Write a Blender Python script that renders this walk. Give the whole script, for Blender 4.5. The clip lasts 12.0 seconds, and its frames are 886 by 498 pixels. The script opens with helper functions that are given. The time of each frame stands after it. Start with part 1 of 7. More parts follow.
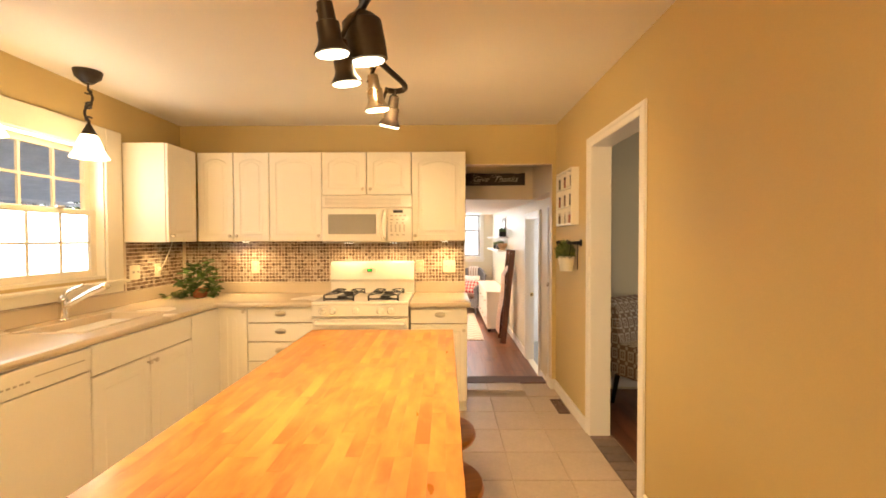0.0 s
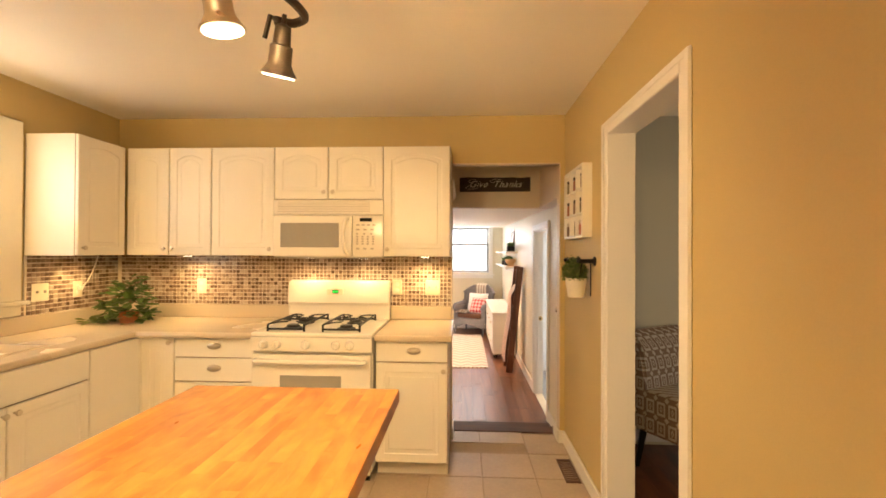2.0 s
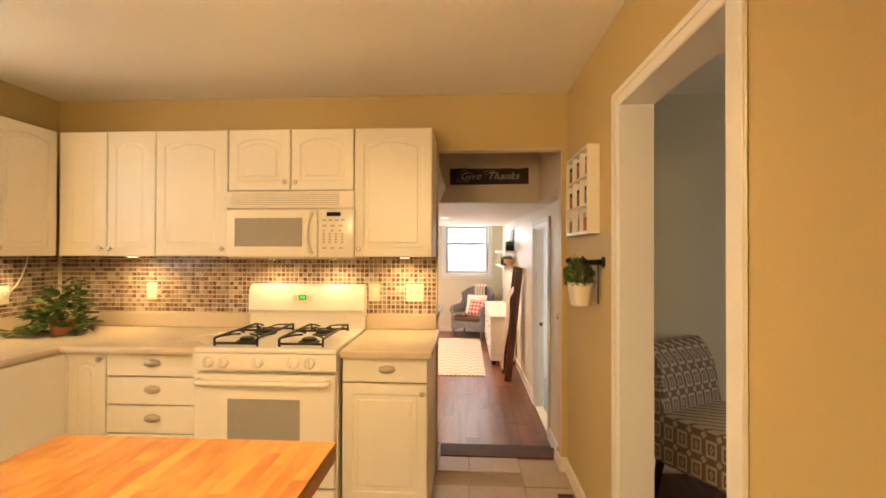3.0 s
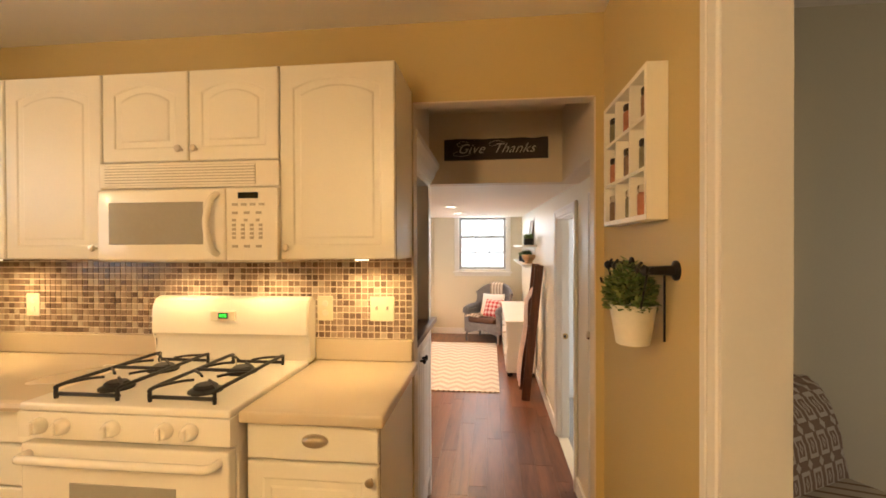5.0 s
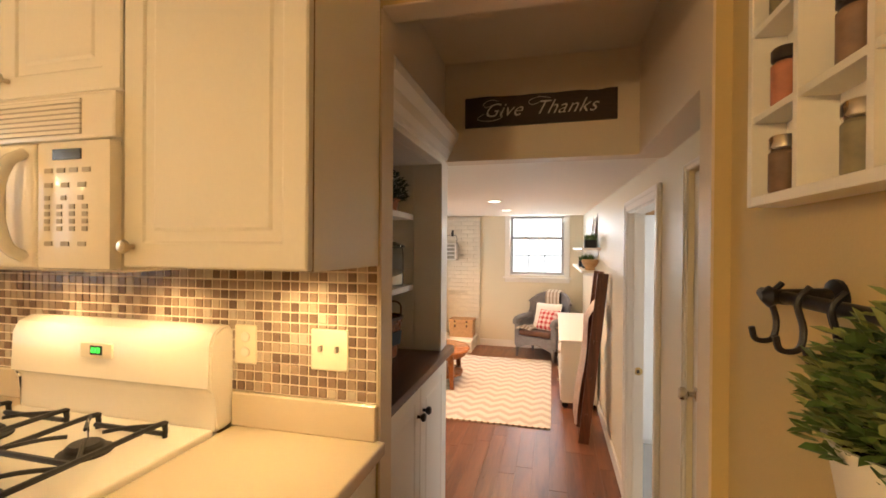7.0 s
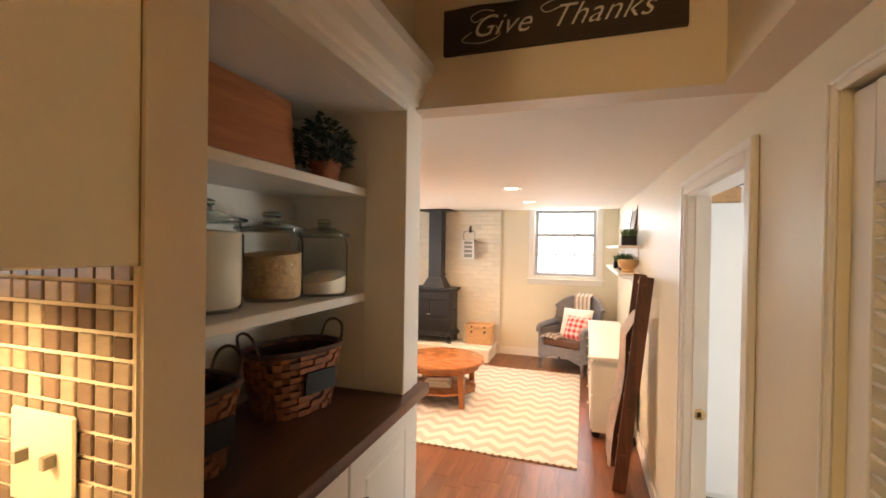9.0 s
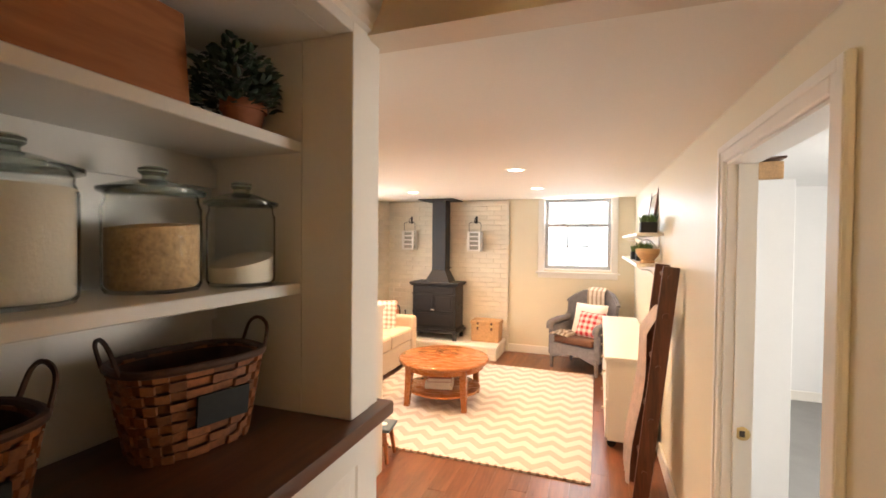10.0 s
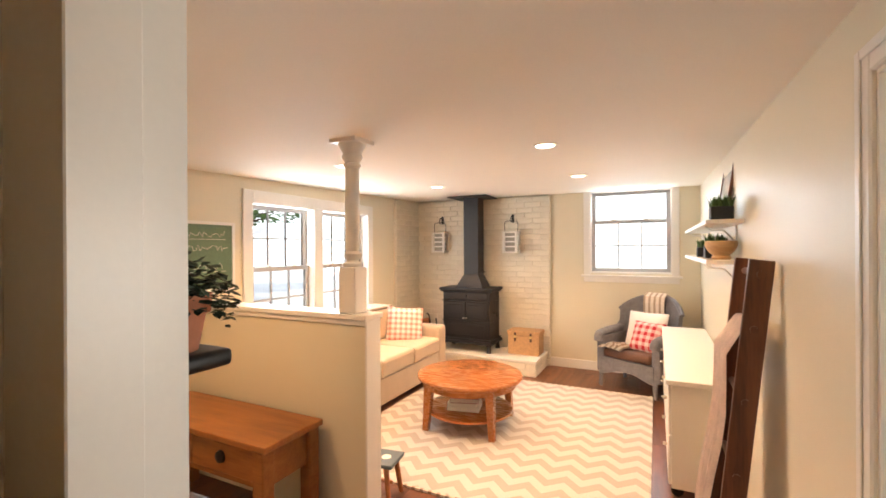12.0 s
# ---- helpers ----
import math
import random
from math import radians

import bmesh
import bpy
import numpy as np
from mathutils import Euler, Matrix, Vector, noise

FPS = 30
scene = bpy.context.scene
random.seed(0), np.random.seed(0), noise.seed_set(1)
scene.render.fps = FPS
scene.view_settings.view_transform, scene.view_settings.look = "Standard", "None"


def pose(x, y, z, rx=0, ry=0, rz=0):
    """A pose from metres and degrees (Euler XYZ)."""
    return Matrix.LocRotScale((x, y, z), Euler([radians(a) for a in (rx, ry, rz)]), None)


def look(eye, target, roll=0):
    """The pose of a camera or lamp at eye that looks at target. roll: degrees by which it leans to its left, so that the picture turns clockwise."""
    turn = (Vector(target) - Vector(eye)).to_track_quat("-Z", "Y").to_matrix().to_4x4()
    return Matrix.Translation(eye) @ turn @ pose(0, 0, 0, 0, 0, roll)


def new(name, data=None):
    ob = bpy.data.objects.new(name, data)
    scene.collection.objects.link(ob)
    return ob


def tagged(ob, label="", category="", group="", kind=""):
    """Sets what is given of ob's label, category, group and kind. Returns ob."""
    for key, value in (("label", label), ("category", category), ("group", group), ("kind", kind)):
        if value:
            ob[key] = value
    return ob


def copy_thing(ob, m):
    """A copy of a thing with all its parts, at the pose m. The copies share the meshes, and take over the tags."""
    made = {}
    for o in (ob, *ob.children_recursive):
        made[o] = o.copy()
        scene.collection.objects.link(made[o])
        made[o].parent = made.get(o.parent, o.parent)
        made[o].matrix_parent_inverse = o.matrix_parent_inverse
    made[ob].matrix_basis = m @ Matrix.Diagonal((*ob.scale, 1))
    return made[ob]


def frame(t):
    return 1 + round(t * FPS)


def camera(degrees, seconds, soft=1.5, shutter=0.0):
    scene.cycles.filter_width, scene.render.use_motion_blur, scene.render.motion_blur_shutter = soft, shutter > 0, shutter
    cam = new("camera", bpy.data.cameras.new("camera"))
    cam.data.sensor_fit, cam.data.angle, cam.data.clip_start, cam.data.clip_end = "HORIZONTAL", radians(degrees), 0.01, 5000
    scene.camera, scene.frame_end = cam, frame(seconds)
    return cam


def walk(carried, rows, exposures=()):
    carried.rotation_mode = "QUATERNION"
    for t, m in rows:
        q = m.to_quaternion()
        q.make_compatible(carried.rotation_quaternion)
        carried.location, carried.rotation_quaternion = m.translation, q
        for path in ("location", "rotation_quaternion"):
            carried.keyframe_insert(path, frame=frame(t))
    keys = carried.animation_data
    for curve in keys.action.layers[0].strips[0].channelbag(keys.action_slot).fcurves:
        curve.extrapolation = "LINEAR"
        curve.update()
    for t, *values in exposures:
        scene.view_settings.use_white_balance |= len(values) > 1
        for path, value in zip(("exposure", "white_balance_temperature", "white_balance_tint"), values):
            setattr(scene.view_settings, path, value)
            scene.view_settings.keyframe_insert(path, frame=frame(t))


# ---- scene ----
cam = camera(91.1, 12.0, soft=1.7)
# seconds, x, y, z, yaw, pitch, roll
ROWS = [
    (0.0, 0.015, -0.313, 1.396, 0.38, -1.36, -0.19),
    (0.5, 0.098, -0.157, 1.407, 1.09, -0.89, -0.18),
    (1.0, 0.160, 0.011, 1.405, 1.63, -0.31, 0.01),
    (1.5, 0.222, 0.221, 1.407, 2.25, 0.06, 0.20),
    (2.0, 0.277, 0.419, 1.405, 2.75, 0.48, 0.27),
    (2.5, 0.340, 0.643, 1.407, 3.29, 0.48, 0.31),
    (3.0, 0.382, 0.854, 1.405, 3.13, 0.45, 0.14),
    (5.0, 0.537, 1.741, 1.429, 6.21, -0.46, -0.21),
    (5.5, 0.559, 1.972, 1.431, 7.84, -0.51, -0.17),
    (6.0, 0.592, 2.186, 1.429, 10.14, -0.50, -0.06),
    (6.5, 0.626, 2.391, 1.430, 12.43, -0.38, 0.18),
    (7.0, 0.641, 2.595, 1.428, 14.13, -0.26, 0.42),
    (9.0, 0.661, 3.337, 1.404, 18.00, -0.46, 0.91),
    (9.5, 0.647, 3.531, 1.380, 18.77, -0.80, 0.86),
    (10.0, 0.660, 3.720, 1.351, 19.60, -1.06, 0.55),
    (10.5, 0.655, 3.896, 1.338, 21.21, -1.02, 0.14),
    (11.0, 0.659, 4.051, 1.323, 23.23, -0.75, -0.08),
    (11.5, 0.670, 4.204, 1.316, 24.81, -0.50, -0.28),
    (12.0, 0.674, 4.355, 1.266, 26.12, -0.03, -0.31),
]
walk(cam, [(t, pose(x, y, z, 0, 0, yaw) @ pose(0, 0, 0, 90 + pitch) @ pose(0, 0, 0, 0, 0, roll)) for t, x, y, z, yaw, pitch, roll in ROWS],
     exposures=[(0.0, -0.04), (1.5, -0.1), (3.0, -0.27), (5.0, -0.46), (7.0, -0.47), (9.0, -0.15), (9.5, -0.04), (10.5, -0.14), (11.0, -0.2), (12.0, -0.32)])

# ---- world and lights ----
world = bpy.data.worlds.new("sky")
scene.world = world
world.use_nodes = True
wn = world.node_tree
sky = wn.nodes.new("ShaderNodeTexSky")
sky.sky_type = "NISHITA"
sky.sun_disc = False
sky.sun_elevation, sky.sun_rotation = radians(42), radians(142)
wn.links.new(sky.outputs["Color"], wn.nodes["Background"].inputs["Color"])
wn.nodes["Background"].inputs["Strength"].default_value = 0.12


def lamp(name, kind, m, energy, color, size=0.1, size_y=None, spot=None, blend=0.6):
    data = bpy.data.lights.new(name, kind)
    data.energy, data.color = energy, color
    if kind == "AREA":
        data.shape = "RECTANGLE"
        data.size, data.size_y = size, size_y or size
    elif kind == "SUN":
        data.angle = size
    else:
        data.shadow_soft_size = size
    if spot:
        data.spot_size, data.spot_blend = radians(spot), blend
    ob = new(name, data)
    ob.matrix_world = m
    return ob


WARM, SOFT, DAY = (1.0, 0.66, 0.297), (1.0, 0.59, 0.30), (0.92, 0.96, 1.0)
lamp("sun", "SUN", look((7, -3, 9), (0, 6, 0)), 4.0, (1.0, 0.95, 0.87), radians(0.5))
# daylight in the window openings
lamp("kitchen_window_light", "AREA", pose(-2.50, 2.27, 1.58, 0, -90, 0), 14, DAY, 1.0, 0.9)
lamp("west_window_light", "AREA", pose(-2.62, 7.92, 1.10, 0, -90, 0), 68, DAY, 1.2, 1.6)
lamp("north_window_light", "AREA", pose(0.385, 10.17, 1.46, -90, 0, 0), 28, DAY, 0.85, 0.9)
lamp("bedroom_window_light", "AREA", pose(4.15, 6.4, 0.95, 0, 90, 0), 92, (1.0, 0.94, 0.85), 1.2, 1.6)
lamp("dining_window_light", "AREA", pose(3.95, 2.0, 1.3, 0, 90, 0), 16, (1.0, 0.90, 0.74), 1.2, 1.4)
# lamps of the ceiling fixtures, and one added fill at the back
TRACK = [(-0.275, 0.814, 1.875), (-0.234, 1.086, 1.965), (-0.287, 1.027, 1.875), (-0.239, 1.318, 1.88), (-0.226, 1.569, 1.885)]
for i, p in enumerate(TRACK):
    aim = (p[0] - 0.5 + 0.3 * i, 3.6, 1.25) if i > 2 else (p[0] - 0.25 * i, p[1] + 0.5, 0)
    lamp("track_bulb", "SPOT", look((p[0], p[1], p[2] - 0.012), aim), 60 if i > 2 else 54, WARM, 0.035, spot=160, blend=0.9)
for y in (1.745, 2.39):
    lamp("pendant_bulb", "POINT", pose(-2.2, y, 1.885), 6, WARM, 0.04)
for p in ((-1.75, 3.52), (0.0, 3.52), (-2.25, 3.2)):
    lamp("under_cabinet_bulb", "SPOT", look((p[0], p[1], 1.362), (p[0], p[1] + 0.08, 0.9)), 15 if p[0] > -2 else 12, WARM, 0.03, spot=150, blend=0.8)
for x in (-0.85, -0.45):
    lamp("cooktop_bulb", "SPOT", look((x, 3.55, 1.352), (x, 3.6, 0.9)), 7, WARM, 0.03, spot=150, blend=0.8)
# added fill lamp without a fixture, brightens the kitchen ceiling and walls
lamp("rear_ceiling_bulb", "POINT", pose(-0.6, -1.4, 2.0), 80, WARM, 0.12)
CANS = [(0.06, 7.05), (-1.45, 8.55), (0.03, 8.52), (-1.45, 7.0), (-1.45, 5.5)]
for p in CANS:
    lamp("recessed_bulb", "SPOT", look((p[0], p[1], 1.85 + 0.022 * (p[1] - 4.65) - 0.02), (p[0], p[1], -0.3)), 200 if p[1] > 6 else 120, SOFT, 0.07, spot=150, blend=1.0)

# ---- materials ----


def mat(name, base, rough=0.5, metal=0.0, vary=0.10, scale=6.0, grain=60.0, bump=0.05, stretch=(1, 1, 1), spec=0.5, clear=0.0, island=0.0, obj=0.0):
    """A painted, wooden or woven surface: base colour with broad and fine variation, and fine relief."""
    m = bpy.data.materials.new(name)
    m.use_nodes = True
    n, l = m.node_tree.nodes, m.node_tree.links
    b = n["Principled BSDF"]
    b.inputs["Roughness"].default_value = rough
    b.inputs["Metallic"].default_value = metal
    b.inputs["Specular IOR Level"].default_value = spec
    b.inputs["Coat Weight"].default_value = clear
    co = n.new("ShaderNodeTexCoord")
    mp = n.new("ShaderNodeMapping")
    mp.inputs["Scale"].default_value = stretch
    l.new(co.outputs["Object"], mp.inputs["Vector"])
    big, fine = n.new("ShaderNodeTexNoise"), n.new("ShaderNodeTexNoise")
    for t, s, d in ((big, scale, 3), (fine, grain, 4)):
        t.inputs["Scale"].default_value, t.inputs["Detail"].default_value = s, d
        l.new(mp.outputs["Vector"], t.inputs["Vector"])
    add = n.new("ShaderNodeMath")
    add.operation = "ADD"
    l.new(big.outputs["Fac"], add.inputs[0])
    l.new(fine.outputs["Fac"], add.inputs[1])
    tone = n.new("ShaderNodeMapRange")
    tone.inputs["From Min"].default_value, tone.inputs["From Max"].default_value = 0.6, 1.4
    tone.inputs["To Min"].default_value, tone.inputs["To Max"].default_value = 1 - vary, 1 + vary
    l.new(add.outputs[0], tone.inputs["Value"])
    value = tone.outputs["Result"]
    for amount, node, socket in ((island, "ShaderNodeNewGeometry", "Random Per Island"), (obj, "ShaderNodeObjectInfo", "Random")):
        if amount:
            r = n.new(node)
            k = n.new("ShaderNodeMapRange")
            k.inputs["To Min"].default_value, k.inputs["To Max"].default_value = 1 - amount, 1 + amount
            l.new(r.outputs[socket], k.inputs["Value"])
            mul = n.new("ShaderNodeMath")
            mul.operation = "MULTIPLY"
            l.new(value, mul.inputs[0])
            l.new(k.outputs["Result"], mul.inputs[1])
            value = mul.outputs[0]
    mix = n.new("ShaderNodeVectorMath")
    mix.operation = "SCALE"
    mix.inputs[0].default_value = base
    l.new(value, mix.inputs["Scale"])
    l.new(mix.outputs["Vector"], b.inputs["Base Color"])
    rr = n.new("ShaderNodeMapRange")
    rr.inputs["To Min"].default_value, rr.inputs["To Max"].default_value = max(0.02, rough - 0.08), min(1, rough + 0.08)
    l.new(big.outputs["Fac"], rr.inputs["Value"])
    l.new(rr.outputs["Result"], b.inputs["Roughness"])
    if bump:
        bp = n.new("ShaderNodeBump")
        bp.inputs["Strength"].default_value, bp.inputs["Distance"].default_value = min(1.0, bump * 4), 0.002
        l.new(fine.outputs["Fac"], bp.inputs["Height"])
        l.new(bp.outputs["Normal"], b.inputs["Normal"])
    return m


def wood(name, dark, light, along=0, rough=0.35, scale=1.0, clear=0.0, obj=0.0, coarse=7.0, long=1.1):
    """Wood with long grain along one local axis (0 x, 1 y, 2 z)."""
    m = bpy.data.materials.new(name)
    m.use_nodes = True
    n, l = m.node_tree.nodes, m.node_tree.links
    b = n["Principled BSDF"]
    b.inputs["Coat Weight"].default_value, b.inputs["Coat Roughness"].default_value = clear, 0.15
    co, mp = n.new("ShaderNodeTexCoord"), n.new("ShaderNodeMapping")
    s = [11.0 * scale] * 3
    s[along] = long * scale
    mp.inputs["Scale"].default_value = s
    src = co.outputs["Object"]
    if obj:
        inf, ad = n.new("ShaderNodeObjectInfo"), n.new("ShaderNodeVectorMath")
        mu = n.new("ShaderNodeMath")
        mu.operation, mu.inputs[1].default_value = "MULTIPLY", 37.0
        l.new(inf.outputs["Random"], mu.inputs[0])
        l.new(src, ad.inputs[0])
        l.new(mu.outputs[0], ad.inputs[1])
        src = ad.outputs["Vector"]
    l.new(src, mp.inputs["Vector"])
    a, f = n.new("ShaderNodeTexNoise"), n.new("ShaderNodeTexNoise")
    a.inputs["Scale"].default_value, a.inputs["Detail"].default_value, a.inputs["Distortion"].default_value = 0.7, 4, 1.4
    f.inputs["Scale"].default_value, f.inputs["Detail"].default_value = coarse, 5
    l.new(mp.outputs["Vector"], a.inputs["Vector"])
    l.new(mp.outputs["Vector"], f.inputs["Vector"])
    add = n.new("ShaderNodeMath")
    add.operation, add.inputs[2].default_value = "MULTIPLY_ADD", 0.0
    add.inputs[1].default_value = 0.65
    l.new(a.outputs["Fac"], add.inputs[0])
    half = n.new("ShaderNodeMath")
    half.operation, half.inputs[1].default_value = "MULTIPLY", 0.35
    l.new(f.outputs["Fac"], half.inputs[0])
    l.new(half.outputs[0], add.inputs[2])
    out = add.outputs[0]
    if obj:
        sh, su = n.new("ShaderNodeMapRange"), n.new("ShaderNodeMath")
        sh.inputs["To Min"].default_value, sh.inputs["To Max"].default_value = -obj, obj
        l.new(inf.outputs["Random"], sh.inputs["Value"])
        l.new(out, su.inputs[0])
        l.new(sh.outputs["Result"], su.inputs[1])
        out = su.outputs[0]
    ramp = n.new("ShaderNodeValToRGB")
    ramp.color_ramp.elements[0].position, ramp.color_ramp.elements[1].position = 0.36, 0.64
    ramp.color_ramp.elements[0].color, ramp.color_ramp.elements[1].color = (*dark, 1), (*light, 1)
    l.new(out, ramp.inputs["Fac"])
    l.new(ramp.outputs["Color"], b.inputs["Base Color"])
    rr = n.new("ShaderNodeMapRange")
    rr.inputs["To Min"].default_value, rr.inputs["To Max"].default_value = rough - 0.08, rough + 0.12
    l.new(f.outputs["Fac"], rr.inputs["Value"])
    l.new(rr.outputs["Result"], b.inputs["Roughness"])
    bp = n.new("ShaderNodeBump")
    bp.inputs["Strength"].default_value, bp.inputs["Distance"].default_value = 0.12, 0.002
    l.new(f.outputs["Fac"], bp.inputs["Height"])
    l.new(bp.outputs["Normal"], b.inputs["Normal"])
    return m


def glow(name, color, strength):
    m = bpy.data.materials.new(name)
    m.use_nodes = True
    b = m.node_tree.nodes["Principled BSDF"]
    b.inputs["Base Color"].default_value = (*color, 1)
    b.inputs["Emission Color"].default_value = (*color, 1)
    b.inputs["Emission Strength"].default_value = strength
    return m


def glass_mat(name, color=(1, 1, 1), rough=0.0, ior=1.45):
    m = bpy.data.materials.new(name)
    m.use_nodes = True
    b = m.node_tree.nodes["Principled BSDF"]
    b.inputs["Base Color"].default_value = (*color, 1)
    b.inputs["Transmission Weight"].default_value = 1.0
    b.inputs["Roughness"].default_value = rough
    b.inputs["IOR"].default_value = ior
    return m


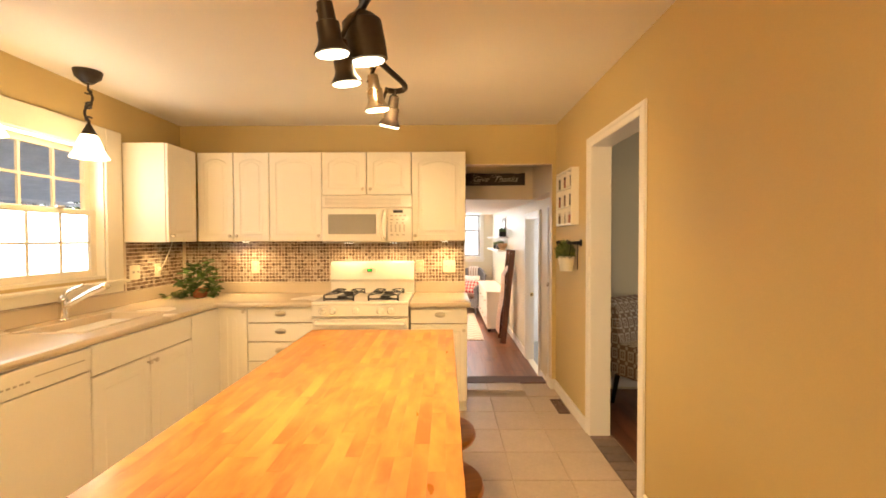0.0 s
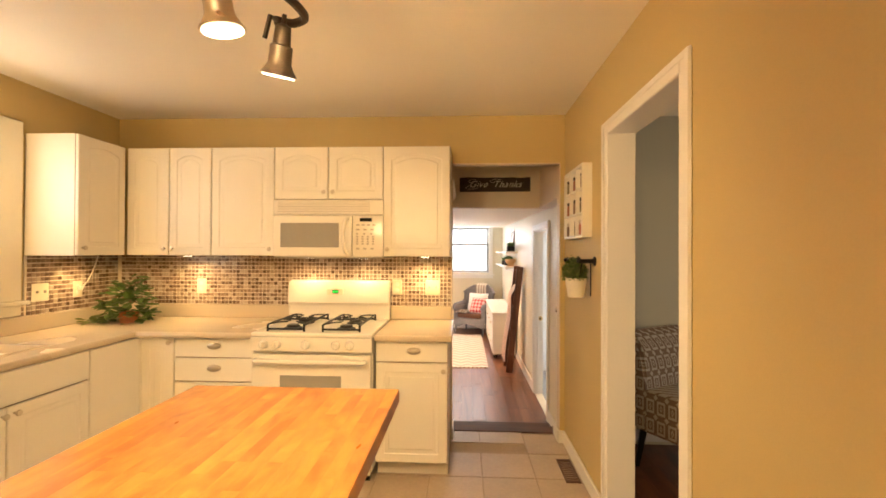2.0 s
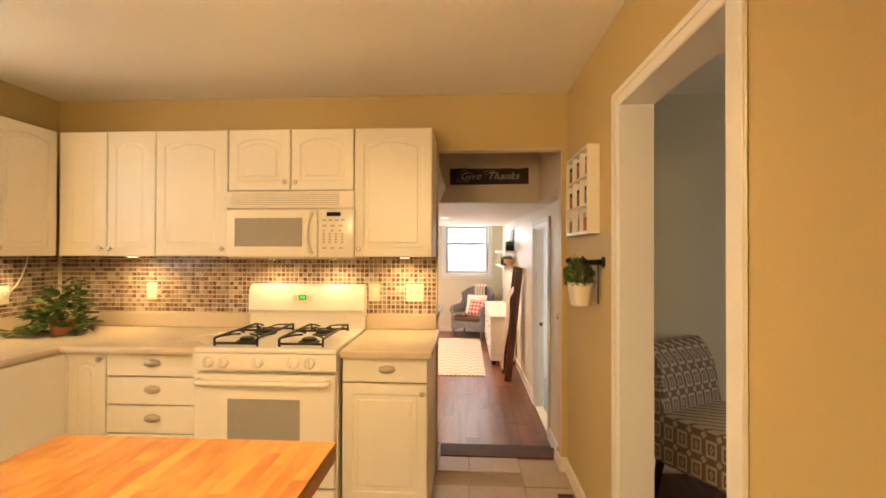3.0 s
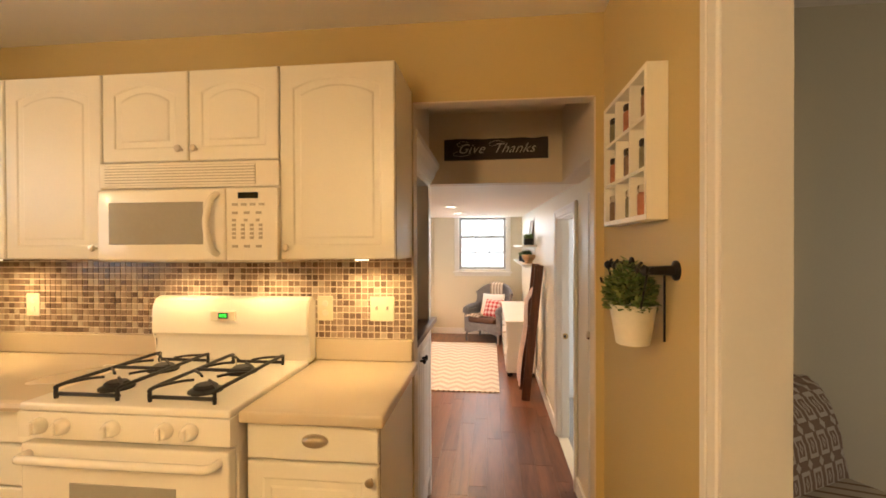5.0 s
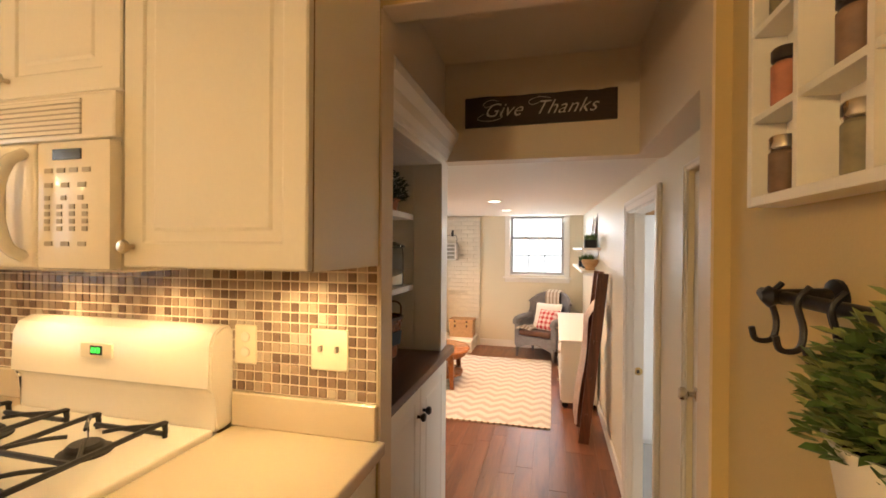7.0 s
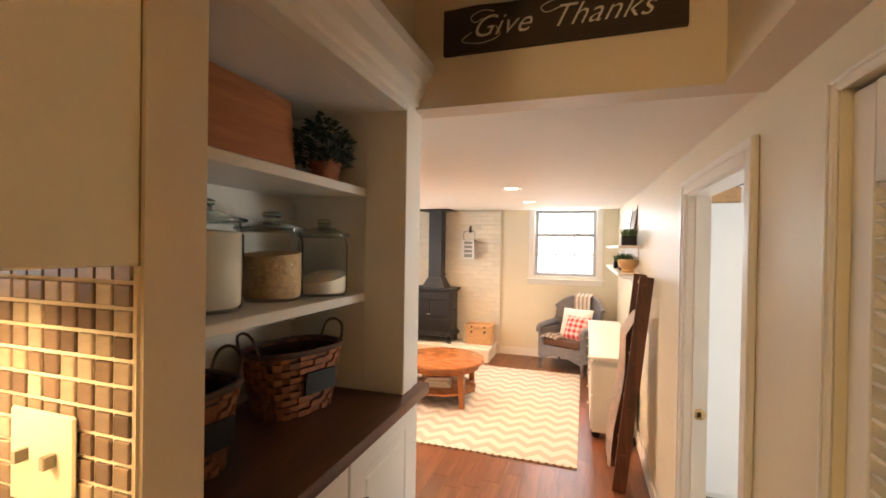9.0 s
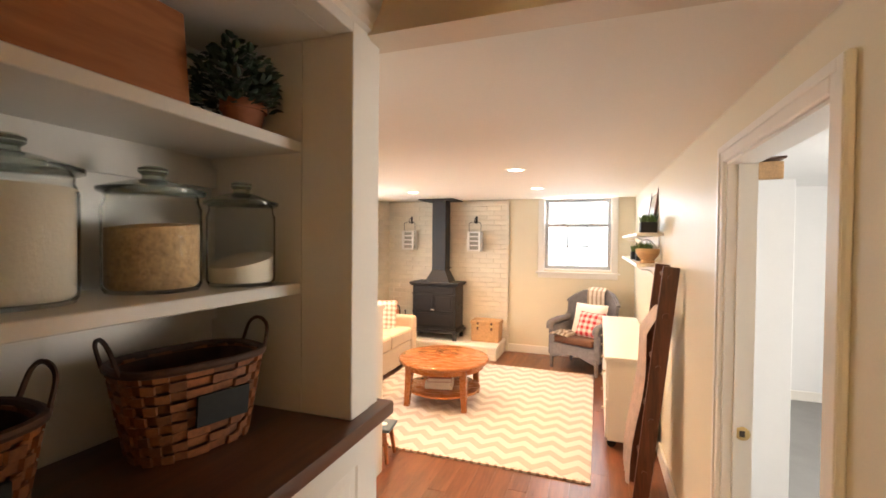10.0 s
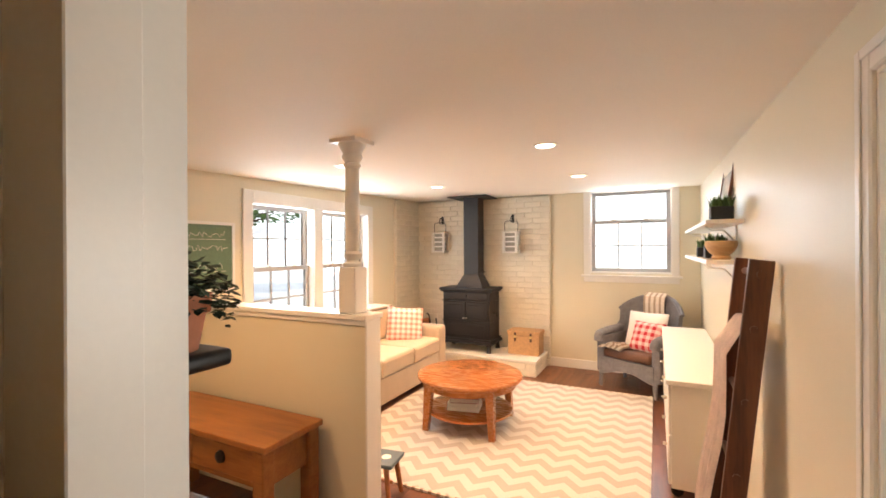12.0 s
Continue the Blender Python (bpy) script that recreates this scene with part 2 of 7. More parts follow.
M = {
    "ochre": mat("ochre wall paint", (0.55, 0.42, 0.188), 0.55, vary=0.03, scale=1.5, grain=160, bump=0.04),
    "cream": mat("cream wall paint", (0.72, 0.658, 0.51), 0.42, vary=0.03, scale=1.5, grain=160, bump=0.04),
    "greige": mat("hall wall paint", (0.70, 0.60, 0.47), 0.45, vary=0.03, scale=1.5, grain=160, bump=0.04),
    "sage": mat("pale sage wall paint", (0.66, 0.60, 0.45), 0.6, vary=0.03, scale=1.5, grain=160, bump=0.04),
    "white_wall": mat("white wall paint", (0.80, 0.80, 0.80), 0.6, vary=0.02, grain=160, bump=0.03),
    "ceiling": mat("flat ceiling paint", (0.88, 0.835, 0.745), 0.75, vary=0.02, scale=2, grain=140, bump=0.05),
    "trim": mat("white gloss trim paint", (0.80, 0.77, 0.72), 0.32, vary=0.02, scale=4, grain=90, bump=0.02),
    "cabinet": mat("white foil cabinet", (0.82, 0.77, 0.66), 0.36, vary=0.02, scale=3, grain=90, bump=0.015),
    "appliance": mat("bisque enamel", (0.83, 0.77, 0.66), 0.22, vary=0.015, scale=3, grain=60, bump=0.005, clear=0.3),
    # brown that stands in for the shade in the gaps between cabinet doors
    "gap_shade": mat("brown door gap shade", (0.30, 0.20, 0.11), 0.7, vary=0.08, bump=0.02),
    "plastic": mat("ivory plastic", (0.80, 0.72, 0.55), 0.35, vary=0.02, bump=0.0),
    "counter": mat("beige laminate counter", (0.61, 0.505, 0.36), 0.26, vary=0.03, scale=1.6, grain=420, bump=0.0),
    "nickel": mat("brushed nickel", (0.62, 0.55, 0.44), 0.28, 1.0, vary=0.05, grain=200, bump=0.01),
    "chrome": mat("chrome", (0.85, 0.83, 0.80), 0.10, 1.0, vary=0.02, bump=0.0),
    "brass": mat("aged brass", (0.55, 0.40, 0.18), 0.3, 1.0, vary=0.08, bump=0.01),
    "bronze": mat("oil rubbed bronze", (0.03, 0.02, 0.014), 0.45, 0.25, vary=0.25, scale=20, bump=0.03),
    "iron": mat("black cast iron", (0.018, 0.017, 0.017), 0.55, 0.3, vary=0.25, scale=14, grain=120, bump=0.08),
    "blackmetal": mat("black painted metal", (0.015, 0.014, 0.014), 0.4, 0.4, vary=0.2, bump=0.03),
    "grey_glass": mat("smoked oven glass", (0.33, 0.31, 0.27), 0.12, vary=0.04, bump=0.0),
    "display": mat("black display", (0.01, 0.012, 0.01), 0.12, vary=0.0, bump=0.0),
    "digits": glow("green digits", (0.05, 0.9, 0.10), 2.5),
    "print": mat("grey print", (0.42, 0.37, 0.29), 0.5, vary=0.03, bump=0.0),
    "tile": mat("beige floor tile", (0.46, 0.36, 0.26), 0.40, vary=0.10, scale=5, grain=45, bump=0.03, obj=0.06),
    "grout": mat("floor grout", (0.42, 0.33, 0.235), 0.85, vary=0.1, bump=0.08),
    "brick_floor": mat("slate threshold brick", (0.17, 0.12, 0.09), 0.6, vary=0.2, scale=12, bump=0.08, obj=0.2),
    "splash_grout": mat("pale tile grout", (0.80, 0.69, 0.54), 0.8, vary=0.05, bump=0.03),
    "butcher": wood("oiled maple butcher block", (0.34, 0.115, 0.02), (0.60, 0.29, 0.066), along=1, rough=0.30, scale=0.8, clear=0.25, obj=0.035, coarse=3.0, long=4.2),
    "floorwood": wood("dark oak floorboard", (0.095, 0.033, 0.015), (0.21, 0.08, 0.038), along=1, rough=0.30, obj=0.06, scale=0.9),
    "nosing": wood("dark stair nosing", (0.06, 0.020, 0.010), (0.13, 0.05, 0.025), along=0, rough=0.6),
    "walnut": wood("dark stained pantry top", (0.055, 0.020, 0.010), (0.14, 0.055, 0.028), along=1, rough=0.32),
    "ladderwood": wood("dark mahogany", (0.055, 0.018, 0.009), (0.165, 0.055, 0.026), along=2, rough=0.35),
    "tablewood": wood("cherry table wood", (0.28, 0.095, 0.025), (0.36, 0.13, 0.036), along=0, rough=0.25, clear=0.3),
    "pine": wood("honey pine", (0.21, 0.074, 0.02), (0.37, 0.15, 0.045), along=0, rough=0.38),
    "crate": wood("reddish cutting board", (0.28, 0.085, 0.025), (0.45, 0.17, 0.06), along=1, rough=0.45),
    "stoolwood": wood("amber stool wood", (0.30, 0.11, 0.03), (0.48, 0.2, 0.06), along=0, rough=0.3),
    "whitebrick": mat("cream painted brick", (0.74, 0.68, 0.56), 0.55, vary=0.06, scale=9, grain=70, bump=0.12, obj=0.05),
    "mortar": mat("painted mortar", (0.71, 0.65, 0.535), 0.7, vary=0.06, bump=0.1),
    "hearth": mat("white painted hearth", (0.80, 0.76, 0.68), 0.45, vary=0.04, bump=0.06),
    "linen": mat("tan sofa linen", (0.56, 0.44, 0.32), 0.85, vary=0.08, scale=8, grain=350, bump=0.15),
    "wicker": mat("grey painted wicker", (0.17, 0.165, 0.175), 0.6, vary=0.3, scale=20, grain=90, bump=0.25),
    "browncush": mat("brown seat cushion", (0.10, 0.045, 0.025), 0.7, vary=0.15, grain=200, bump=0.1),
    "white_cloth": mat("white cotton", (0.82, 0.79, 0.74), 0.85, vary=0.04, grain=300, bump=0.12),
    "throw": mat("striped beige throw", (0.78, 0.64, 0.56), 0.9, vary=0.2, scale=16, grain=220, bump=0.25),
    "pot": mat("white enamel bucket", (0.80, 0.76, 0.66), 0.4, vary=0.05, bump=0.02),
    "terracotta": mat("terracotta", (0.42, 0.16, 0.085), 0.8, vary=0.15, scale=9, bump=0.08),
    "leaf": mat("green leaves", (0.095, 0.165, 0.042), 0.5, vary=0.35, scale=25, bump=0.02, island=0.35, spec=0.4),
    "pale_leaf": mat("pale green leaves", (0.20, 0.24, 0.08), 0.5, vary=0.3, scale=25, bump=0.02, island=0.3, spec=0.4),
    "dark_leaf": mat("dusky dark leaves", (0.035, 0.055, 0.035), 0.55, vary=0.35, scale=25, bump=0.02, island=0.35, spec=0.3),
    "soil": mat("dark soil", (0.03, 0.02, 0.014), 0.95, vary=0.3, grain=120, bump=0.3),
    "basket": mat("woven basket splint", (0.25, 0.088, 0.03), 0.6, vary=0.35, scale=26, grain=120, bump=0.12, island=0.35),
    "darkwicker": mat("dark basket rim", (0.07, 0.028, 0.014), 0.6, vary=0.3, scale=26, bump=0.12, island=0.2),
    "honey_wicker": mat("honey wicker", (0.43, 0.25, 0.115), 0.6, vary=0.25, scale=30, grain=120, bump=0.12, island=0.25),
    "chalk": mat("chalkboard label", (0.02, 0.021, 0.022), 0.7, vary=0.2, bump=0.02),
    "greenboard": mat("green chalkboard", (0.12, 0.19, 0.12), 0.7, vary=0.18, scale=5, bump=0.02),
    "flour": mat("white flour", (0.82, 0.74, 0.61), 0.95, vary=0.05, grain=140, bump=0.1),
    "oats": mat("rolled oats", (0.50, 0.33, 0.17), 0.95, vary=0.35, scale=70, grain=160, bump=0.35),
    "jarlid": glass_mat("green tinted glass lid", (0.55, 0.62, 0.58), 0.03),
    "jarglass": glass_mat("clear jar glass", (0.97, 0.98, 0.97), 0.0, 1.16),
    "pane": glass_mat("window pane", (1, 1, 1), 0.0, 1.02),
    "shade": glow("lit alabaster shade", (1.0, 0.80, 0.50), 5.0),
    "bulb": glow("lit bulb face", (1.0, 0.80, 0.52), 14.0),
    "can": glow("lit recessed lamp", (1.0, 0.86, 0.66), 9.0),
    "spice": mat("red brown spices", (0.27, 0.16, 0.09), 0.6, vary=0.3, scale=40, bump=0.1, obj=0.4),
    "herb": mat("dull green herbs", (0.20, 0.17, 0.09), 0.6, vary=0.3, scale=40, bump=0.1, obj=0.3),
    "paprika": mat("brick red spices", (0.33, 0.12, 0.06), 0.6, vary=0.25, scale=40, bump=0.1, obj=0.3),
    "sign": mat("weathered dark board", (0.035, 0.022, 0.016), 0.7, vary=0.4, scale=9, grain=60, bump=0.2, stretch=(0.3, 1, 2)),
    "lettering": mat("faded white lettering", (0.62, 0.57, 0.50), 0.8, vary=0.25, bump=0.05),
    "carpet": mat("grey carpet", (0.30, 0.29, 0.28), 0.95, vary=0.1, grain=250, bump=0.3),
    "greyframe": mat("grey window sash", (0.42, 0.41, 0.40), 0.4, vary=0.03, bump=0.01),
    "vinyl": mat("white window sash", (0.78, 0.72, 0.58), 0.35, vary=0.02, bump=0.01),
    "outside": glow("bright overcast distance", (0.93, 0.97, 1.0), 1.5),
    "corrugated": mat("galvanised carport roof", (0.80, 0.80, 0.84), 0.5, vary=0.15, bump=0.03),
    "lawn": mat("lawn", (0.07, 0.12, 0.035), 0.9, vary=0.3, bump=0.3),
    "grey_siding": mat("grey neighbouring wall", (0.30, 0.31, 0.34), 0.6, vary=0.08, bump=0.03),
    # near-white of the added paving that bounces daylight
    "bounce_white": mat("pale bounce slab", (0.82, 0.83, 0.85), 0.6, vary=0.04, bump=0.03),
    "book": mat("red book cover", (0.28, 0.02, 0.02), 0.5, vary=0.1, bump=0.02),
    "paper": mat("white paper", (0.80, 0.76, 0.70), 0.8, vary=0.04, bump=0.02),
    "bowl": wood("pale turned bowl wood", (0.40, 0.24, 0.11), (0.62, 0.42, 0.22), along=0, rough=0.5),
    "rope": mat("white cord", (0.75, 0.68, 0.55), 0.6, vary=0.03, bump=0.0),
    "stove": mat("black stove enamel", (0.015, 0.013, 0.013), 0.5, 0.1, vary=0.3, scale=10, bump=0.05),
    "bluestool": mat("blue grey painted seat", (0.10, 0.13, 0.15), 0.5, vary=0.25, scale=12, bump=0.05),
    "picture": mat("pale print under glass", (0.55, 0.55, 0.53), 0.12, vary=0.2, scale=9, bump=0.0),
}

# ---- building helpers ----


def box(bm, x0, x1, y0, y1, z0, z1, bevel=0.0, seg=1):
    v = [bm.verts.new((x, y, z)) for x in (x0, x1) for y in (y0, y1) for z in (z0, z1)]
    f = [bm.faces.new([v[i] for i in q]) for q in ((0, 1, 3, 2), (4, 6, 7, 5), (0, 4, 5, 1), (2, 3, 7, 6), (0, 2, 6, 4), (1, 5, 7, 3))]
    if bevel:
        edges = list({e for q in f for e in q.edges})
        bmesh.ops.bevel(bm, geom=edges, offset=bevel, segments=seg, affect="EDGES", profile=0.6)
    return v


def lathe(bm, profile, c=(0, 0, 0), n=20, m=None):
    """A turned shape: profile of (radius, height); closed at its ends."""
    m = m or Matrix.Identity(4)
    rings = []
    for r, z in profile:
        rings.append([bm.verts.new(m @ Vector((c[0] + r * math.cos(a), c[1] + r * math.sin(a), c[2] + z))) for a in (2 * math.pi * k / n for k in range(n))])
    for a, b in zip(rings, rings[1:]):
        for k in range(n):
            bm.faces.new((a[k], a[(k + 1) % n], b[(k + 1) % n], b[k]))
    bm.faces.new(rings[0][::-1])
    bm.faces.new(rings[-1])


def tube(bm, pts, r, n=8):
    """A round rod along points, with a frame carried along so that it does not twist."""
    pts = [Vector(p) for p in pts]
    rings, a = [], None
    for i, p in enumerate(pts):
        d = (pts[min(i + 1, len(pts) - 1)] - pts[max(i - 1, 0)]).normalized()
        if a is None:
            a = d.cross(Vector((0, 0, 1)))
            if a.length < 0.1:
                a = d.cross(Vector((0, 1, 0)))
        else:
            a = a - d * a.dot(d)
        a = a.normalized()
        b = d.cross(a).normalized()
        rr = r[i] if isinstance(r, (list, tuple)) else r
        rings.append([bm.verts.new(p + rr * (math.cos(t) * a + math.sin(t) * b)) for t in (2 * math.pi * k / n for k in range(n))])
    for u, v in zip(rings, rings[1:]):
        for k in range(n):
            bm.faces.new((u[k], u[(k + 1) % n], v[(k + 1) % n], v[k]))
    bm.faces.new(rings[0][::-1])
    bm.faces.new(rings[-1])


def prism(bm, outline, y0, y1, m=None):
    """An outline of (x, z) drawn out from y0 to y1."""
    m = m or Matrix.Identity(4)
    a = [bm.verts.new(m @ Vector((x, y0, z))) for x, z in outline]
    b = [bm.verts.new(m @ Vector((x, y1, z))) for x, z in outline]
    k = len(outline)
    bm.faces.new(a)
    bm.faces.new(b[::-1])
    for i in range(k):
        bm.faces.new((a[i], b[i], b[(i + 1) % k], a[(i + 1) % k]))


def spline(pts, n=8):
    """A smooth line through points."""
    p = [Vector(q) for q in pts]
    p = [2 * p[0] - p[1]] + p + [2 * p[-1] - p[-2]]
    out = []
    for i in range(1, len(p) - 2):
        for k in range(n):
            t = k / n
            a, b, c, d = p[i - 1], p[i], p[i + 1], p[i + 2]
            out.append(0.5 * ((2 * b) + (c - a) * t + (2 * a - 5 * b + 4 * c - d) * t * t + (3 * b - a - 3 * c + d) * t ** 3))
    return out + [p[-2]]


def mesh_of(name, bm, material, smooth=False):
    bmesh.ops.recalc_face_normals(bm, faces=bm.faces)
    me = bpy.data.meshes.new(name)
    bm.to_mesh(me)
    bm.free()
    me.materials.append(material)
    if smooth:
        me.polygons.foreach_set("use_smooth", [True] * len(me.polygons))
        me.set_sharp_from_angle(angle=radians(38))
    return me


def part(name, bm, material, parent=None, label="", smooth=False, at=None):
    ob = new(name, mesh_of(name, bm, material, smooth))
    if parent:
        ob.parent = parent
    if at is not None:
        ob.matrix_basis = at
    return tagged(ob, label) if label else ob


def thing(name, m, label, category, group=""):
    ob = new(name)
    ob.empty_display_size = 0.1
    ob.matrix_basis = m
    return tagged(ob, label, category, group)


def bx(*a, bevel=0.0, seg=1):
    bm = bmesh.new()
    box(bm, *a, bevel=bevel, seg=seg)
    return bm


def many(*boxes, bevel=0.0):
    bm = bmesh.new()
    for b in boxes:
        box(bm, *b, bevel=bevel)
    return bm


def turned(profile, c=(0, 0, 0), n=20, m=None):
    bm = bmesh.new()
    lathe(bm, profile, c, n, m)
    return bm


def rod(pts, r, n=8):
    bm = bmesh.new()
    tube(bm, pts, r, n)
    return bm


def structure(name, bm, material, label="", smooth=False):
    return tagged(part(name, bm, material, smooth=smooth), label=label, kind="structure")


def soft(bm, dx, dy, dz, c=(0, 0, 0), bulge=0.25, n=8, m=None):
    """A stuffed cushion: a rounded box that swells towards its middle."""
    m = m or Matrix.Identity(4)
    top, bot = {}, {}
    for i in range(n + 1):
        for j in range(n + 1):
            u, v = 2 * i / n - 1, 2 * j / n - 1
            e = (1 - u ** 4) * (1 - v ** 4)
            h = dz / 2 * (0.18 + 0.82 * e ** (0.5 if bulge < 0.3 else 0.8))
            pull = 1 - 0.05 * (1 - abs(u)) * abs(v) ** 3
            pull2 = 1 - 0.05 * (1 - abs(v)) * abs(u) ** 3
            x, y = u * dx / 2 * pull2, v * dy / 2 * pull
            top[i, j] = bm.verts.new(m @ Vector((c[0] + x, c[1] + y, c[2] + h)))
            bot[i, j] = bm.verts.new(m @ Vector((c[0] + x, c[1] + y, c[2] - h)))
    for i in range(n):
        for j in range(n):
            bm.faces.new((top[i, j], top[i + 1, j], top[i + 1, j + 1], top[i, j + 1]))
            bm.faces.new((bot[i, j], bot[i, j + 1], bot[i + 1, j + 1], bot[i + 1, j]))
    for i in range(n):
        for a, b in (((i, 0), (i + 1, 0)), ((i + 1, n), (i, n)), ((0, i + 1), (0, i)), ((n, i), (n, i + 1))):
            bm.faces.new((top[a], bot[a], bot[b], top[b]))


def leaves(count, spread, size, seed, droop=0.0, up=0.6, wide=0.45, c=(0, 0, 0)):
    """A tuft of folded leaves on unseen stems, thicker at the middle."""
    rnd = random.Random(seed)
    bm = bmesh.new()
    for _ in range(count):
        a, t = rnd.uniform(0, 2 * math.pi), rnd.random() ** 0.6
        h = rnd.uniform(0, 1)
        p = Vector((c[0] + spread[0] * t * math.cos(a), c[1] + spread[1] * t * math.sin(a), c[2] + spread[2] * h * (1 - 0.5 * t) - droop * t * t * rnd.random()))
        s = size * rnd.uniform(0.6, 1.25)
        d = Vector((math.cos(a) + rnd.uniform(-0.6, 0.6), math.sin(a) + rnd.uniform(-0.6, 0.6), rnd.uniform(up - 0.7, up + 0.5) - droop * t * 4)).normalized()
        side = d.cross(Vector((rnd.uniform(-0.3, 0.3), rnd.uniform(-0.3, 0.3), 1))).normalized() * s * wide
        nrm = side.cross(d).normalized() * s * 0.12
        q = [p, p + d * s * 0.35 + side * 0.8, p + d * s * 0.7 + side * 0.7, p + d * s - nrm, p + d * s * 0.7 - side * 0.7, p + d * s * 0.35 - side * 0.8, p + d * s * 0.5 - nrm]
        v = [bm.verts.new(x) for x in q]
        for k in ((0, 1, 6), (1, 2, 6), (2, 3, 6), (3, 4, 6), (4, 5, 6), (5, 0, 6)):
            bm.faces.new([v[i] for i in k])
    return bm


# ---- structure: kitchen ----
KZ, FL = 2.44, -0.27          # kitchen ceiling, living room floor
LC = lambda y: 1.85 + 0.022 * (y - 4.65)   # the low ceiling rises slightly


def grid_wall(name, axis, at0, at1, lo, hi, z0, z1, holes, material, label):
    """A wall with thickness and openings through it. axis x: the wall lies across x from at0 to at1 and runs along y from lo to hi."""
    bm = bmesh.new()
    cuts = sorted({lo, hi, *[h[0] for h in holes], *[h[1] for h in holes]})
    for a, b in zip(cuts, cuts[1:]):
        spans = sorted((h[2], h[3]) for h in holes if h[0] <= a and h[1] >= b)
        z = z0
        for s, e in spans + [(z1, z1)]:
            if s > z + 1e-4:
                box(bm, *((at0, at1, a, b) if axis == "x" else (a, b, at0, at1)), z, s)
            z = max(z, e)
    return structure(name, bm, material, label)


grid_wall("wall_west", "x", -2.55, -2.43, -2.6, 3.82, -0.05, 2.5, [(1.75, 2.80, 1.12, 2.05)], M["ochre"], "ochre painted kitchen wall with a window")
grid_wall("wall_east", "x", 1.03, 1.16, -2.6, 3.70, -0.05, 2.5, [(1.955, 2.735, -0.05, 2.04)], M["ochre"], "ochre painted kitchen wall with a doorway")
grid_wall("wall_north", "y", 3.70, 3.78, -2.43, 1.16, -0.05, 2.5, [(0.185, 0.995, -0.05, 2.08)], M["ochre"], "ochre painted wall with an opening to the hall")
grid_wall("wall_south", "y", -2.72, -2.6, -2.55, 1.16, -0.05, 2.5, [], M["ochre"], "ochre painted wall")
structure("ceiling_kitchen", bx(-2.55, 1.16, -2.72, 3.82, KZ, KZ + 0.1), M["ceiling"], "cream painted kitchen ceiling")
# white skin of the opening's sides and head
structure("trim_opening", many((0.1852, 0.191, 3.698, 3.782, 0, 2.074), (0.989, 0.9948, 3.698, 3.782, 0, 2.074), (0.191, 0.989, 3.698, 3.782, 2.0745, 2.0797)), M["greige"], "painted lining of the opening")
bb = lambda *s, h=0.09, z=0.0: many(*[(x0, x1, y0, y1, z, z + h) for x0, x1, y0, y1 in s], bevel=0.004)
structure("baseboard_kitchen", bb((1.012, 1.0298, 2.81, 3.70), (1.012, 1.0298, -2.6, 1.88), (0.9805, 1.0295, 3.682, 3.699), (0.977, 0.9885, 3.6985, 3.86), (0.192, 0.204, 3.682, 3.86)), M["trim"], "white painted baseboard")
structure("floor_kitchen", bx(-2.55, 1.16, -2.72, 3.859, -0.08, -0.006), M["grout"], "grouted bed of the kitchen floor")

# kitchen doorway: lining and casing
structure("door_1_lining", many((1.024, 1.166, 1.9552, 1.969, 0, 2.03), (1.024, 1.166, 2.721, 2.7348, 0, 2.03), (1.024, 1.166, 1.9552, 2.7348, 2.0302, 2.0398)), M["trim"], "white painted door lining")


def casing(name, x, side, y0, y1, z0, z1, w, t=0.018, material=None):
    """Door casing on a wall that faces along x; side -1 faces west."""
    a, b = sorted((x, x + side * t))
    bm = many((a, b, y0 - w, y0, z0, z1 + w), (a, b, y1, y1 + w, z0, z1 + w), (a, b, y0, y1, z1, z1 + w), bevel=0.005)
    c, d = sorted((x + side * t, x + side * (t + 0.005)))
    for q in ((c, d, y0 - w + 0.002, y0 - w * 0.55, z0, z1 + w - 0.004), (c, d, y1 + w * 0.55, y1 + w - 0.002, z0, z1 + w - 0.004), (c, d, y0 - w * 0.55, y1 + w * 0.55, z1 + w * 0.55, z1 + w - 0.004)):
        box(bm, *q, bevel=0.003)
    return structure(name, bm, material or M["trim"], "white moulded door casing")


casing("door_1_casing", 1.0298, -1, 1.958, 2.732, 0.0, 2.03, 0.07, 0.010)
# dining room beyond the doorway
structure("wall_dining_north", bx(1.168, 4.0, 3.76, 3.86, -0.1, 2.5), M["sage"], "pale sage dining room wall")
structure("wall_dining_south", bx(1.16, 4.0, -0.9, -0.8, -0.1, 2.5), M["sage"], "pale sage dining room wall")
grid_wall("wall_dining_east", "x", 4.0, 4.1, -0.9, 4.15, -0.1, 2.5, [(1.3, 2.7, 0.7, 2.0)], M["sage"], "pale sage dining room wall with a window")
structure("wall_dining_west", many((1.1605, 1.1679, 2.81, 3.86, -0.02, 2.44), (1.1605, 1.168, -0.8, 1.88, -0.02, 2.44), (1.1605, 1.168, 1.88, 2.81, 2.1, 2.44)), M["sage"], "pale sage dining room wall")
structure("ceiling_dining", bx(1.16, 4.0, -0.8, 3.76, KZ, KZ + 0.1), M["ceiling"], "white dining room ceiling")
structure("baseboard_dining", bb((1.1685, 4.0, 3.745, 3.7595), (1.1682, 1.18, 2.81, 3.744)), M["trim"], "white painted baseboard")
structure("window_dining", many((4.02, 4.06, 1.3, 1.34, 0.7, 2.0), (4.02, 4.06, 2.66, 2.7, 0.7, 2.0), (4.02, 4.06, 1.34, 2.66, 0.7, 0.74), (4.02, 4.06, 1.34, 2.66, 1.96, 2.0), (4.02, 4.06, 1.34, 2.66, 1.33, 1.37)), M["trim"], "white window frame")

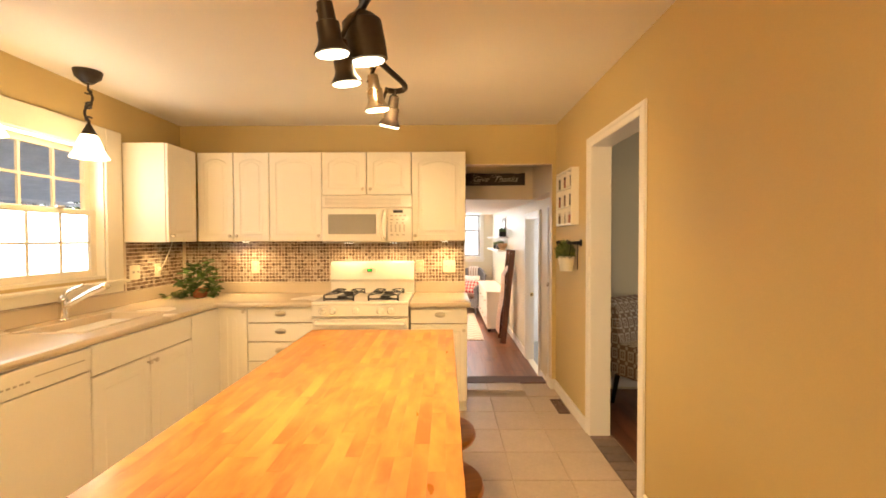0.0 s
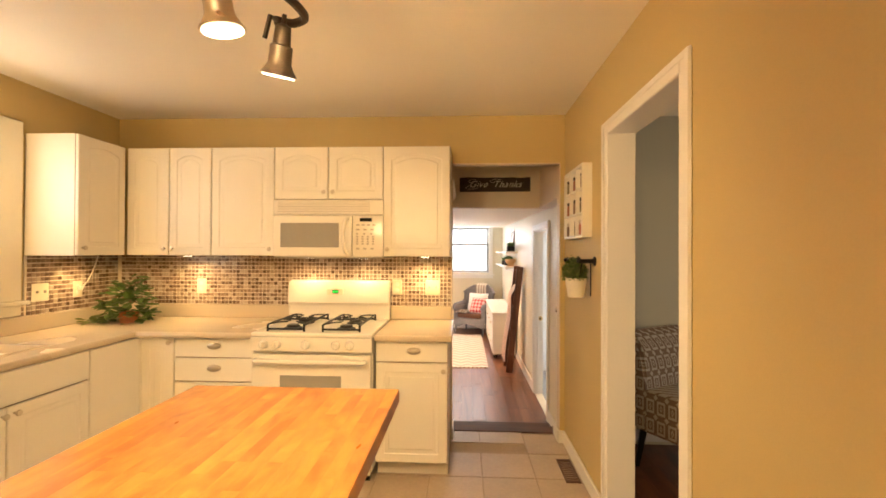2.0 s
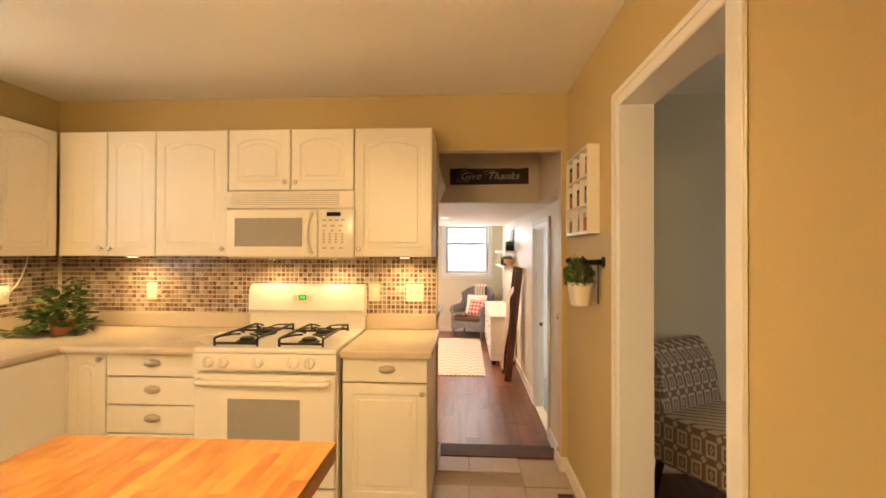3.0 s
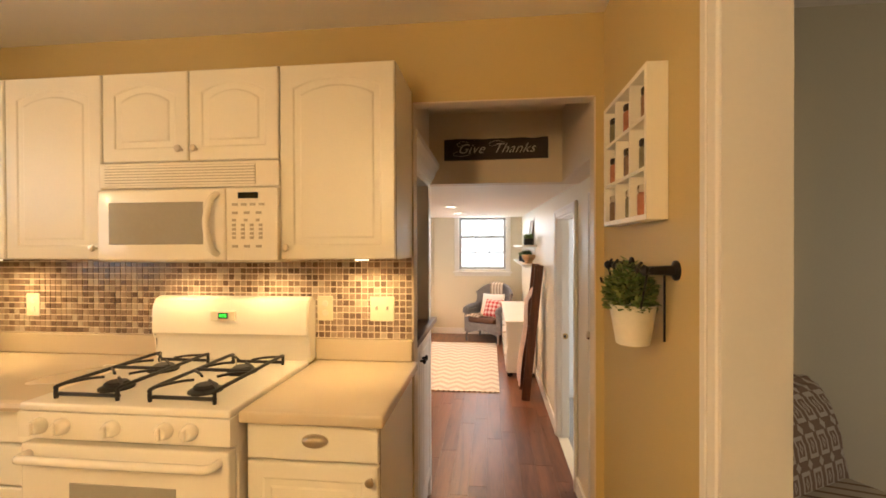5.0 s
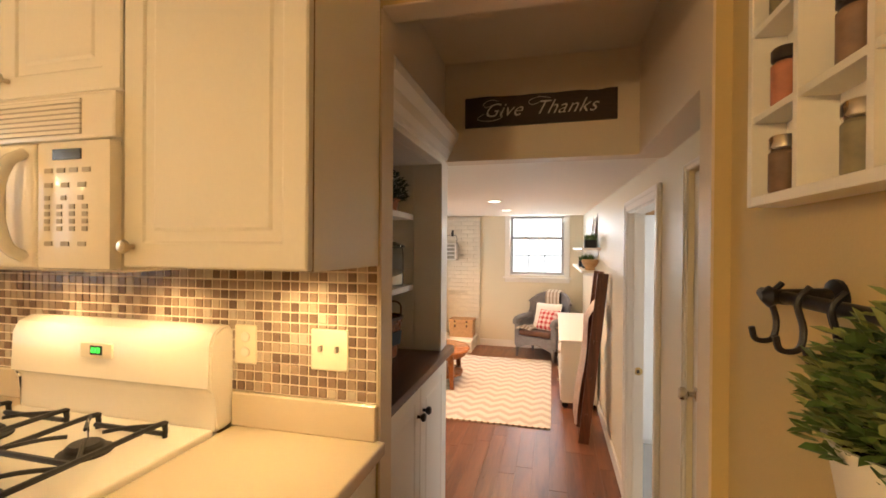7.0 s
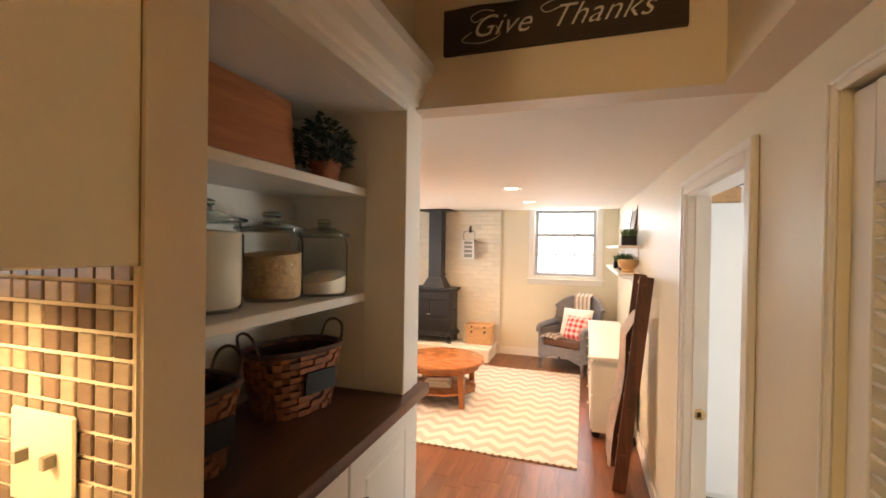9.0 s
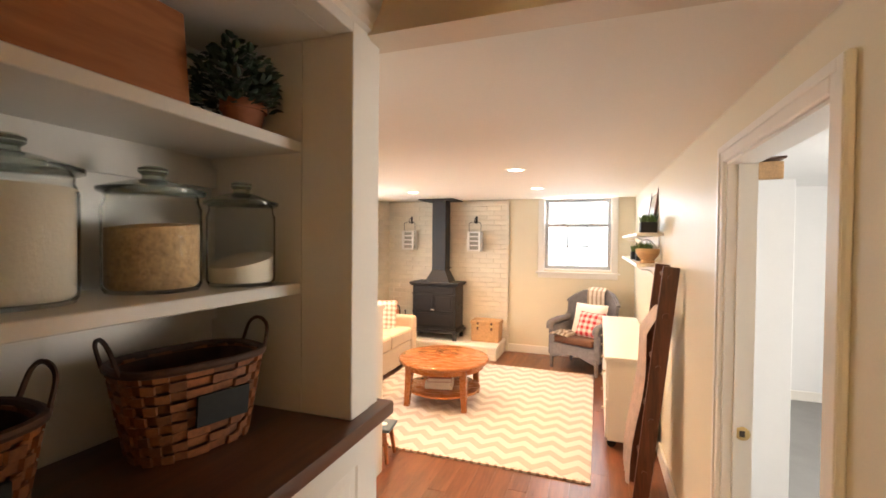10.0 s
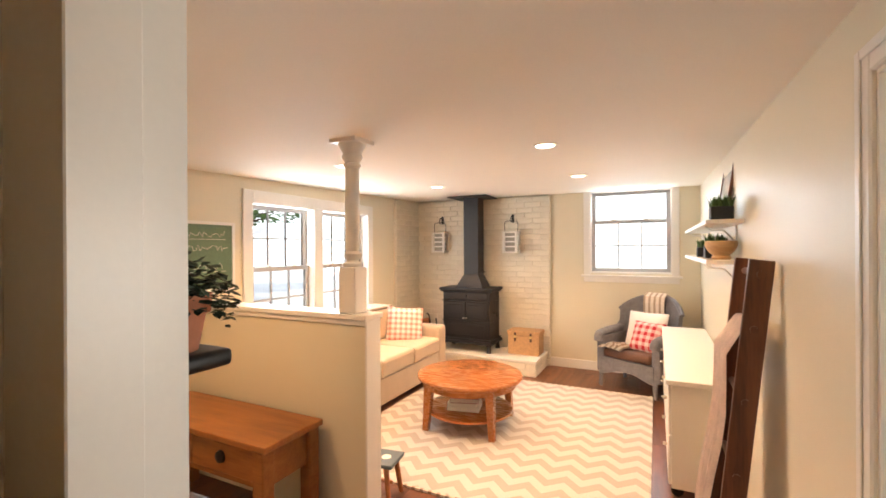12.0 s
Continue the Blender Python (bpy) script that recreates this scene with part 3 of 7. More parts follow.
# ---- structure: hall ----
WX, WT = 1.13, 0.085         # hall wall: west face and thickness
D0, D1, DZ = 4.855, 5.675, 1.665   # bedroom door opening
grid_wall("wall_hall_east", "x", WX, WX + WT, 3.78, 10.22, -0.4, 2.5, [(3.86, 4.38, FL, 1.72), (D0, D1, FL, DZ)], M["cream"], "cream painted wall with two doors and shelves")
structure("wall_hall_header", bx(0.10, 1.006, 4.645, 4.745, 1.84, 2.45), M["greige"], "beige bulkhead between hall and living room")
structure("wall_hall_soffit", bx(1.006, 1.1295, 3.7805, 4.745, 1.84, 2.45), M["greige"], "beige soffit along the hall wall")
structure("ceiling_hall", bx(0.02, 1.006, 3.78, 4.645, 2.31, 2.43), M["greige"], "beige hall ceiling")
structure("wall_hall_west", many((-0.30, 0.130, 3.7805, 4.73, 1.985, 2.40)), M["greige"], "beige wall above the pantry")
structure("wall_pantry_end", many((-0.30, 0.128, 4.66, 4.716, -0.3, 1.985), (-0.34, -0.3, 3.78, 4.73, -0.3, 2.4)), M["trim"], "white painted end wall of the pantry")
structure("floor_step", many((0.11, 1.1295, 4.05, 4.34, FL - 0.05, -0.135)), M["nosing"], "dark wooden step down")
thr = structure("floor_threshold", bx(0.192, 0.988, 3.86, 4.06, -0.04, 0.004, bevel=0.006), M["nosing"], "dark wooden nosing at the top of the step")
structure("floor_riser", many((0.13, 1.1295, 3.86, 4.03, -0.3, -0.041)), M["nosing"], "dark wooden riser")

# ---- structure: living room ----
NY, LX = 10.10, -2.55
grid_wall("wall_living_north", "y", NY, NY + 0.14, LX - 0.12, WX, -0.4, 2.2, [(-0.08, 0.85, 0.95, 1.98)], M["cream"], "cream painted wall with a window")
grid_wall("wall_living_west", "x", LX - 0.12, LX, 4.73, NY, -0.4, 2.2, [(7.06, 7.86, 0.46, 1.70), (7.96, 8.80, 0.46, 1.70)], M["cream"], "cream painted wall with a pair of windows")
structure("wall_living_south", bx(LX - 0.12, -0.30, 4.63, 4.73, -0.4, 2.4), M["cream"], "cream painted wall")
bm = bmesh.new()
vs = [bm.verts.new(p) for p in ((LX, 4.73, LC(4.73)), (WX, 4.73, LC(4.73)), (WX, NY, LC(NY)), (LX, NY, LC(NY)), (LX, 4.73, 2.3), (WX, 4.73, 2.3), (WX, NY, 2.3), (LX, NY, 2.3))]
for q in ((0, 1, 2, 3), (4, 7, 6, 5), (0, 4, 5, 1), (1, 5, 6, 2), (2, 6, 7, 3), (3, 7, 4, 0)):
    bm.faces.new([vs[i] for i in q])
structure("ceiling_living", bm, M["ceiling"], "white painted low living room ceiling")
structure("floor_living", bx(LX, WX + WT, 3.83, NY, FL - 0.12, FL - 0.012), M["nosing"], "bed of the dark wooden floor")
structure("baseboard_living", bb((1.112, 1.1297, D1 + 0.072, NY), (1.112, 1.1297, 4.42, D0 - 0.072), (-0.62, 1.112, NY - 0.018, NY - 0.0005), (LX + 0.0005, LX + 0.016, 6.45, 9.45), h=0.115, z=FL), M["trim"], "white painted baseboard")

# bedroom seen through the door on the east side
structure("floor_bedroom", bx(WX + WT, 4.3, 4.15, 9.3, FL - 0.1, FL), M["carpet"], "grey bedroom carpet")
structure("wall_bedroom_north", bx(WX + WT, 4.3, 9.2, 9.3, FL, 2.1), M["white_wall"], "white bedroom wall")
structure("wall_bedroom_south", bx(WX + WT, 4.3, 4.15, 4.25, FL, 2.1), M["white_wall"], "white bedroom wall")
grid_wall("wall_bedroom_east", "x", 4.2, 4.3, 4.25, 9.2, FL, 2.1, [(5.7, 7.1, 0.3, 1.6)], M["white_wall"], "white bedroom wall with a window")
structure("wall_bedroom_west", many((WX + WT + 0.0005, WX + WT + 0.008, D1 + 0.02, 9.2, FL, 1.95), (WX + WT + 0.0005, WX + WT + 0.008, 4.25, D0 - 0.02, FL, 1.95)), M["white_wall"], "white bedroom wall")
structure("ceiling_bedroom", bx(WX + WT, 4.3, 4.15, 9.3, 1.95, 2.05), M["white_wall"], "white bedroom ceiling")
structure("baseboard_bedroom", bb((WX + WT + 0.01, 4.2, 9.185, 9.1995), h=0.1, z=FL), M["trim"], "white painted baseboard")
casing("door_2_casing", WX - 0.0002, -1, D0, D1, FL, DZ, 0.07)
structure("door_2_lining", many((WX - 0.005, WX + WT + 0.01, D0 + 0.0002, D0 + 0.014, FL, DZ - 0.01), (WX - 0.005, WX + WT + 0.01, D1 - 0.014, D1 - 0.0002, FL, DZ - 0.01), (WX - 0.005, WX + WT + 0.01, D0 + 0.0002, D1 - 0.0002, DZ - 0.0098, DZ - 0.0002),
    (WX + 0.028, WX + 0.04, D1 - 0.026, D1 - 0.0142, FL, DZ - 0.0102), (WX + 0.028, WX + 0.04, D0 + 0.0142, D0 + 0.026, FL, DZ - 0.0102)), M["trim"], "white painted door lining")
casing("door_3_casing", WX - 0.0002, -1, 3.87, 4.378, FL, 1.715, 0.03, 0.010)
# ground and distance outside
# added pale slab: throws daylight up and keeps the lower panes bright
structure("pavement", bx(-29.0, -2.68, -6, 50, -0.45, -0.43), M["bounce_white"], "pale paving added to bounce daylight and whiten the window views")
structure("ground", bx(-60, -2.7, -40, 60, -0.6, -0.45), M["lawn"], "lawn outside the windows")
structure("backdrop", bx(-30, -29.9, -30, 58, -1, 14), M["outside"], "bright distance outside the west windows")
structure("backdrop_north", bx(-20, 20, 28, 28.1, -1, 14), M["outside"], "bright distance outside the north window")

# ---- patterned materials ----


def shader(name, rough=0.6):
    m = bpy.data.materials.new(name)
    m.use_nodes = True
    b = m.node_tree.nodes["Principled BSDF"]
    b.inputs["Roughness"].default_value = rough
    return m, m.node_tree.nodes, m.node_tree.links, b


def sums(n, l, op, a, b=None, c=None):
    k = n.new("ShaderNodeMath")
    k.operation = op
    for i, v in enumerate((a, b, c)):
        if v is None:
            continue
        if isinstance(v, (int, float)):
            k.inputs[i].default_value = v
        else:
            l.new(v, k.inputs[i])
    return k.outputs[0]


def axes_of(n, l):
    co, sp = n.new("ShaderNodeTexCoord"), n.new("ShaderNodeSeparateXYZ")
    l.new(co.outputs["Object"], sp.inputs[0])
    return sp.outputs


def two_tone(n, l, b, fac, c0, c1, fuzz=120.0, bump=0.3):
    """Mixes two colours by a factor and adds a fine weave."""
    ramp = n.new("ShaderNodeMix")
    ramp.data_type = "RGBA"
    ramp.inputs["A"].default_value, ramp.inputs["B"].default_value = (*c0, 1), (*c1, 1)
    l.new(fac, ramp.inputs["Factor"])
    t = n.new("ShaderNodeTexNoise")
    t.inputs["Scale"].default_value, t.inputs["Detail"].default_value = fuzz, 4
    co = n.new("ShaderNodeTexCoord")
    l.new(co.outputs["Object"], t.inputs["Vector"])
    mr, sc = n.new("ShaderNodeMapRange"), n.new("ShaderNodeVectorMath")
    mr.inputs["To Min"].default_value, mr.inputs["To Max"].default_value = 0.82, 1.18
    l.new(t.outputs["Fac"], mr.inputs["Value"])
    sc.operation = "SCALE"
    l.new(ramp.outputs["Result"], sc.inputs[0])
    l.new(mr.outputs["Result"], sc.inputs["Scale"])
    l.new(sc.outputs["Vector"], b.inputs["Base Color"])
    bp = n.new("ShaderNodeBump")
    bp.inputs["Strength"].default_value, bp.inputs["Distance"].default_value = bump, 0.002
    l.new(t.outputs["Fac"], bp.inputs["Height"])
    l.new(bp.outputs["Normal"], b.inputs["Normal"])


def chevron_mat(c0, c1, pitch, wave):
    m, n, l, b = shader("chevron rug wool", 0.95)
    o = axes_of(n, l)
    zig = sums(n, l, "PINGPONG", o["X"], wave)
    v = sums(n, l, "ADD", o["Y"], sums(n, l, "MULTIPLY", zig, 0.95))
    f = sums(n, l, "FRACT", sums(n, l, "DIVIDE", v, pitch))
    two_tone(n, l, b, sums(n, l, "GREATER_THAN", f, 0.5), c0, c1, 160, 0.5)
    return m


def plaid_mat(name, c0, c1, pitch, width):
    m, n, l, b = shader(name, 0.9)
    o = axes_of(n, l)
    fx = sums(n, l, "LESS_THAN", sums(n, l, "FRACT", sums(n, l, "DIVIDE", o["X"], pitch)), width)
    fz = sums(n, l, "LESS_THAN", sums(n, l, "FRACT", sums(n, l, "DIVIDE", o["Y"], pitch)), width)
    two_tone(n, l, b, sums(n, l, "MULTIPLY", sums(n, l, "ADD", fx, fz), 0.5), c0, c1, 260, 0.3)
    return m


def stripe_mat(name, c0, c1, pitch, width):
    m, n, l, b = shader(name, 0.9)
    o = axes_of(n, l)
    two_tone(n, l, b, sums(n, l, "LESS_THAN", sums(n, l, "FRACT", sums(n, l, "DIVIDE", o["X"], pitch)), width), c0, c1, 200, 0.4)
    return m


def lattice_mat(name, c0, c1, pitch):
    """Interlaced ovals and bars in a pale line on a darker ground."""
    m, n, l, b = shader(name, 0.85)
    o = axes_of(n, l)
    u, v = sums(n, l, "ADD", o["X"], sums(n, l, "MULTIPLY", o["Y"], 0.95)), o["Z"]


    def cell(w, size, shift):
        return sums(n, l, "ABSOLUTE", sums(n, l, "SUBTRACT", sums(n, l, "FRACT", sums(n, l, "ADD", sums(n, l, "DIVIDE", w, size), shift)), 0.5))

    p, q = cell(u, pitch, 0.0), cell(v, pitch * 1.7, 0.0)
    r, s = cell(u, pitch, 0.5), cell(v, pitch * 1.7, 0.5)
    frame_ = sums(n, l, "MAXIMUM", sums(n, l, "DIVIDE", p, 0.37), sums(n, l, "DIVIDE", q, 0.36))
    lines = sums(n, l, "LESS_THAN", sums(n, l, "ABSOLUTE", sums(n, l, "SUBTRACT", frame_, 0.8)), 0.17)
    oval = sums(n, l, "ADD", sums(n, l, "MULTIPLY", p, 1.5), q)
    lines = sums(n, l, "MAXIMUM", lines, sums(n, l, "LESS_THAN", sums(n, l, "ABSOLUTE", sums(n, l, "SUBTRACT", oval, 0.14)), 0.055))
    star = sums(n, l, "ADD", r, sums(n, l, "MULTIPLY", s, 1.3))
    lines = sums(n, l, "MAXIMUM", lines, sums(n, l, "LESS_THAN", star, 0.21))
    two_tone(n, l, b, lines, c0, c1, 260, 0.3)
    return m


def mosaic_mat(name, node, socket):
    m, n, l, b = shader(name, 0.22)
    r, ramp = n.new(node), n.new("ShaderNodeValToRGB")
    ramp.color_ramp.interpolation = "CONSTANT"
    tones = ((0.0, (0.16, 0.105, 0.075)), (0.15, (0.23, 0.155, 0.11)), (0.38, (0.33, 0.24, 0.175)), (0.60, (0.42, 0.325, 0.24)), (0.80, (0.28, 0.20, 0.145)), (0.90, (0.53, 0.44, 0.345)))
    e = ramp.color_ramp.elements
    for i, (p, c) in enumerate(tones):
        q = e[i] if i < 2 else e.new(p)
        q.position, q.color = p, (*c, 1)
    l.new(r.outputs[socket], ramp.inputs["Fac"])
    t, co = n.new("ShaderNodeTexNoise"), n.new("ShaderNodeTexCoord")
    t.inputs["Scale"].default_value = 70
    l.new(co.outputs["Object"], t.inputs["Vector"])
    mr, sc = n.new("ShaderNodeMapRange"), n.new("ShaderNodeVectorMath")
    mr.inputs["To Min"].default_value, mr.inputs["To Max"].default_value = 0.8, 1.2
    l.new(t.outputs["Fac"], mr.inputs["Value"])
    sc.operation = "SCALE"
    l.new(ramp.outputs["Color"], sc.inputs[0])
    l.new(mr.outputs["Result"], sc.inputs["Scale"])
    l.new(sc.outputs["Vector"], b.inputs["Base Color"])
    return m


M["rug"] = chevron_mat((0.56, 0.53, 0.495), (0.42, 0.375, 0.335), 0.175, 0.105)
M["plaid"] = plaid_mat("pink and cream check cotton", (0.80, 0.72, 0.66), (0.70, 0.24, 0.19), 0.06, 0.45)
M["redplaid"] = plaid_mat("red and white plaid", (0.75, 0.60, 0.56), (0.50, 0.015, 0.03), 0.075, 0.5)
M["stripe"] = stripe_mat("beige striped throw", (0.66, 0.58, 0.48), (0.36, 0.27, 0.20), 0.06, 0.4)
M["lattice"] = lattice_mat("brown and cream lattice upholstery", (0.22, 0.14, 0.095), (0.50, 0.43, 0.34), 0.074)
M["mosaic_part"] = mosaic_mat("brown glass mosaic", "ShaderNodeObjectInfo", "Random")
M["mosaic_stuff"] = mosaic_mat("brown glass mosaic field", "ShaderNodeNewGeometry", "Random Per Island")

# ---- kitchen cabinets ----


def panel_door(w, h, arch=0.035, margin=0.052, t=0.02, groove=True):
    """A moulded door: front at y 0 facing -y, from x 0 to w and z 0 to h, with an arched routed panel."""
    bm = bmesh.new()
    box(bm, 0, w, 0.004, t, 0, h)
    k = 9 if arch else 3

    def loop(mg, ar, y):
        top = h - mg - ar
        pts = [(mg, mg), (w - mg, mg), (w - mg, top)]
        for i in range(1, k):
            s = i / k
            pts.append((w - mg - s * (w - 2 * mg), top + ar * math.sin(math.pi * s) ** 0.8))
        pts.append((mg, top))
        return [bm.verts.new((x, y, z)) for x, z in pts]

    def rect(e, y):
        pts = [(e, e), (w - e, e), (w - e, h - e)] + [(w - e - i / k * (w - 2 * e), h - e) for i in range(1, k)] + [(e, h - e)]
        return [bm.verts.new((x, y, z)) for x, z in pts]

    loops = [rect(0, 0.004), rect(0.004, 0.0)]
    if groove:
        loops += [loop(margin, arch, 0.0), loop(margin + 0.010, arch, 0.007), loop(margin + 0.020, arch, 0.007), loop(margin + 0.034, arch, 0.001)]
    for a, b in zip(loops, loops[1:]):
        for i in range(len(a)):
            j = (i + 1) % len(a)
            bm.faces.new((a[i], a[j], b[j], b[i]))
    bm.faces.new(loops[-1])
    return bm


def knob_mesh():
    bm = bmesh.new()
    lathe(bm, [(0.006, 0.0), (0.005, 0.012), (0.013, 0.018), (0.015, 0.023), (0.012, 0.029), (0.004, 0.031)], n=12, m=Matrix.Rotation(radians(90), 4, "X"))
    return mesh_of("knob", bm, M["nickel"], True)


def cup_mesh():
    bm = bmesh.new()
    rows = []
    for i in range(7):
        a = math.pi / 2 * i / 6
        rows.append([bm.verts.new((0.045 * math.cos(b) * math.cos(a) ** 0.6, -0.024 * math.sin(a) - 0.001, 0.022 * math.sin(b) * math.cos(a) ** 0.5 + 0.004)) for b in (2 * math.pi * j / 14 for j in range(14))])
    for a, b in zip(rows, rows[1:]):
        for j in range(14):
            bm.faces.new((a[j], a[(j + 1) % 14], b[(j + 1) % 14], b[j]))
    bm.faces.new(rows[0])
    bm.faces.new(rows[-1])
    return mesh_of("cup_pull", bm, M["nickel"], True)


KNOB, CUP = knob_mesh(), cup_mesh()


def handle(name, me, parent, x, z):
    ob = new(name, me)
    ob.parent = parent
    ob.location = (x, 0, z)
    return ob


def cabinet(name, m, w, z0, z1, depth, fronts, label, toe=False, group="kitchen cabinets"):
    """fronts: (part name, x0, x1, z0, z1, handle, handle x, handle z, arch)."""
    c = thing(name, m, label, "cabinet", group)
    bm = bx(0.001, w - 0.001, 0.023, depth, z0 + (0.1 if toe else 0), z1, bevel=0.002)
    if toe:
        box(bm, 0.001, w - 0.001, 0.09, depth, 0.0, 0.0995)
    part("body", bm, M["cabinet"], c)
    # thin brown sheet behind the fronts, so the gaps read as shaded
    part("face_frame", bx(0.0015, w - 0.0015, 0.0205, 0.0228, z0 + (0.101 if toe else 0.001), z1 - 0.001), M["gap_shade"], c, "brown strip painted as shade in the door gaps")
    for kind, x0, x1, a, b, hd, hx, hz, arch in fronts:
        d = part(kind, panel_door(x1 - x0 - 0.006, b - a - 0.006, arch, groove=kind == "door"), M["cabinet"], c, at=pose(x0 + 0.003, 0, a + 0.003))
        if hd == "knob":
            handle("knob", KNOB, d, hx - x0, hz - a)
        elif hd == "cup":
            handle("cup_pull", CUP, d, hx - x0, hz - a)
    return c


UB, UT, UY = 1.376, 2.128, 3.345
north = lambda x, y=UY: pose(x, y, 0)
A = 0.035
cabinet("wall_cabinet", north(-0.272), 0.456, UB, UT, 3.699 - UY, [("door", 0, 0.456, UB, UT, "knob", 0.028, UB + 0.045, A)], "white single-door wall cabinet beside the hall opening")
cabinet("wall_cabinet", north(-1.026), 0.753, 1.765, UT, 3.699 - UY, [("door", 0, 0.376, 1.765, UT, "knob", 0.345, 1.81, A), ("door", 0.377, 0.753, 1.765, UT, "knob", 0.408, 1.81, A)], "short white two-door wall cabinet above the microwave")
cabinet("wall_cabinet", north(-1.471), 0.444, UB, UT, 3.699 - UY, [("door", 0, 0.444, UB, UT, "knob", 0.415, UB + 0.045, A)], "white single-door wall cabinet with an arched panel")
cabinet("wall_cabinet", north(-2.078), 0.606, UB, UT, 3.699 - UY, [("door", 0, 0.303, UB, UT, "knob", 0.275, UB + 0.045, A), ("door", 0.304, 0.606, UB, UT, "knob", 0.332, UB + 0.045, A)], "white two-door wall cabinet over the mosaic")
cabinet("wall_cabinet", pose(-2.083, 2.965, 0, 0, 0, 90), 0.376, UB, UT, 0.345, [("door", 0, 0.376, UB, UT, "knob", 0.03, UB + 0.045, 0.03)], "white corner wall cabinet beside the window")

BY, BX = 3.095, -1.775
cabinet("base_cabinet", pose(-0.268, BY, 0), 0.450, 0, 0.86, 0.60, [("drawer", 0, 0.45, 0.725, 0.86, "cup", 0.235, 0.79, 0), ("door", 0, 0.45, 0.105, 0.722, "knob", 0.42, 0.675, 0.0)], "white base cabinet with one drawer and one door", True)
cabinet("base_cabinet", pose(-1.555, BY, 0), 0.522, 0, 0.86, 0.60, [("drawer", 0, 0.52, a, b, "cup", 0.26, (a + b) / 2 + 0.005, 0) for a, b in ((0.735, 0.86), (0.583, 0.732), (0.43, 0.58), (0.105, 0.427))], "white base cabinet with four drawers beside the range", True)
corner = cabinet("base_cabinet", pose(-1.773, BY, 0), 0.217, 0, 0.86, 0.60, [("door", 0, 0.217, 0.105, 0.86, "knob", 0.19, 0.825, 0.02)], "narrow white corner base cabinet", True)
part("corner_filler", bx(-0.022, 0.003, -0.0035, 0.02, 0.105, 0.859), M["cabinet"], corner)
west = lambda y: pose(BX, y, 0, 0, 0, 90)
cabinet("base_cabinet", west(1.855), 0.865, 0, 0.86, 0.62, [("drawer", 0, 0.865, 0.70, 0.86, "", 0, 0, 0), ("door", 0, 0.432, 0.105, 0.697, "knob", 0.405, 0.66, 0.0), ("door", 0.433, 0.865, 0.105, 0.697, "knob", 0.46, 0.66, 0.0)], "white two-door sink base cabinet", True)
cabinet("base_cabinet", west(2.722), 0.372, 0, 0.86, 0.62, [("drawer", 0, 0.371, 0.105, 0.86, "", 0, 0, 0)], "white blind corner filler cabinet", True)
cabinet("base_cabinet", west(0.55), 0.69, 0, 0.86, 0.62, [("drawer", 0, 0.69, 0.70, 0.86, "cup", 0.345, 0.78, 0), ("door", 0, 0.69, 0.105, 0.697, "knob", 0.65, 0.66, 0.0)], "white base cabinet under the long counter", True)
# dishwasher
dw = thing("dishwasher", west(1.245), "white dishwasher with a printed control panel under the counter", "dishwasher")
part("body", bx(0.002, 0.605, 0.03, 0.6, 0.09, 0.86), M["appliance"], dw)
part("door", bx(0.004, 0.603, 0.0, 0.03, 0.12, 0.735, bevel=0.006, seg=2), M["appliance"], dw)
pn = part("control_panel", bx(0.004, 0.603, -0.006, 0.029, 0.742, 0.855, bevel=0.006, seg=2), M["appliance"], dw)
for i in range(6):
    part("button", bx(0.12 + i * 0.028, 0.136 + i * 0.028, -0.009, -0.005, 0.785, 0.793), M["print"], pn)
part("printed_line", bx(0.30, 0.56, -0.0075, -0.006, 0.80, 0.806), M["print"], pn)
part("kick_plate", bx(0.004, 0.603, 0.06, 0.08, 0.0, 0.09), M["blackmetal"], dw)

# counter with a sink cut into it
ct = thing("countertop", pose(0, 0, 0), "beige laminate worktop with a low upstand, L-shaped", "countertop")
bm = bmesh.new()
CX, CY = -1.80, 3.065
for b in ((-2.4295, CX, 0.55, 1.98, 0.862, 0.90), (-2.4295, -2.27, 1.98, 2.62, 0.862, 0.90), (-1.93, CX, 1.98, 2.62, 0.862, 0.90), (-2.4295, CX, 2.62, 3.699, 0.862, 0.90), (CX, -1.032, CY, 3.699, 0.862, 0.90)):
    box(bm, *b)
bmesh.ops.remove_doubles(bm, verts=bm.verts, dist=0.0005)
part("worktop", bm, M["counter"], ct)
bm = bmesh.new()
prism(bm, [(-2.4, 0.862), (-1.79, 0.862), (-1.777, 0.867), (-1.772, 0.881), (-1.777, 0.895), (-1.79, 0.9005), (-1.806, 0.9005), (-1.806, 0.862)][1:], 0.55, 3.075)
part("rolled_edge", bm, M["counter"], ct, smooth=True)
bm = bmesh.new()
prism(bm, [(-3.065, 0.9005), (-3.052, 0.895), (-3.047, 0.881), (-3.052, 0.867), (-3.065, 0.862), (-3.075, 0.862), (-3.075, 0.9005)], 1.032, 1.80, m=Matrix.Scale(-1, 4, (1, 0, 0)) @ Matrix.Rotation(radians(90), 4, "Z") @ Matrix.Scale(-1, 4, (1, 0, 0)) @ Matrix.Scale(-1, 4, (0, 1, 0)))
bmesh.ops.recalc_face_normals(bm, faces=bm.faces)
part("rolled_edge", bm, M["counter"], ct, smooth=True)
part("upstand", many((-2.4292, -2.408, 0.55, 3.678, 0.9004, 1.0), (-2.4292, -1.032, 3.678, 3.6988, 0.9004, 1.0), bevel=0.004), M["counter"], ct)
ct2 = thing("countertop", pose(0, 0, 0), "short beige laminate worktop with a rounded nose", "countertop")
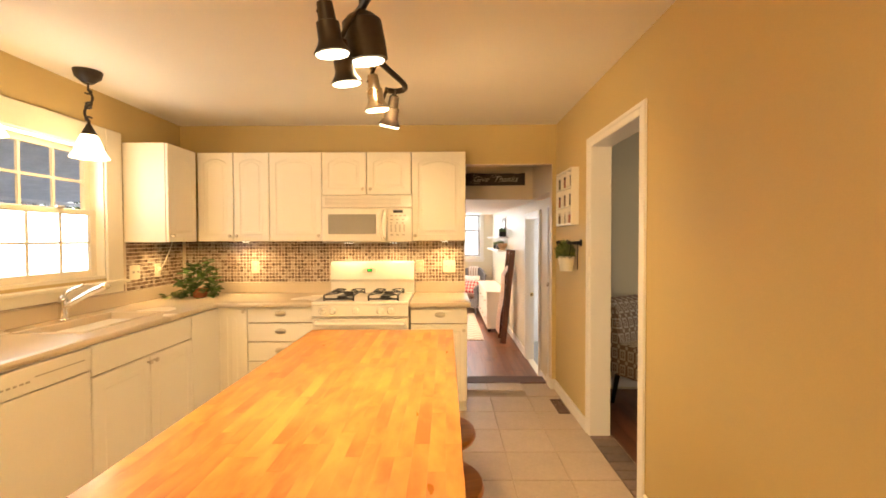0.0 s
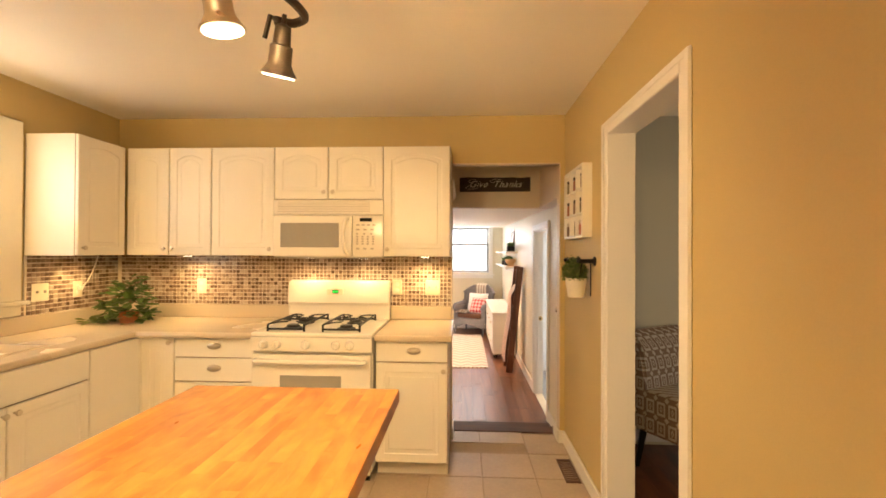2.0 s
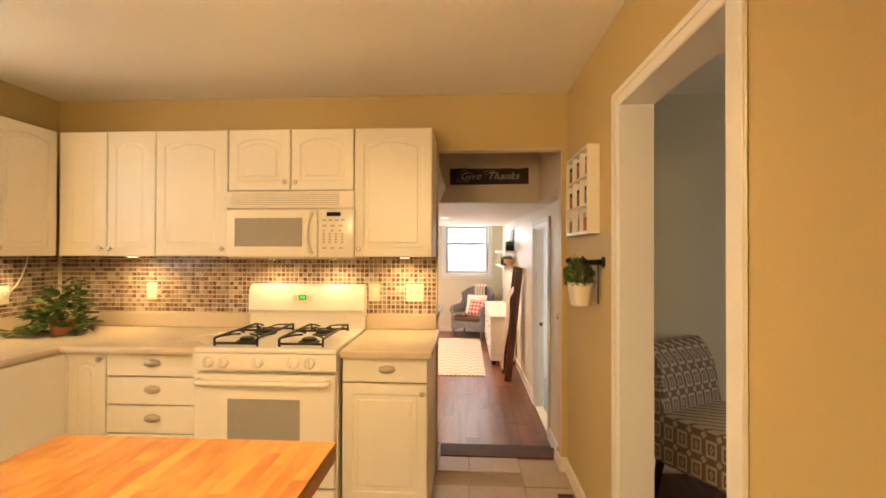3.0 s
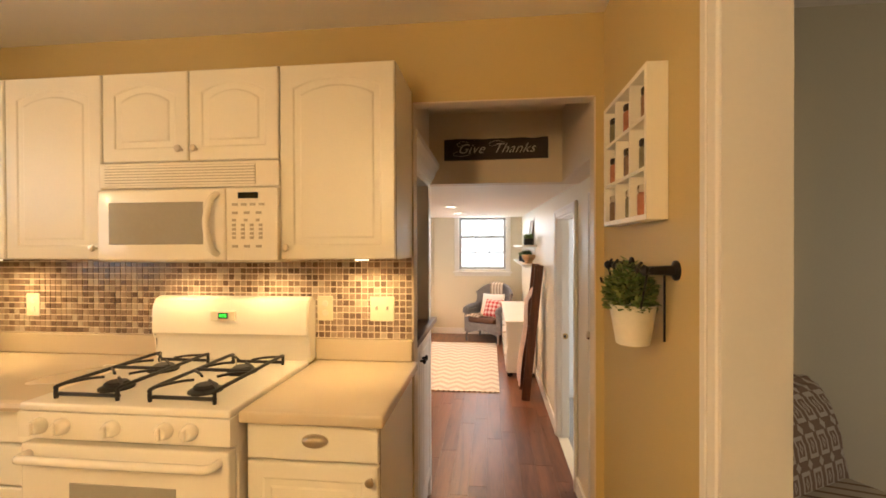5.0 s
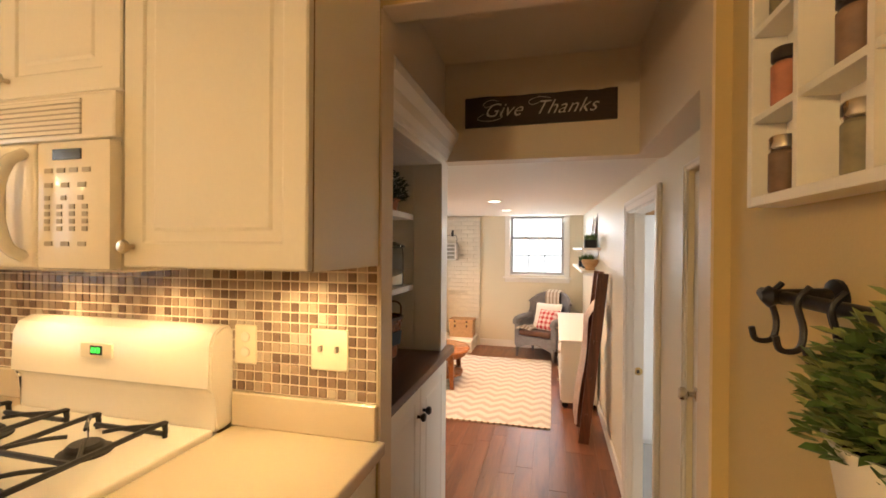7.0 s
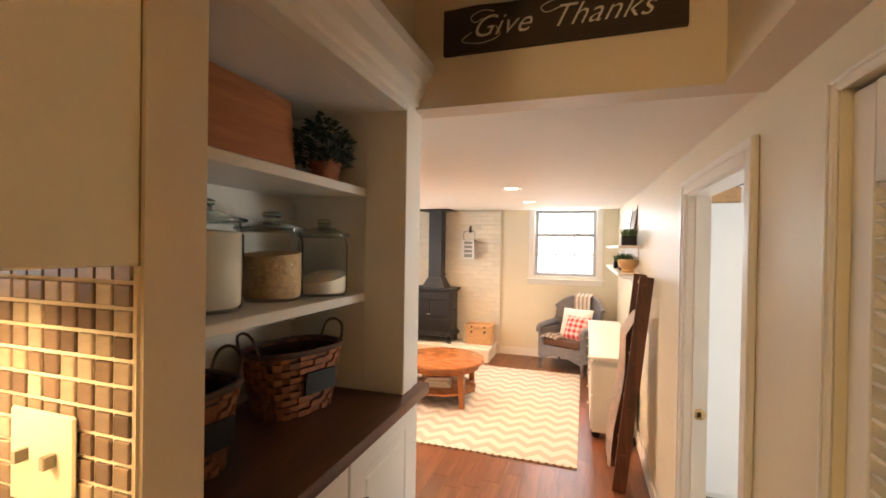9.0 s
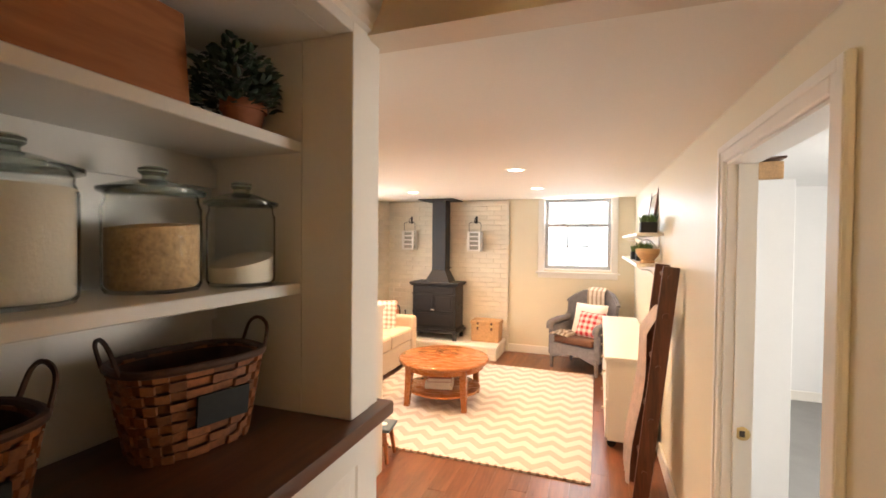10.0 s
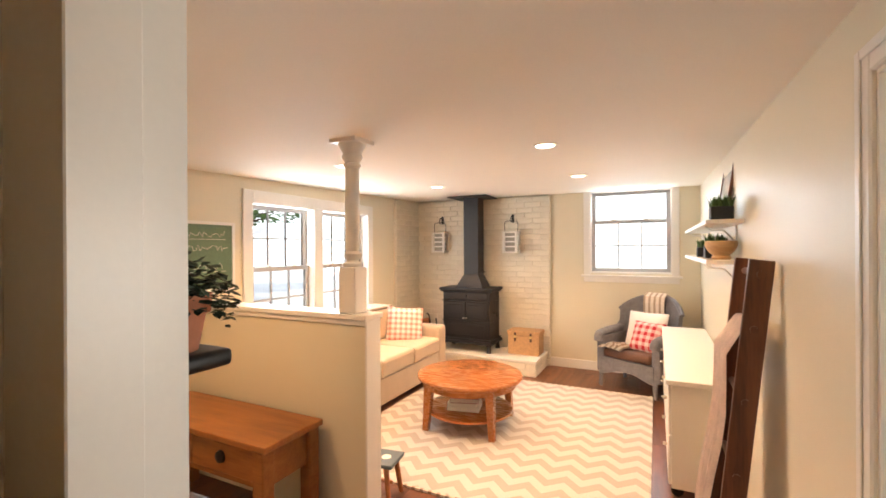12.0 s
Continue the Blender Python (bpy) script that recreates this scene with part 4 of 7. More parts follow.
bm = bx(-0.268, 0.207, 3.047, 3.699, 0.862, 0.901, bevel=0.009, seg=3)
part("worktop", bm, M["counter"], ct2, smooth=True)
part("upstand", bx(-0.268, 0.186, 3.676, 3.6988, 0.901, 1.0, bevel=0.004), M["counter"], ct2)
sk = thing("sink", pose(-2.10, 2.30, 0.9), "cream inset kitchen sink in the worktop", "sink")
bm = bmesh.new()
for b in ((-0.19, -0.165, -0.34, 0.34, -0.16, 0.006), (0.165, 0.19, -0.34, 0.34, -0.16, 0.006), (-0.165, 0.165, -0.34, -0.315, -0.16, 0.006), (-0.165, 0.165, 0.315, 0.34, -0.16, 0.006), (-0.165, 0.165, -0.315, 0.315, -0.16, -0.15)):
    box(bm, *b, bevel=0.004)
part("basin", bm, M["counter"], sk)
part("drain", turned([(0.04, -0.1495), (0.04, -0.146), (0.03, -0.144)], n=16), M["chrome"], sk)
fc = thing("faucet", pose(-2.335, 2.33, 0.901), "chrome single-lever kitchen faucet with a pull-out spout", "faucet")
part("base_plate", turned([(0.033, 0), (0.033, 0.008), (0.027, 0.014)], n=16), M["chrome"], fc, smooth=True)
part("body", turned([(0.024, 0.014), (0.023, 0.12), (0.021, 0.145), (0.012, 0.155)], n=16), M["chrome"], fc, smooth=True)
sp = part("spout", rod(spline([(0, 0, 0.08), (0.06, 0.02, 0.12), (0.13, 0.04, 0.165), (0.18, 0.055, 0.19)]), [0.02] * 10 + [0.019] * 15, 10), M["chrome"], fc, smooth=True)
part("spray_head", rod([(0.175, 0.053, 0.187), (0.215, 0.066, 0.207), (0.225, 0.069, 0.19)], [0.02, 0.024, 0.022], 12), M["chrome"], sp, smooth=True)
part("lever", rod(spline([(0, 0, 0.15), (0.035, 0.012, 0.185), (0.10, 0.035, 0.215)]), 0.009, 8), M["chrome"], fc, smooth=True)

# ---- range and microwave ----
rg = thing("gas_range", pose(-1.024, 3.02, 0), "bisque freestanding gas range with black grates", "range")
RW = 0.748
part("body", bx(0.002, RW - 0.002, 0.045, 0.64, 0.06, 0.885, bevel=0.004), M["appliance"], rg)
bm = bx(0, RW, 0.0, 0.60, 0.885, 0.912, bevel=0.010, seg=3)
part("cooktop", bm, M["appliance"], rg, smooth=True)
bm = bmesh.new()
prism(bm, [(0.045, 0.79), (0.012, 0.795), (-0.002, 0.80), (0.0, 0.884), (0.045, 0.884)], 0.0, RW, m=Matrix(((0, 1, 0, 0), (1, 0, 0, 0), (0, 0, 1, 0), (0, 0, 0, 1))))
cp = part("control_panel", bm, M["appliance"], rg)
for x in (0.085, 0.165, 0.345, 0.53, 0.615):
    k = part("knob", turned([(0.027, 0), (0.027, 0.012), (0.022, 0.026), (0.018, 0.03)], n=20, m=pose(x, 0.0, 0.842, 90)), M["appliance"], cp, smooth=True)
    part("grip", bx(x - 0.005, x + 0.005, -0.04, -0.004, 0.822, 0.862, bevel=0.003), M["appliance"], k)
od = part("oven_door", bx(0.006, RW - 0.006, 0.0, 0.043, 0.21, 0.778, bevel=0.008, seg=2), M["appliance"], rg)
part("window", bx(0.185, 0.563, -0.0025, 0.004, 0.34, 0.655, bevel=0.002), M["grey_glass"], od, "grey glass oven window")
part("handle", rod(spline([(0.04, 0.0, 0.745), (0.05, -0.045, 0.747), (0.12, -0.05, 0.748), (0.37, -0.052, 0.748), (0.63, -0.05, 0.748), (0.70, -0.045, 0.747), (0.71, 0.0, 0.745)]), 0.014, 10), M["appliance"], od, smooth=True)
dr = part("drawer", bx(0.006, RW - 0.006, 0.004, 0.043, 0.055, 0.20, bevel=0.008, seg=2), M["appliance"], rg)
part("toe_kick", bx(0.02, RW - 0.02, 0.06, 0.1, 0.0, 0.055), M["blackmetal"], rg)
bm = bmesh.new()
prism(bm, [(0.605, 0.90), (0.645, 0.90), (0.668, 0.905), (0.668, 1.185), (0.655, 1.196), (0.632, 1.196), (0.60, 1.182), (0.583, 1.15), (0.578, 1.03), (0.60, 1.015), (0.606, 1.0)], -0.007, RW + 0.003, m=Matrix(((0, 1, 0, 0), (1, 0, 0, 0), (0, 0, 1, 0), (0, 0, 0, 1))))
bmesh.ops.bevel(bm, geom=[e for e in bm.edges if e.calc_length() < 0.2], offset=0.006, segments=2, affect="EDGES")
bg = part("backguard", bm, M["appliance"], rg, smooth=True)
part("clock_panel", bx(0.29, 0.41, 0.5755, 0.583, 1.09, 1.135, bevel=0.002), M["plastic"], bg)
dp = part("clock_display", bx(0.33, 0.375, 0.5735, 0.577, 1.10, 1.127), M["display"], bg)
for i, x in enumerate((0.336, 0.347, 0.360)):
    part("digit", many((x, x + 0.002, 0.5725, 0.5737, 1.106, 1.121), (x + 0.006, x + 0.008, 0.5725, 0.5737, 1.106, 1.121), (x + 0.002, x + 0.006, 0.5725, 0.5737, 1.119, 1.121), (x + 0.002, x + 0.006, 0.5725, 0.5737, 1.1125, 1.1145)), M["digits"], dp)


def grate():
    bm = bmesh.new()
    z = 0.042
    for x in (-0.115, 0.115):
        tube(bm, spline([(x, -0.235, 0.0), (x, -0.235, z - 0.012), (x, -0.215, z), (x, 0.0, z), (x, 0.215, z), (x, 0.235, z - 0.012), (x, 0.235, 0.0)], 4), 0.0068, 6)
    for y in (-0.228, 0.0, 0.228):
        tube(bm, [(-0.115, y, 0.014 if y else z), (0.115, y, 0.014 if y else z)], 0.0068, 6)
    for y in (-0.115, 0.115):
        for a in range(4):
            c, s = math.cos(radians(45 + 90 * a)), math.sin(radians(45 + 90 * a))
            tube(bm, spline([(0.115 * (1 if c > 0 else -1), y + s * 0.14, z), (c * 0.09, y + s * 0.075, z + 0.006), (c * 0.04, y + s * 0.03, z + 0.004)], 4), 0.005, 6)
    return bm


for x in (0.20, 0.548):
    g = part("grate", grate(), M["iron"], rg, "black cast iron burner grate", smooth=True, at=pose(x, 0.285, 0.912))
for x in (0.20, 0.548):
    for y in (0.17, 0.40):
        b = part("burner", turned([(0.058, 0.0), (0.058, 0.006), (0.04, 0.012), (0.04, 0.02), (0.033, 0.026)], n=18, m=pose(x, y, 0.9121)), M["iron"], rg, smooth=True)
for x in (0.145, 0.49):
    part("igniter", turned([(0.003, 0), (0.003, 0.05), (0.001, 0.06)], n=6, m=pose(x, 0.45, 0.912)), M["chrome"], rg)

mw = thing("microwave", pose(-1.022, 3.312, 1.367), "bisque over-the-range microwave with a curved handle", "microwave")
W, H = 0.757, 0.396
part("body", bx(0.001, W - 0.001, 0.03, 0.385, 0.0, H, bevel=0.004), M["appliance"], mw)
vt = part("vent_grille", bx(0.0, W, 0.012, 0.032, 0.292, H - 0.002, bevel=0.008, seg=2), M["appliance"], mw)
# flat grey sheet in place of the shade behind the slats
part("vent_recess", bx(0.03, W - 0.095, 0.0095, 0.0135, 0.303, 0.381), M["print"], vt, "grey sheet painted as shade between the vent slats")
for i in range(7):
    part("slat", bx(0.028, W - 0.093, 0.0065, 0.0125, 0.304 + i * 0.0112, 0.3115 + i * 0.0112), M["appliance"], vt)
md = part("door", bx(0.0, 0.545, 0.0, 0.03, 0.006, 0.287, bevel=0.012, seg=3), M["appliance"], mw, smooth=True)
part("window", bx(0.055, 0.455, -0.003, 0.002, 0.07, 0.235, bevel=0.002), M["grey_glass"], md, "grey screened glass window")
part("handle", rod(spline([(0.515, 0.0, 0.265), (0.505, -0.03, 0.235), (0.495, -0.042, 0.15), (0.505, -0.03, 0.06), (0.515, 0.0, 0.03)]), 0.013, 10), M["appliance"], md, smooth=True)
cp = part("control_panel", bx(0.548, W, 0.0, 0.03, 0.006, 0.287, bevel=0.010, seg=2), M["appliance"], mw, smooth=True)
part("display", bx(0.60, 0.68, -0.003, 0.001, 0.245, 0.268), M["display"], cp)
for r, z in enumerate((0.222, 0.19, 0.162, 0.143, 0.127, 0.111, 0.095, 0.062)):
    for c in range(4 if r in (0, 3, 4, 5, 6) else 3):
        wd = 0.022 if r in (0, 1, 7) else 0.014
        x = 0.575 + c * (0.036 if r in (0, 3, 4, 5, 6) else 0.048)
        part("button", bx(x, x + wd, -0.0022, 0.0005, z - 0.005, z + 0.005), M["print"], cp)
for x in (0.18, 0.58):
    part("cooktop_lens", bx(x - 0.03, x + 0.03, 0.20, 0.25, -0.0085, -0.0062), M["bulb"], mw)
part("underside_grille", bx(0.08, W - 0.08, 0.08, 0.36, -0.006, 0.0), M["print"], mw)

# ---- kitchen island with stools ----
isl = thing("kitchen_island", pose(-0.315, 1.06, 0), "kitchen island with a glowing oiled butcher block top", "island")
top = part("tabletop", bx(-0.372, 0.366, -0.86, 0.89, 0.875, 0.9185, bevel=0.002), M["butcher"], isl, "warm orange butcher block top")
part("body", bx(-0.35, 0.10, -0.80, 0.84, 0.08, 0.874, bevel=0.004), M["cabinet"], isl)
part("toe_kick", bx(-0.31, 0.07, -0.76, 0.80, 0.0, 0.08), M["cabinet"], isl)


def stool(m):
    s = thing("bar_stool", m, "round amber wooden bar stool tucked under the island", "stool", "stools at the island")
    part("seat", turned([(0.14, 0.0), (0.165, 0.006), (0.17, 0.02), (0.165, 0.034), (0.12, 0.036), (0.01, 0.031)], (0, 0, 0.585), 28), M["stoolwood"], s, smooth=True)
    for a in range(4):
        c, q = math.cos(radians(45 + 90 * a)), math.sin(radians(45 + 90 * a))
        part("leg", rod([(0.16 * c, 0.16 * q, 0.0), (0.1 * c, 0.1 * q, 0.585)], [0.016, 0.019], 8), M["stoolwood"], s, smooth=True)
    for z, r in ((0.2, 0.143), (0.32, 0.131)):
        for a in range(4):
            p = [(r * math.cos(radians(45 + 90 * k)), r * math.sin(radians(45 + 90 * k)), z) for k in (a, a + 1)]
            part("rung", rod(p, 0.009, 6), M["stoolwood"], s)
    return s


s1 = stool(pose(-0.035, 1.44, 0))
copy_thing(s1, pose(-0.035, 1.06, 0, 0, 0, 20))

# ---- window over the sink ----


def sash_window(name, m, w, h, cols, rows_, frame_mat, trim_mat, label, depth=0.14, casing_w=0.12, meet=0.5, sill=0.05, upper_grid=True, lower_grid=True, top_casing=True):
    """A double-hung window. Local: x across, z up from the sill, the room on the -y side, wall face at y 0."""
    wd = tagged(thing(name, m, label, "window"), kind="structure")
    part("window_lining", many((-0.001, 0.02, -0.002, depth, 0, h), (w - 0.02, w + 0.001, -0.002, depth, 0, h), (0.02, w - 0.02, -0.002, depth, h - 0.02, h), (0.02, w - 0.02, -0.002, depth, 0, 0.02)), trim_mat, wd)
    if casing_w:
        b = [(-casing_w, 0.012, -0.022, -0.0025, -0.02, h + (casing_w if top_casing else 0)), (w - 0.012, w + casing_w, -0.022, -0.0025, -0.02, h + (casing_w if top_casing else 0))]
        if top_casing:
            b.append((0.012, w - 0.012, -0.022, -0.0025, h - 0.012, h + casing_w))
        part("window_casing", many(*b, bevel=0.005), trim_mat, wd)
        part("window_sill", many((-casing_w - 0.03, w + casing_w + 0.03, -sill, 0.03, -0.045, -0.0205), (-casing_w, w + casing_w, -0.02, -0.0025, -0.11, -0.0455), bevel=0.004), trim_mat, wd)
    mid = h * meet
    for nm, z0, z1, y, g in (("lower_sash", 0.02, mid + 0.02, 0.055, lower_grid), ("upper_sash", mid - 0.02, h - 0.02, 0.095, upper_grid)):
        f = 0.045
        s = part(nm, many((0.02, 0.02 + f, y, y + 0.035, z0, z1), (w - 0.02 - f, w - 0.02, y, y + 0.035, z0, z1), (0.02 + f, w - 0.02 - f, y, y + 0.035, z0, z0 + f), (0.02 + f, w - 0.02 - f, y, y + 0.035, z1 - f * 0.85, z1), bevel=0.003), frame_mat, wd)
        gl = part("pane", bx(0.02 + f - 0.004, w - 0.016 - f, y + 0.015, y + 0.019, z0 + f - 0.004, z1 - f * 0.85 + 0.004), M["pane"], s, "clear window pane")
        gl.visible_shadow = False
        if g:
            for i in range(1, cols):
                x = 0.02 + f + (w - 0.04 - 2 * f) * i / cols
                part("muntin", bx(x - 0.008, x + 0.008, y + 0.008, y + 0.026, z0 + f, z1 - f * 0.85), frame_mat, s)
            for i in range(1, rows_):
                z = z0 + f + (z1 - z0 - f * 1.85) * i / rows_
                part("muntin", bx(0.02 + f, w - 0.02 - f, y + 0.0085, y + 0.0255, z - 0.008, z + 0.008), frame_mat, s)
    for x in (w * 0.3, w * 0.7):
        part("sash_lock", bx(x - 0.025, x + 0.025, 0.035, 0.06, mid + 0.018, mid + 0.035, bevel=0.004), M["nickel"], wd)
    return wd


sash_window("window_1", pose(-2.43, 1.75, 1.12, 0, 0, 90), 1.05, 0.93, 4, 2, M["vinyl"], M["vinyl"], "cream double-hung kitchen window with muntins", depth=0.12, casing_w=0.14)

# carport seen through the kitchen window
cr = thing("carport", pose(-2.9, 2.4, 0), "grey corrugated carport roof on a lattice beam", "carport")
bm = bmesh.new()
prof = [(-0.5 - 0.25 * i * 0.5, 2.42 + 0.035 * (i % 2) - 0.006 * i) for i in range(60)]
prism(bm, prof + [(x, z + 0.02) for x, z in prof[::-1]], -7, 6.6)
part("roof", bm, M["corrugated"], cr)
bm = many((-4.05, -3.95, -7, 6.6, 2.02, 2.07), (-4.05, -3.95, -7, 6.6, 1.72, 1.77))
for i in range(34):
    y = -7 + i * 0.4
    tube(bm, [(-4, y, 1.76), (-4, y + 0.2, 2.03), (-4, y + 0.4, 1.76)], 0.018, 5)
part("lattice_beam", bm, M["corrugated"], cr)
for y in (-6.0, -1.0, 4.6):
    part("post", rod([(-4, y, -0.45), (-4, y, 2.02)], 0.045, 8), M["corrugated"], cr)
nb = thing("outbuilding", pose(-9.5, 3, -0.45), "pale neighbouring building beyond the carport", "building")
part("wall", bx(-4, 0, -9, 10, 0, 2.15), M["grey_siding"], nb)
part("roof", bx(-4.2, 0.2, -9.2, 10.2, 2.15, 2.35), M["corrugated"], nb)


def pendant(m):
    p = thing("pendant_lamp", m, "dark bronze pendant lamp with a lit white bell shade", "lamp", "pendant lamps over the sink")
    part("canopy", turned([(0.028, -0.075), (0.05, -0.055), (0.068, -0.04), (0.075, -0.015), (0.078, 0.0)], n=24), M["bronze"], p, smooth=True)
    bm = bmesh.new()
    tube(bm, [(0, 0, -0.07), (0, 0, -0.12)], 0.006, 8)
    for z, sg in ((-0.115, 1), (-0.205, -1)):
        tube(bm, [(sg * 0.026 * math.sin(k / 16 * math.pi), 0, z - 0.10 * k / 16) for k in range(17)], 0.0075, 8)
        for zz, dr_ in ((z, 1), (z - 0.1, -1)):
            tube(bm, [(sg * 0.020 * math.sin(a) , 0, zz - dr_ * (0.012 - 0.012 * math.cos(a))) for a in [k * math.pi * 1.4 / 10 for k in range(11)]], 0.006, 6)
    tube(bm, [(0, 0, -0.30), (0, 0, -0.335)], 0.008, 8)
    part("scroll_stem", bm, M["bronze"], p, smooth=True)
    part("socket_cup", turned([(0.012, -0.325), (0.02, -0.345), (0.04, -0.385), (0.045, -0.395)], n=20), M["bronze"], p, smooth=True)
    part("shade", turned([(0.042, -0.392), (0.055, -0.42), (0.068, -0.46), (0.082, -0.50), (0.105, -0.535), (0.100, -0.535), (0.078, -0.50), (0.064, -0.46), (0.050, -0.42), (0.035, -0.396)], n=28), M["shade"], p, "lit alabaster glass shade", smooth=True).visible_shadow = False
    return p


p1 = pendant(pose(-2.2, 2.39, 2.4398))
copy_thing(p1, pose(-2.2, 1.745, 2.4398))

# ---- track light ----
tl = thing("track_light", pose(0, 0, 0), "dark bronze serpentine spotlight bar with five lit spots", "ceiling light")
path = spline([(-0.36, 0.70, 2.09), (-0.27, 0.78, 2.08), (-0.20, 0.90, 2.09), (-0.235, 1.03, 2.11), (-0.30, 1.13, 2.09), (-0.28, 1.24, 2.07), (-0.235, 1.32, 2.06), (-0.20, 1.42, 2.055), (-0.165, 1.52, 2.05), (-0.16, 1.58, 2.045), (-0.20, 1.60, 2.04), (-0.245, 1.58, 2.04)], 6)
part("bar", rod(path, 0.012, 8), M["bronze"], tl, smooth=True)
part("canopy", turned([(0.02, -0.05), (0.06, -0.035), (0.075, -0.01), (0.075, 0.0)], n=24, m=pose(-0.235, 1.03, 2.4398)), M["bronze"], tl, smooth=True)
part("stem", rod([(-0.235, 1.03, 2.40), (-0.235, 1.03, 2.11)], 0.014, 10), M["bronze"], tl, smooth=True)
for i, (x, y, z) in enumerate(TRACK):
    sil = i == 3
    tilt = pose(x, y, z, 16, 13, 0) if i == 4 else pose(x, y, z, 9, -7, 0)
    hd = part("spot_head", turned([(0.006, 0.150), (0.007, 0.128), (0.020, 0.12), (0.023, 0.075), (0.029, 0.072), (0.030, 0.03), (0.034, 0.02), (0.047, 0.0), (0.044, -0.002)] if i != 1 else
                   [(0.012, 0.15), (0.04, 0.135), (0.062, 0.115), (0.066, 0.05), (0.066, 0.0), (0.055, -0.003)], n=24, m=tilt), M["nickel"] if sil else M["bronze"], tl, smooth=True)
    part("lit_lens", turned([(0.042 if i != 1 else 0.054, -0.004), (0.040 if i != 1 else 0.052, -0.007)], n=24, m=tilt), M["bulb"], hd, "glowing lamp face")
    q = min(path, key=lambda v: (v.x - x) ** 2 + (v.y - y) ** 2)
    part("drop_arm", rod([q, (q.x * 0.6 + x * 0.4, y - 0.04, (q.z + z) / 2 + 0.06), (x - 0.03, y - 0.02, z + 0.09)], 0.007, 6), M["bronze"], hd)

# ---- on the counter and walls ----
pl = thing("pothos_plant", pose(-2.10, 3.40, 0.9008), "bushy green pothos plant on the corner of the worktop", "plant")
part("pot", turned([(0.05, 0), (0.065, 0.07), (0.068, 0.075), (0.06, 0.075), (0.055, 0.06)], n=18), M["terracotta"], pl, smooth=True)
part("foliage", leaves(190, (0.13, 0.12, 0.33), 0.08, 5, droop=0.10, up=0.5, wide=0.42, c=(0, 0, 0.045)), M["leaf"], pl)
part("trailing_leaves", leaves(24, (0.09, 0.06, 0.03), 0.075, 8, up=0.2, wide=0.42, c=(-0.17, -0.08, 0.012)), M["pale_leaf"], pl)


def outlet(m, w=0.075, h=0.115, kind="outlet"):
    o = thing("wall_outlet" if kind == "outlet" else "light_switch", m, "ivory plastic wall plate on the mosaic" if kind == "outlet" else "ivory double switch plate on the mosaic", "outlet" if kind == "outlet" else "switch")
    pt = part("plate", bx(-w / 2, w / 2, -0.006, 0, -h / 2, h / 2, bevel=0.003), M["plastic"], o)
    if kind == "outlet":
        for z in (-0.022, 0.022):
            part("socket", turned([(0.015, 0), (0.015, 0.0025), (0.013, 0.004)], n=12, m=pose(0, -0.005, z, 90)), M["cabinet"], pt)
    else:
        for x in (-0.025, 0.025):
            part("toggle", bx(x - 0.004, x + 0.004, -0.02, -0.004, -0.004, 0.012, bevel=0.001), M["print"], pt)
    return o


TY = 3.6885
outlet(pose(-0.225, TY, 1.14))
outlet(pose(0.045, TY, 1.14), 0.115, 0.115, "switch")
outlet(pose(-1.745, TY, 1.14))
outlet(pose(-2.418, 3.06, 1.14, 0, 0, 90), 0.115, 0.115, "switch")
outlet(pose(-2.418, 3.33, 1.14, 0, 0, 90))
cd = thing("lamp_cord", pose(0, 0, 0), "white cord hanging from the wall cabinet to the outlet", "cord")
part("cord", rod(spline([(-2.33, 3.40, 1.374), (-2.37, 3.42, 1.30), (-2.40, 3.40, 1.20), (-2.405, 3.35, 1.15)]), 0.005, 6), M["rope"], cd, smooth=True)
part("plug", bx(-2.4125, -2.385, 3.32, 3.35, 1.135, 1.165, bevel=0.004), M["rope"], cd)
for x in (-1.75, 0.0):
    ul = thing("under_cabinet_light", pose(x, 3.52, UB - 0.001), "small round lamp under the wall cabinet", "light")
    part("housing", turned([(0.035, -0.004), (0.036, -0.002), (0.036, 0)], n=18), M["cabinet"], ul)
    part("lens", turned([(0.026, -0.006), (0.028, -0.0045)], n=18), M["bulb"], ul)

# spice rack
sr = thing("spice_rack", pose(1.0295, 3.235, 1.50, 0, 0, -90), "white wooden cubby rack holding nine spice jars", "spice rack")
SW, SH, SD = 0.452, 0.44, 0.060
# local x runs along -y of the room, the front faces -y of the rack
bm = many((-SW / 2, SW / 2, -0.008, -0.0005, 0, SH), (-SW / 2, -SW / 2 + 0.016, -SD, -0.008, 0, SH), (SW / 2 - 0.016, SW / 2, -SD, -0.008, 0, SH), (-SW / 2 + 0.016, SW / 2 - 0.016, -SD, -0.008, 0, 0.016), (-SW / 2 + 0.016, SW / 2 - 0.016, -SD, -0.008, SH - 0.016, SH), bevel=0.001)
part("frame", bm, M["cabinet"], sr)
for i in (1, 2):
    x = -SW / 2 + SW * i / 3
    part("divider", bx(x - 0.006, x + 0.006, -SD + 0.001, -0.008, 0.016, SH - 0.016), M["cabinet"], sr)
    z = SH * i / 3
    part("shelf", bx(-SW / 2 + 0.016, SW / 2 - 0.016, -SD + 0.002, -0.0085, z - 0.0055, z + 0.0055), M["cabinet"], sr)
rnd = random.Random(4)
